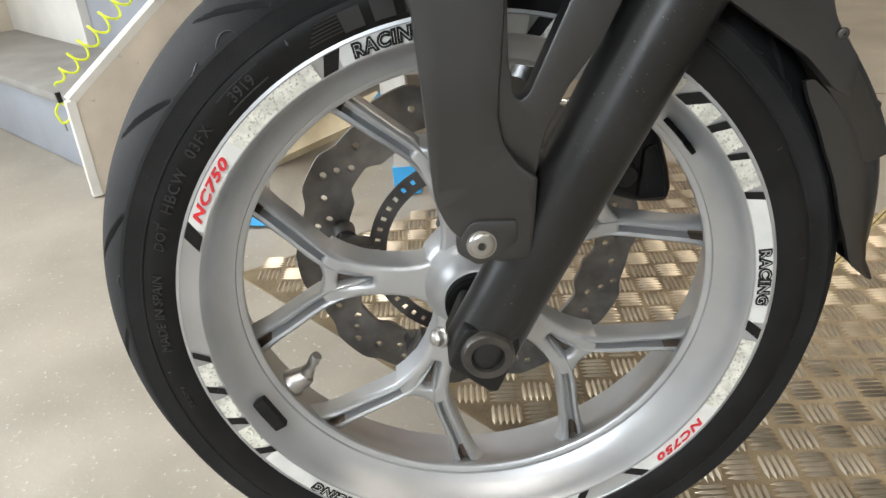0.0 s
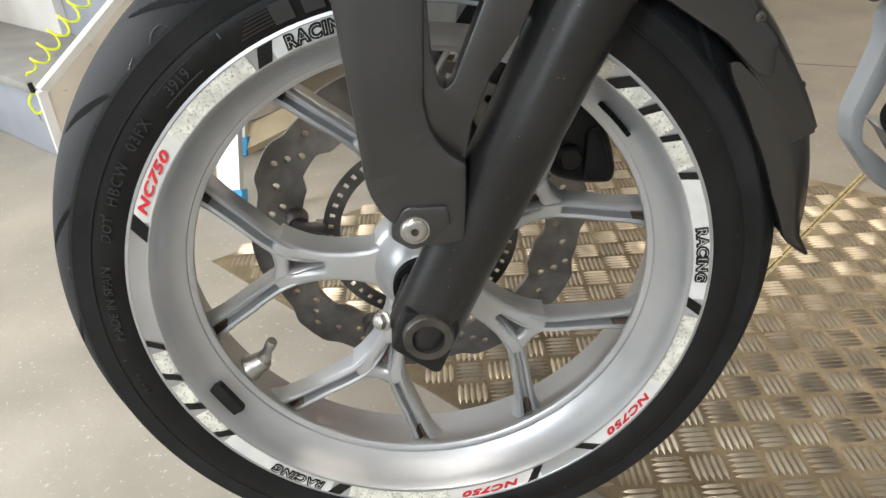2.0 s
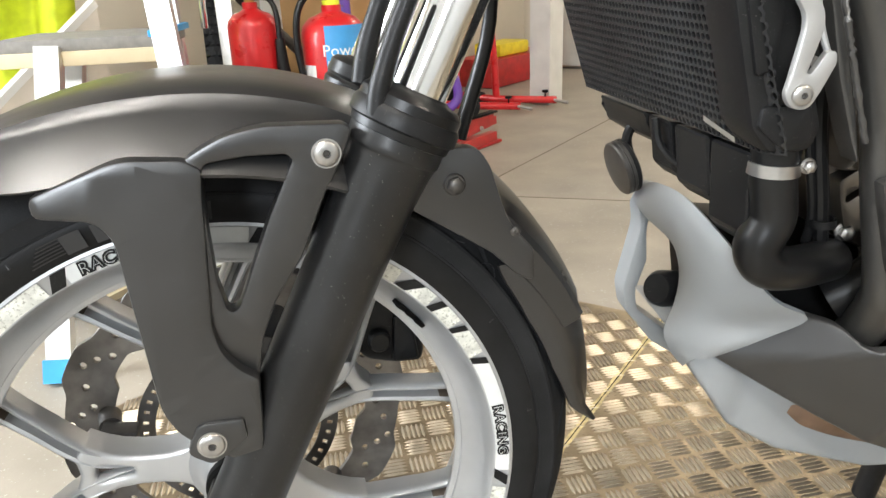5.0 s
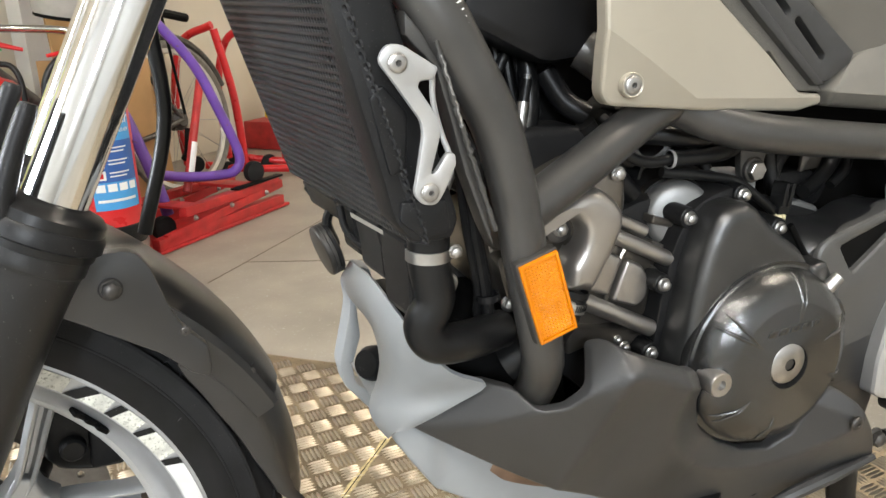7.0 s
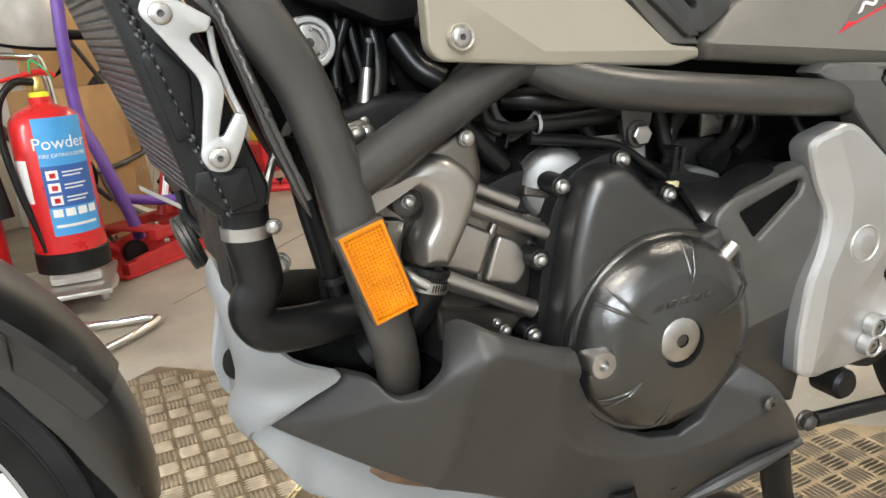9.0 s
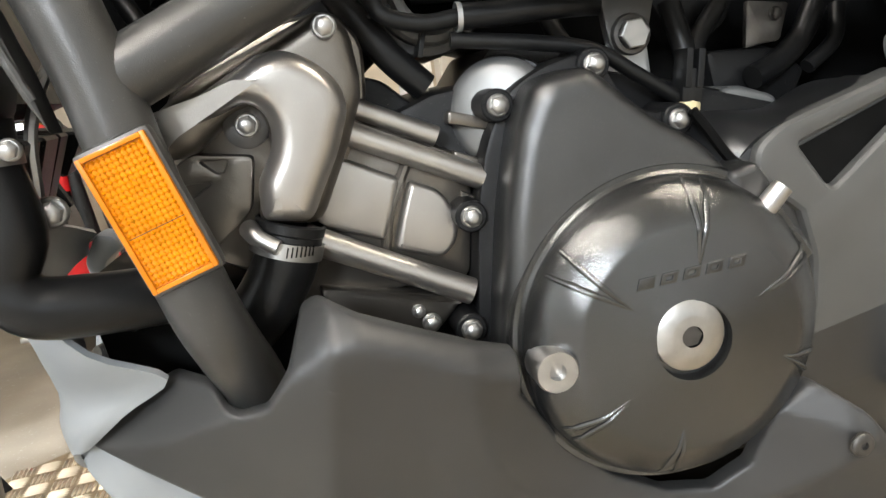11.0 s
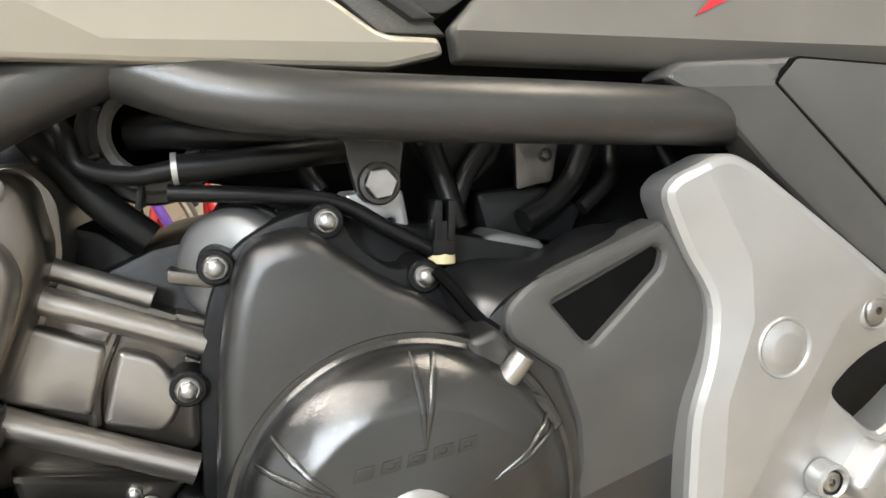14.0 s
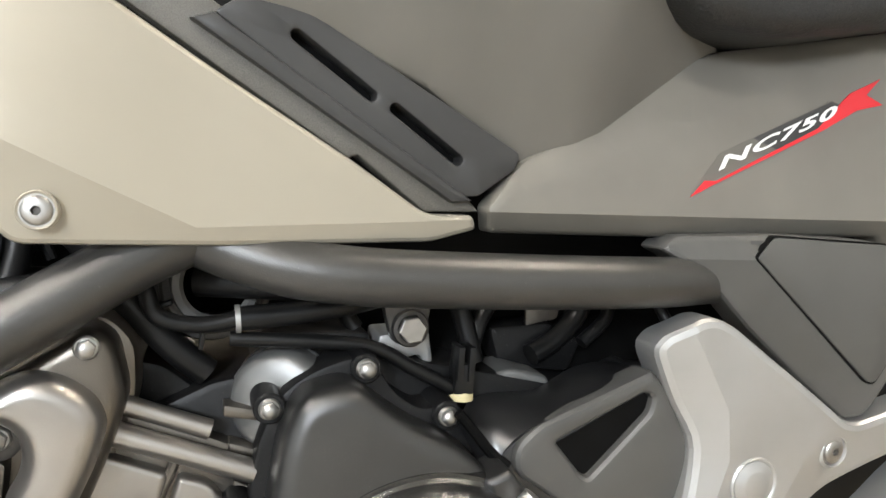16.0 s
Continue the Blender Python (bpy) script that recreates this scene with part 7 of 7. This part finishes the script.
def on_cylinder(ob, text, r, deg, z, h, mat, name="writing"):
    bm = words(text, h, 0.0002)
    a0 = radians(deg)
    lay(bm, lambda p: Vector(((r + 0.0012 + p.z) * math.cos(a0 + p.x / r), (r + 0.0012 + p.z) * math.sin(a0 + p.x / r), z + p.y)))
    part(name, bm, mat, ob)


def wrap(r, a0, a1, z0, z1, up=0.0006):
    bm = bmesh.new()
    lo, hi = [], []
    n = 14
    for k in range(n + 1):
        a = radians(a0 + (a1 - a0) * k / n)
        lo.append(bm.verts.new(((r + up) * math.cos(a), (r + up) * math.sin(a), z0)))
        hi.append(bm.verts.new(((r + up) * math.cos(a), (r + up) * math.sin(a), z1)))
    for k in range(n):
        bm.faces.new((lo[k], lo[k + 1], hi[k + 1], hi[k]))
    return bm


pw = extinguisher("powder_extinguisher", "red powder fire extinguisher with a blue instruction label", (0.112, 1.68), 0.096, 0.130, 0.592, True, -1)
part("label", wrap(0.096, -118, -35, 0.235, 0.560), M_LABELBLUE, pw, "blue printed label")
part("label_field", wrap(0.096, -118, -35, 0.315, 0.430, 0.0010), M_LABELNAVY, pw)
on_cylinder(pw, "Powder", 0.096, -80, 0.490, 0.034, M_LABELWHITE)
on_cylinder(pw, "FIRE EXTINGUISHER", 0.096, -78, 0.457, 0.0105, M_LABELWHITE)
for j, z in enumerate((0.405, 0.370, 0.335)):
    part("pictogram", wrap(0.096, -112, -94, z - 0.013, z + 0.013, 0.0014), M_LABELWHITE, pw)
    part("pictogram_mark", wrap(0.096, -107, -98, z - 0.008, z + 0.006, 0.0018), M_RED, pw)
    for q in range(2):
        part("print_line", wrap(0.096, -88, -52 - 6 * q, z + 0.004 - q * 0.010, z + 0.008 - q * 0.010, 0.0014), M_LABELWHITE, pw)
for j in range(4):
    part("pictogram", wrap(0.096, -113 + 19 * j, -98 + 19 * j, 0.288, 0.310, 0.0012), M_LABELWHITE, pw)
part("print_line", wrap(0.096, -112, -45, 0.258, 0.266, 0.0012), M_LABELWHITE, pw)
part("side_label", wrap(0.096, -172, -140, 0.33, 0.45), M_LABELWHITE, pw, "white inspection label")
part("hose", tube([(-0.01, -0.01, 0.655), (-0.06, -0.02, 0.655), (-0.105, -0.03, 0.60), (-0.115, -0.03, 0.50), (-0.100, -0.04, 0.36), (-0.078, -0.05, 0.25), (-0.068, -0.055, 0.19)], 0.0105, 12), M_RUBBER, pw, "black discharge hose")
co = extinguisher("carbon_dioxide_extinguisher", "red carbon dioxide fire extinguisher with a black horn", (-0.120, 1.67), 0.072, 0.08, 0.610, False, 1)
part("label", wrap(0.072, -100, -35, 0.28, 0.47), M_DARK, co, "black printed label")
part("label_field", wrap(0.072, -100, -35, 0.445, 0.475, 0.0010), M_RED, co)
on_cylinder(co, "CO2", 0.072, -80, 0.428, 0.020, M_LABELWHITE)
for q in range(3):
    part("print_line", wrap(0.072, -92, -50 - 5 * q, 0.385 - q * 0.018, 0.393 - q * 0.018, 0.0012), M_LABELWHITE, co)
part("pictogram", wrap(0.072, -96, -72, 0.29, 0.33, 0.0012), M_LABELWHITE, co)
part("hose", tube([(0.01, -0.01, 0.645), (0.055, -0.02, 0.64), (0.075, -0.03, 0.60), (0.078, -0.04, 0.52)], 0.008, 12), M_RUBBER, co)
part("horn", tube([(0.078, -0.04, 0.53), (0.080, -0.045, 0.46), (0.090, -0.05, 0.30)], [0.013, 0.017, 0.028], 18), M_BLACK, co, "black discharge horn")


def trolley():
    ob = thing("extinguisher_trolley", "chromed tubular trolley holding two fire extinguishers", "trolley")
    part("frame_tube", tube([(-0.262, 1.70, 0.565), (-0.257, 1.70, 0.68), (-0.240, 1.71, 0.722), (-0.195, 1.72, 0.737), (-0.05, 1.79, 0.735), (0.07, 1.83, 0.725), (0.115, 1.85, 0.69), (0.125, 1.86, 0.40), (0.125, 1.86, 0.05)], 0.011, 14), M_CHROME, ob)
    part("foot_tube", tube([(0.04, 1.46, 0.05), (0.06, 1.44, 0.015), (0.20, 1.41, 0.012), (0.30, 1.40, 0.012), (0.315, 1.36, 0.012), (0.24, 1.26, 0.012), (0.10, 1.12, 0.012)], 0.0115, 14), M_CHROME, ob)
    part("tray", block((-0.24, 1.52, 0.065), (0.21, 1.86, 0.080), 0.004), M_LADDER, ob)
    part("tray", block((0.04, 1.62, 0.08), (0.185, 1.75, 0.124), 0.02), material("grey_plastic_sheet", (0.42, 0.40, 0.37), 0.35, vary=0.2, scale=20), ob, "grey plastic wrapped support")
    part("back_plate", block((-0.235, 1.76, 0.08), (-0.185, 1.78, 0.70), 0.003), M_LADDER, ob)
    for x in (-0.20, 0.17):
        part("tray_leg", tube([(x, 1.70, 0.07), (x, 1.70, 0.0)], 0.012, 10), M_LADDER, ob)


trolley()


def knobbly_wheel():
    ob = thing("knobbly_bicycle_wheel", "black knobbly bicycle tyre beside the extinguishers", "wheel", at=(-0.31, 2.12, 0.343), rz=98)
    bm = lathe([(0.295, -0.022), (0.315, -0.026), (0.332, -0.018), (0.338, 0), (0.332, 0.018), (0.315, 0.026), (0.295, 0.022)], (0, 0, 0), (0, 1, 0), 72)
    part("tyre", bm, M_TYRE, ob)
    bm = bmesh.new()
    for k in range(60):
        a = 2 * math.pi * k / 60
        m = Euler((0, a, 0)).to_matrix()
        for y in (-0.018, 0.0, 0.018):
            vs = [bm.verts.new(m @ Vector((x, y + q, z))) for z, e in ((0.325, 1.0), (0.343, 0.8)) for x, q in ((-0.009 * e, -0.006), (0.009 * e, -0.006), (0.009 * e, 0.006), (-0.009 * e, 0.006))]
            bridge(bm, vs[:4], vs[4:])
            bm.faces.new(vs[4:])
    part("tread", bm, M_TYRE, ob)["kind"] = "stuff"


knobbly_wheel()
room_box("white_post", (-2.365, 2.07, 0), (-2.28, 2.27, 2.8), M_WHITEPAINT, "white painted timber post", category="post")
room_box("white_column", (-1.50, 3.12, 0), (-1.38, 3.26, 2.8), M_WHITEPAINT, "white boxed column", category="column")


def room_tube(pts, r, seg=12):
    return tube([ROOM @ Vector(p) for p in pts], r, seg)


def cardboard():
    bm = block((-0.006, -0.30, 0.0), (0.006, 0.22, 1.25), 0.002, m=ROOM @ Matrix.Translation((-1.90, 2.22, 0.0)) @ Euler((0, radians(-5), 0)).to_matrix().to_4x4())
    tagged(part("cardboard_sheet", bm, M_CARD), "large brown cardboard sheet leaning behind the bicycle", "cardboard")
    bm = block((-0.14, -0.14, 0.0), (0.14, 0.14, 0.62), 0.004, m=ROOM @ Matrix.Translation((-1.72, 1.90, 0)))
    tagged(part("cardboard_box", bm, M_CARD), "tall brown cardboard box behind the fire extinguishers", "box")


cardboard()


def bicycle():
    ob = thing("bicycle", "dusty dark bicycle leaning against the cardboard", "bicycle")
    c = Vector((0.36, 2.68, 0.355))
    lean = ROOM @ Euler((0, radians(-6), 0)).to_matrix().to_4x4()
    ax = (lean.to_3x3() @ Vector((1, 0, 0))).normalized()
    grey = material("dusty_tyre", (0.16, 0.145, 0.125), 0.8, vary=0.2, scale=40)
    w = part("rear_wheel", lathe([(0.295, -0.014), (0.308, -0.019), (0.322, -0.015), (0.329, 0), (0.322, 0.015), (0.308, 0.019), (0.295, 0.014)], c, ax, 64), grey, ob, "dusty bicycle wheel")
    part("rim", lathe([(0.278, -0.009), (0.294, -0.012), (0.296, 0), (0.294, 0.012), (0.278, 0.009), (0.274, 0)], c, ax, 64, closed=True), M_LADDER, w)
    up = Vector((0, 0, 1))
    side = ax.cross(up).normalized()
    up = side.cross(ax).normalized()
    for k in range(28):
        a = 2 * math.pi * k / 28
        part("spoke", tube([c + ax * 0.02 * (-1) ** k, c + (side * math.cos(a + 0.12 * (-1) ** k) + up * math.sin(a + 0.12 * (-1) ** k)) * 0.278], 0.0012, 5, 1), M_STEEL, w)
    part("cassette", lathe([(0, 0.035), (0.028, 0.035), (0.030, 0.03), (0.045, 0.02), (0.045, -0.02), (0, -0.03)], c, ax, 28), M_DARKSTEEL, w)

    def at(a, h, o=0.03):
        return c + side * a + up * h + ax * o
    s = -1 if side.dot(V) > 0 else 1
    for pts, r in (([at(0, 0), at(0.22 * s, -0.05), at(0.44 * s, -0.06)], 0.011), ([at(0, 0), at(0.16 * s, 0.22), at(0.30 * s, 0.44)], 0.009), ([at(0.30 * s, 0.46), at(0.44 * s, -0.06)], 0.015), ([at(0.44 * s, -0.06), at(0.95 * s, 0.40)], 0.019)):
        part("frame_tube", tube(pts, r, 12), M_DARKSTEEL, ob)
    part("mudguard", tube([c + (side * math.cos(q) + up * math.sin(q)) * 0.345 for q in [radians(20 + 12 * k) if s < 0 else radians(160 - 12 * k) for k in range(11)]], 0.016, 8), M_DARKSTEEL, ob)
    part("rack", tube([at(-0.12 * s, 0.41, 0.05), at(0.10 * s, 0.44, 0.05), at(0.32 * s, 0.45, 0.05)], 0.018, 10), M_DARK, ob, "black luggage rack")
    part("rack_stay", tube([at(0, 0.02, 0.05), at(0.02 * s, 0.42, 0.05)], 0.006, 8), M_DARK, ob)
    part("chainring", lathe([(0.03, 0.004), (0.085, 0.004), (0.085, -0.004), (0.03, -0.004)], at(0.44 * s, -0.06, 0.05), ax, 36, closed=True), M_DARK, ob)
    part("crank", tube([at(0.44 * s, -0.06, 0.07), at(0.34 * s, -0.17, 0.07)], 0.010, 8), M_DARKSTEEL, ob)
    part("derailleur", tube([at(0.0, -0.04, 0.05), at(0.03 * s, -0.13, 0.05), at(0.06 * s, -0.16, 0.05)], 0.014, 8), M_DARK, ob)
    part("kickstand_foot", tube([at(0.44 * s, -0.06, 0.0), at(0.40 * s, -0.345, 0.10)], 0.007, 8), M_DARKSTEEL, ob)


bicycle()


def helmet():
    ob = thing("open_face_helmet", "dusty white open-face helmet hung above the bicycle rack", "helmet", at=(0.03, 2.45, 0.875))
    prof = [(0.0, 0.115), (0.045, 0.108), (0.080, 0.088), (0.104, 0.055), (0.114, 0.015), (0.114, -0.03), (0.108, -0.075), (0.098, -0.105), (0.088, -0.105), (0.095, -0.06), (0.100, 0.0), (0.07, 0.08), (0, 0.10)]
    part("shell", lathe(prof, (0, 0, 0), (0.15, -0.1, 1), 40), material("dusty_white_shell", (0.46, 0.44, 0.40), 0.35, vary=0.1, scale=20), ob)
    part("rim", lathe([(0.098, -0.107), (0.103, -0.104), (0.103, -0.095), (0.098, -0.093)], (0, 0, 0), (0.15, -0.1, 1), 40, closed=True), M_DARK, ob, "black rubber rim")
    part("strap", tube([(0.09, 0, -0.09), (0.07, -0.02, -0.19), (0.02, -0.04, -0.22)], 0.006, 8), M_DARK, ob)


helmet()


def scissor_lift():
    ob = thing("scissor_lift", "worn red motorcycle scissor lift lowered on the floor", "lift")

    def bar(lo, hi, mat=M_REDDULL, name="rail", bev=0.003):
        part(name, block(lo, hi, bev, m=ROOM), mat, ob)
    bar((-1.44, 1.50, 0.0), (-1.13, 2.27, 0.012), name="base_plate")
    for u in (-1.42, -1.17):
        bar((u, 1.52, 0.012), (u + 0.035, 2.24, 0.050))
        bar((u, 1.66, 0.095), (u + 0.035, 2.22, 0.128))
    bar((-1.42, 1.66, 0.12), (-1.135, 1.74, 0.130), name="cross_plate")
    bar((-1.42, 2.02, 0.118), (-1.135, 2.10, 0.131), name="cross_plate")
    for u in (-1.385, -1.145):
        m = ROOM @ Matrix.Translation((u, 1.90, 0.070)) @ Euler((radians(5), 0, 0)).to_matrix().to_4x4()
        part("scissor_arm", block((-0.010, -0.34, -0.017), (0.010, 0.34, 0.017), 0.003, m=m), M_REDDULL, ob)
        for v in (1.70, 1.90, 2.12):
            bolt(ROOM @ Vector((u + 0.012, v, 0.085)), 0.010, ob, U, "hex")
    bar((-1.165, 1.94, 0.130), (-1.13, 2.24, 0.138), M_DARK, "rubber_pad")
    part("lever_arm", room_tube([(-1.26, 1.48, 0.16), (-1.30, 1.62, 0.06)], 0.022, 6), M_REDDULL, ob)
    bar((-1.30, 1.35, 0.02), (-1.22, 1.55, 0.06), name="pump")
    part("caster", lathe([(0, -0.012), (0.03, -0.012), (0.033, 0), (0.03, 0.012), (0, 0.012)], ROOM @ Vector((-1.12, 1.42, 0.034)), U, 24), M_LADDER, ob)
    part("handle", room_tube([(-1.34, 1.90, 0.12), (-1.38, 2.10, 0.55)], 0.016, 10), M_REDDULL, ob)
    part("handle_sticker", room_tube([(-1.343, 1.925, 0.17), (-1.355, 1.985, 0.30)], 0.0168, 10), M_LABELWHITE, ob)


scissor_lift()


def paddock_stand_purple():
    ob = thing("purple_paddock_stand", "scuffed purple tubular paddock stand with small wheels", "paddock stand", "paddock stands")
    part("tube", tube([(0.17, 2.22, 1.05), (0.150, 2.2, 0.82), (0.148, 2.2, 0.53), (0.19, 2.17, 0.40), (0.255, 2.13, 0.18), (0.275, 2.12, 0.08)], 0.021, 14), M_PURPLE, ob)
    part("tube", tube([(0.17, 2.30, 1.0), (0.25, 2.30, 0.84), (0.42, 2.32, 0.62), (0.50, 2.33, 0.44), (0.565, 2.33, 0.25), (0.545, 2.32, 0.185), (0.48, 2.30, 0.175), (0.36, 2.24, 0.19), (0.25, 2.15, 0.225)], 0.019, 14), M_PURPLE, ob)
    for x, y, z in ((0.255, 2.07, 0.045), (0.62, 2.36, 0.165)):
        part("wheel", lathe([(0, -0.018), (0.020, -0.018), (0.042, -0.014), (0.045, 0), (0.042, 0.014), (0.020, 0.018), (0, 0.018)], (x, y, z), (0.55, -0.83, 0), 28), M_TYRE, ob, "small black wheel")


paddock_stand_purple()


def paddock_stand_red(dx, dy, k):
    ob = thing("red_paddock_stand", "red tubular paddock stand standing on the floor", "paddock stand", "paddock stands")
    o = Vector((dx, dy, 0))
    for pts in ([(0.80, 3.2, 0.72), (0.855, 3.2, 0.45), (0.875, 3.2, 0.25), (0.885, 3.2, 0.06)], [(0.62, 3.45, 0.05), (0.60, 3.42, 0.40), (0.66, 3.40, 0.66), (0.80, 3.30, 0.74)], [(0.70, 3.25, 0.075), (0.885, 3.2, 0.050), (1.20, 3.17, 0.030)]):
        part("tube", tube([Vector(p) + o for p in pts], 0.019, 12), M_RED, ob)
    for p in ((0.80, 3.22, 0.045), (0.66, 3.47, 0.045)):
        part("wheel", lathe([(0, -0.018), (0.02, -0.018), (0.042, -0.014), (0.045, 0), (0.042, 0.014), (0.02, 0.018), (0, 0.018)], Vector(p) + o, (0.2, -1, 0), 24), M_TYRE, ob)
    part("knob", lathe([(0.004, 0), (0.004, 0.03), (0.018, 0.035), (0.016, 0.045), (0, 0.046)], Vector((1.14, 3.17, 0.04)) + o, (0, 0, 1), 16), M_DARK, ob)
    part("hook", tube([Vector((1.17, 3.17, 0.035)) + o, Vector((1.25, 3.12, 0.02)) + o], 0.009, 8), M_STEEL, ob)


paddock_stand_red(0, 0, 0)
paddock_stand_red(-0.22, -0.12, 1)
tagged(part("red_tool_box", block((-2.25, 3.45, 0.0), (-1.95, 4.2, 0.17), 0.01, m=ROOM), M_REDDULL), "low red metal tool box along the wall", "tool box")
tagged(part("yellow_tool_case", block((-2.2, 3.6, 0.17), (-2.0, 3.95, 0.25), 0.02, m=ROOM), material("yellow_plastic", (0.75, 0.60, 0.03), 0.45)), "yellow plastic case on the red tool box", "case")
d = tagged(part("door_1", block((-2.1, 4.44, 0.02), (-1.2, 4.49, 2.05), 0.006, m=ROOM), M_WHITEPAINT), "white painted panel door in the far wall", "door", kind="structure")
for u in (-2.15, -1.2):
    part("door_frame", block((u, 4.42, 0.0), (u + 0.05, 4.497, 2.1), 0.004, m=ROOM), M_WHITEPAINT, d)
# joints of the concrete floor
for p, q in (((0.361, 1.533), (0.492, 1.693)), ((0.492, 1.693), (1.6, 1.25)), ((0.492, 1.693), (1.8, 3.3))):
    a, b = Vector((*p, -0.002)), Vector((*q, -0.002))
    w = (b - a).cross(Vector((0, 0, 1))).normalized() * 0.0022
    bm = bmesh.new()
    top = [bm.verts.new(v) for v in (a - w, b - w, b + w, a + w)]
    low = [bm.verts.new(v.co - Vector((0, 0, 0.004))) for v in top]
    bm.faces.new(top)
    bridge(bm, top, low)
    tagged(part("floor_joint", bm, material("dark_joint", (0.16, 0.13, 0.10), 0.8)), "narrow dark joint in the concrete floor", "floor joint", kind="structure")
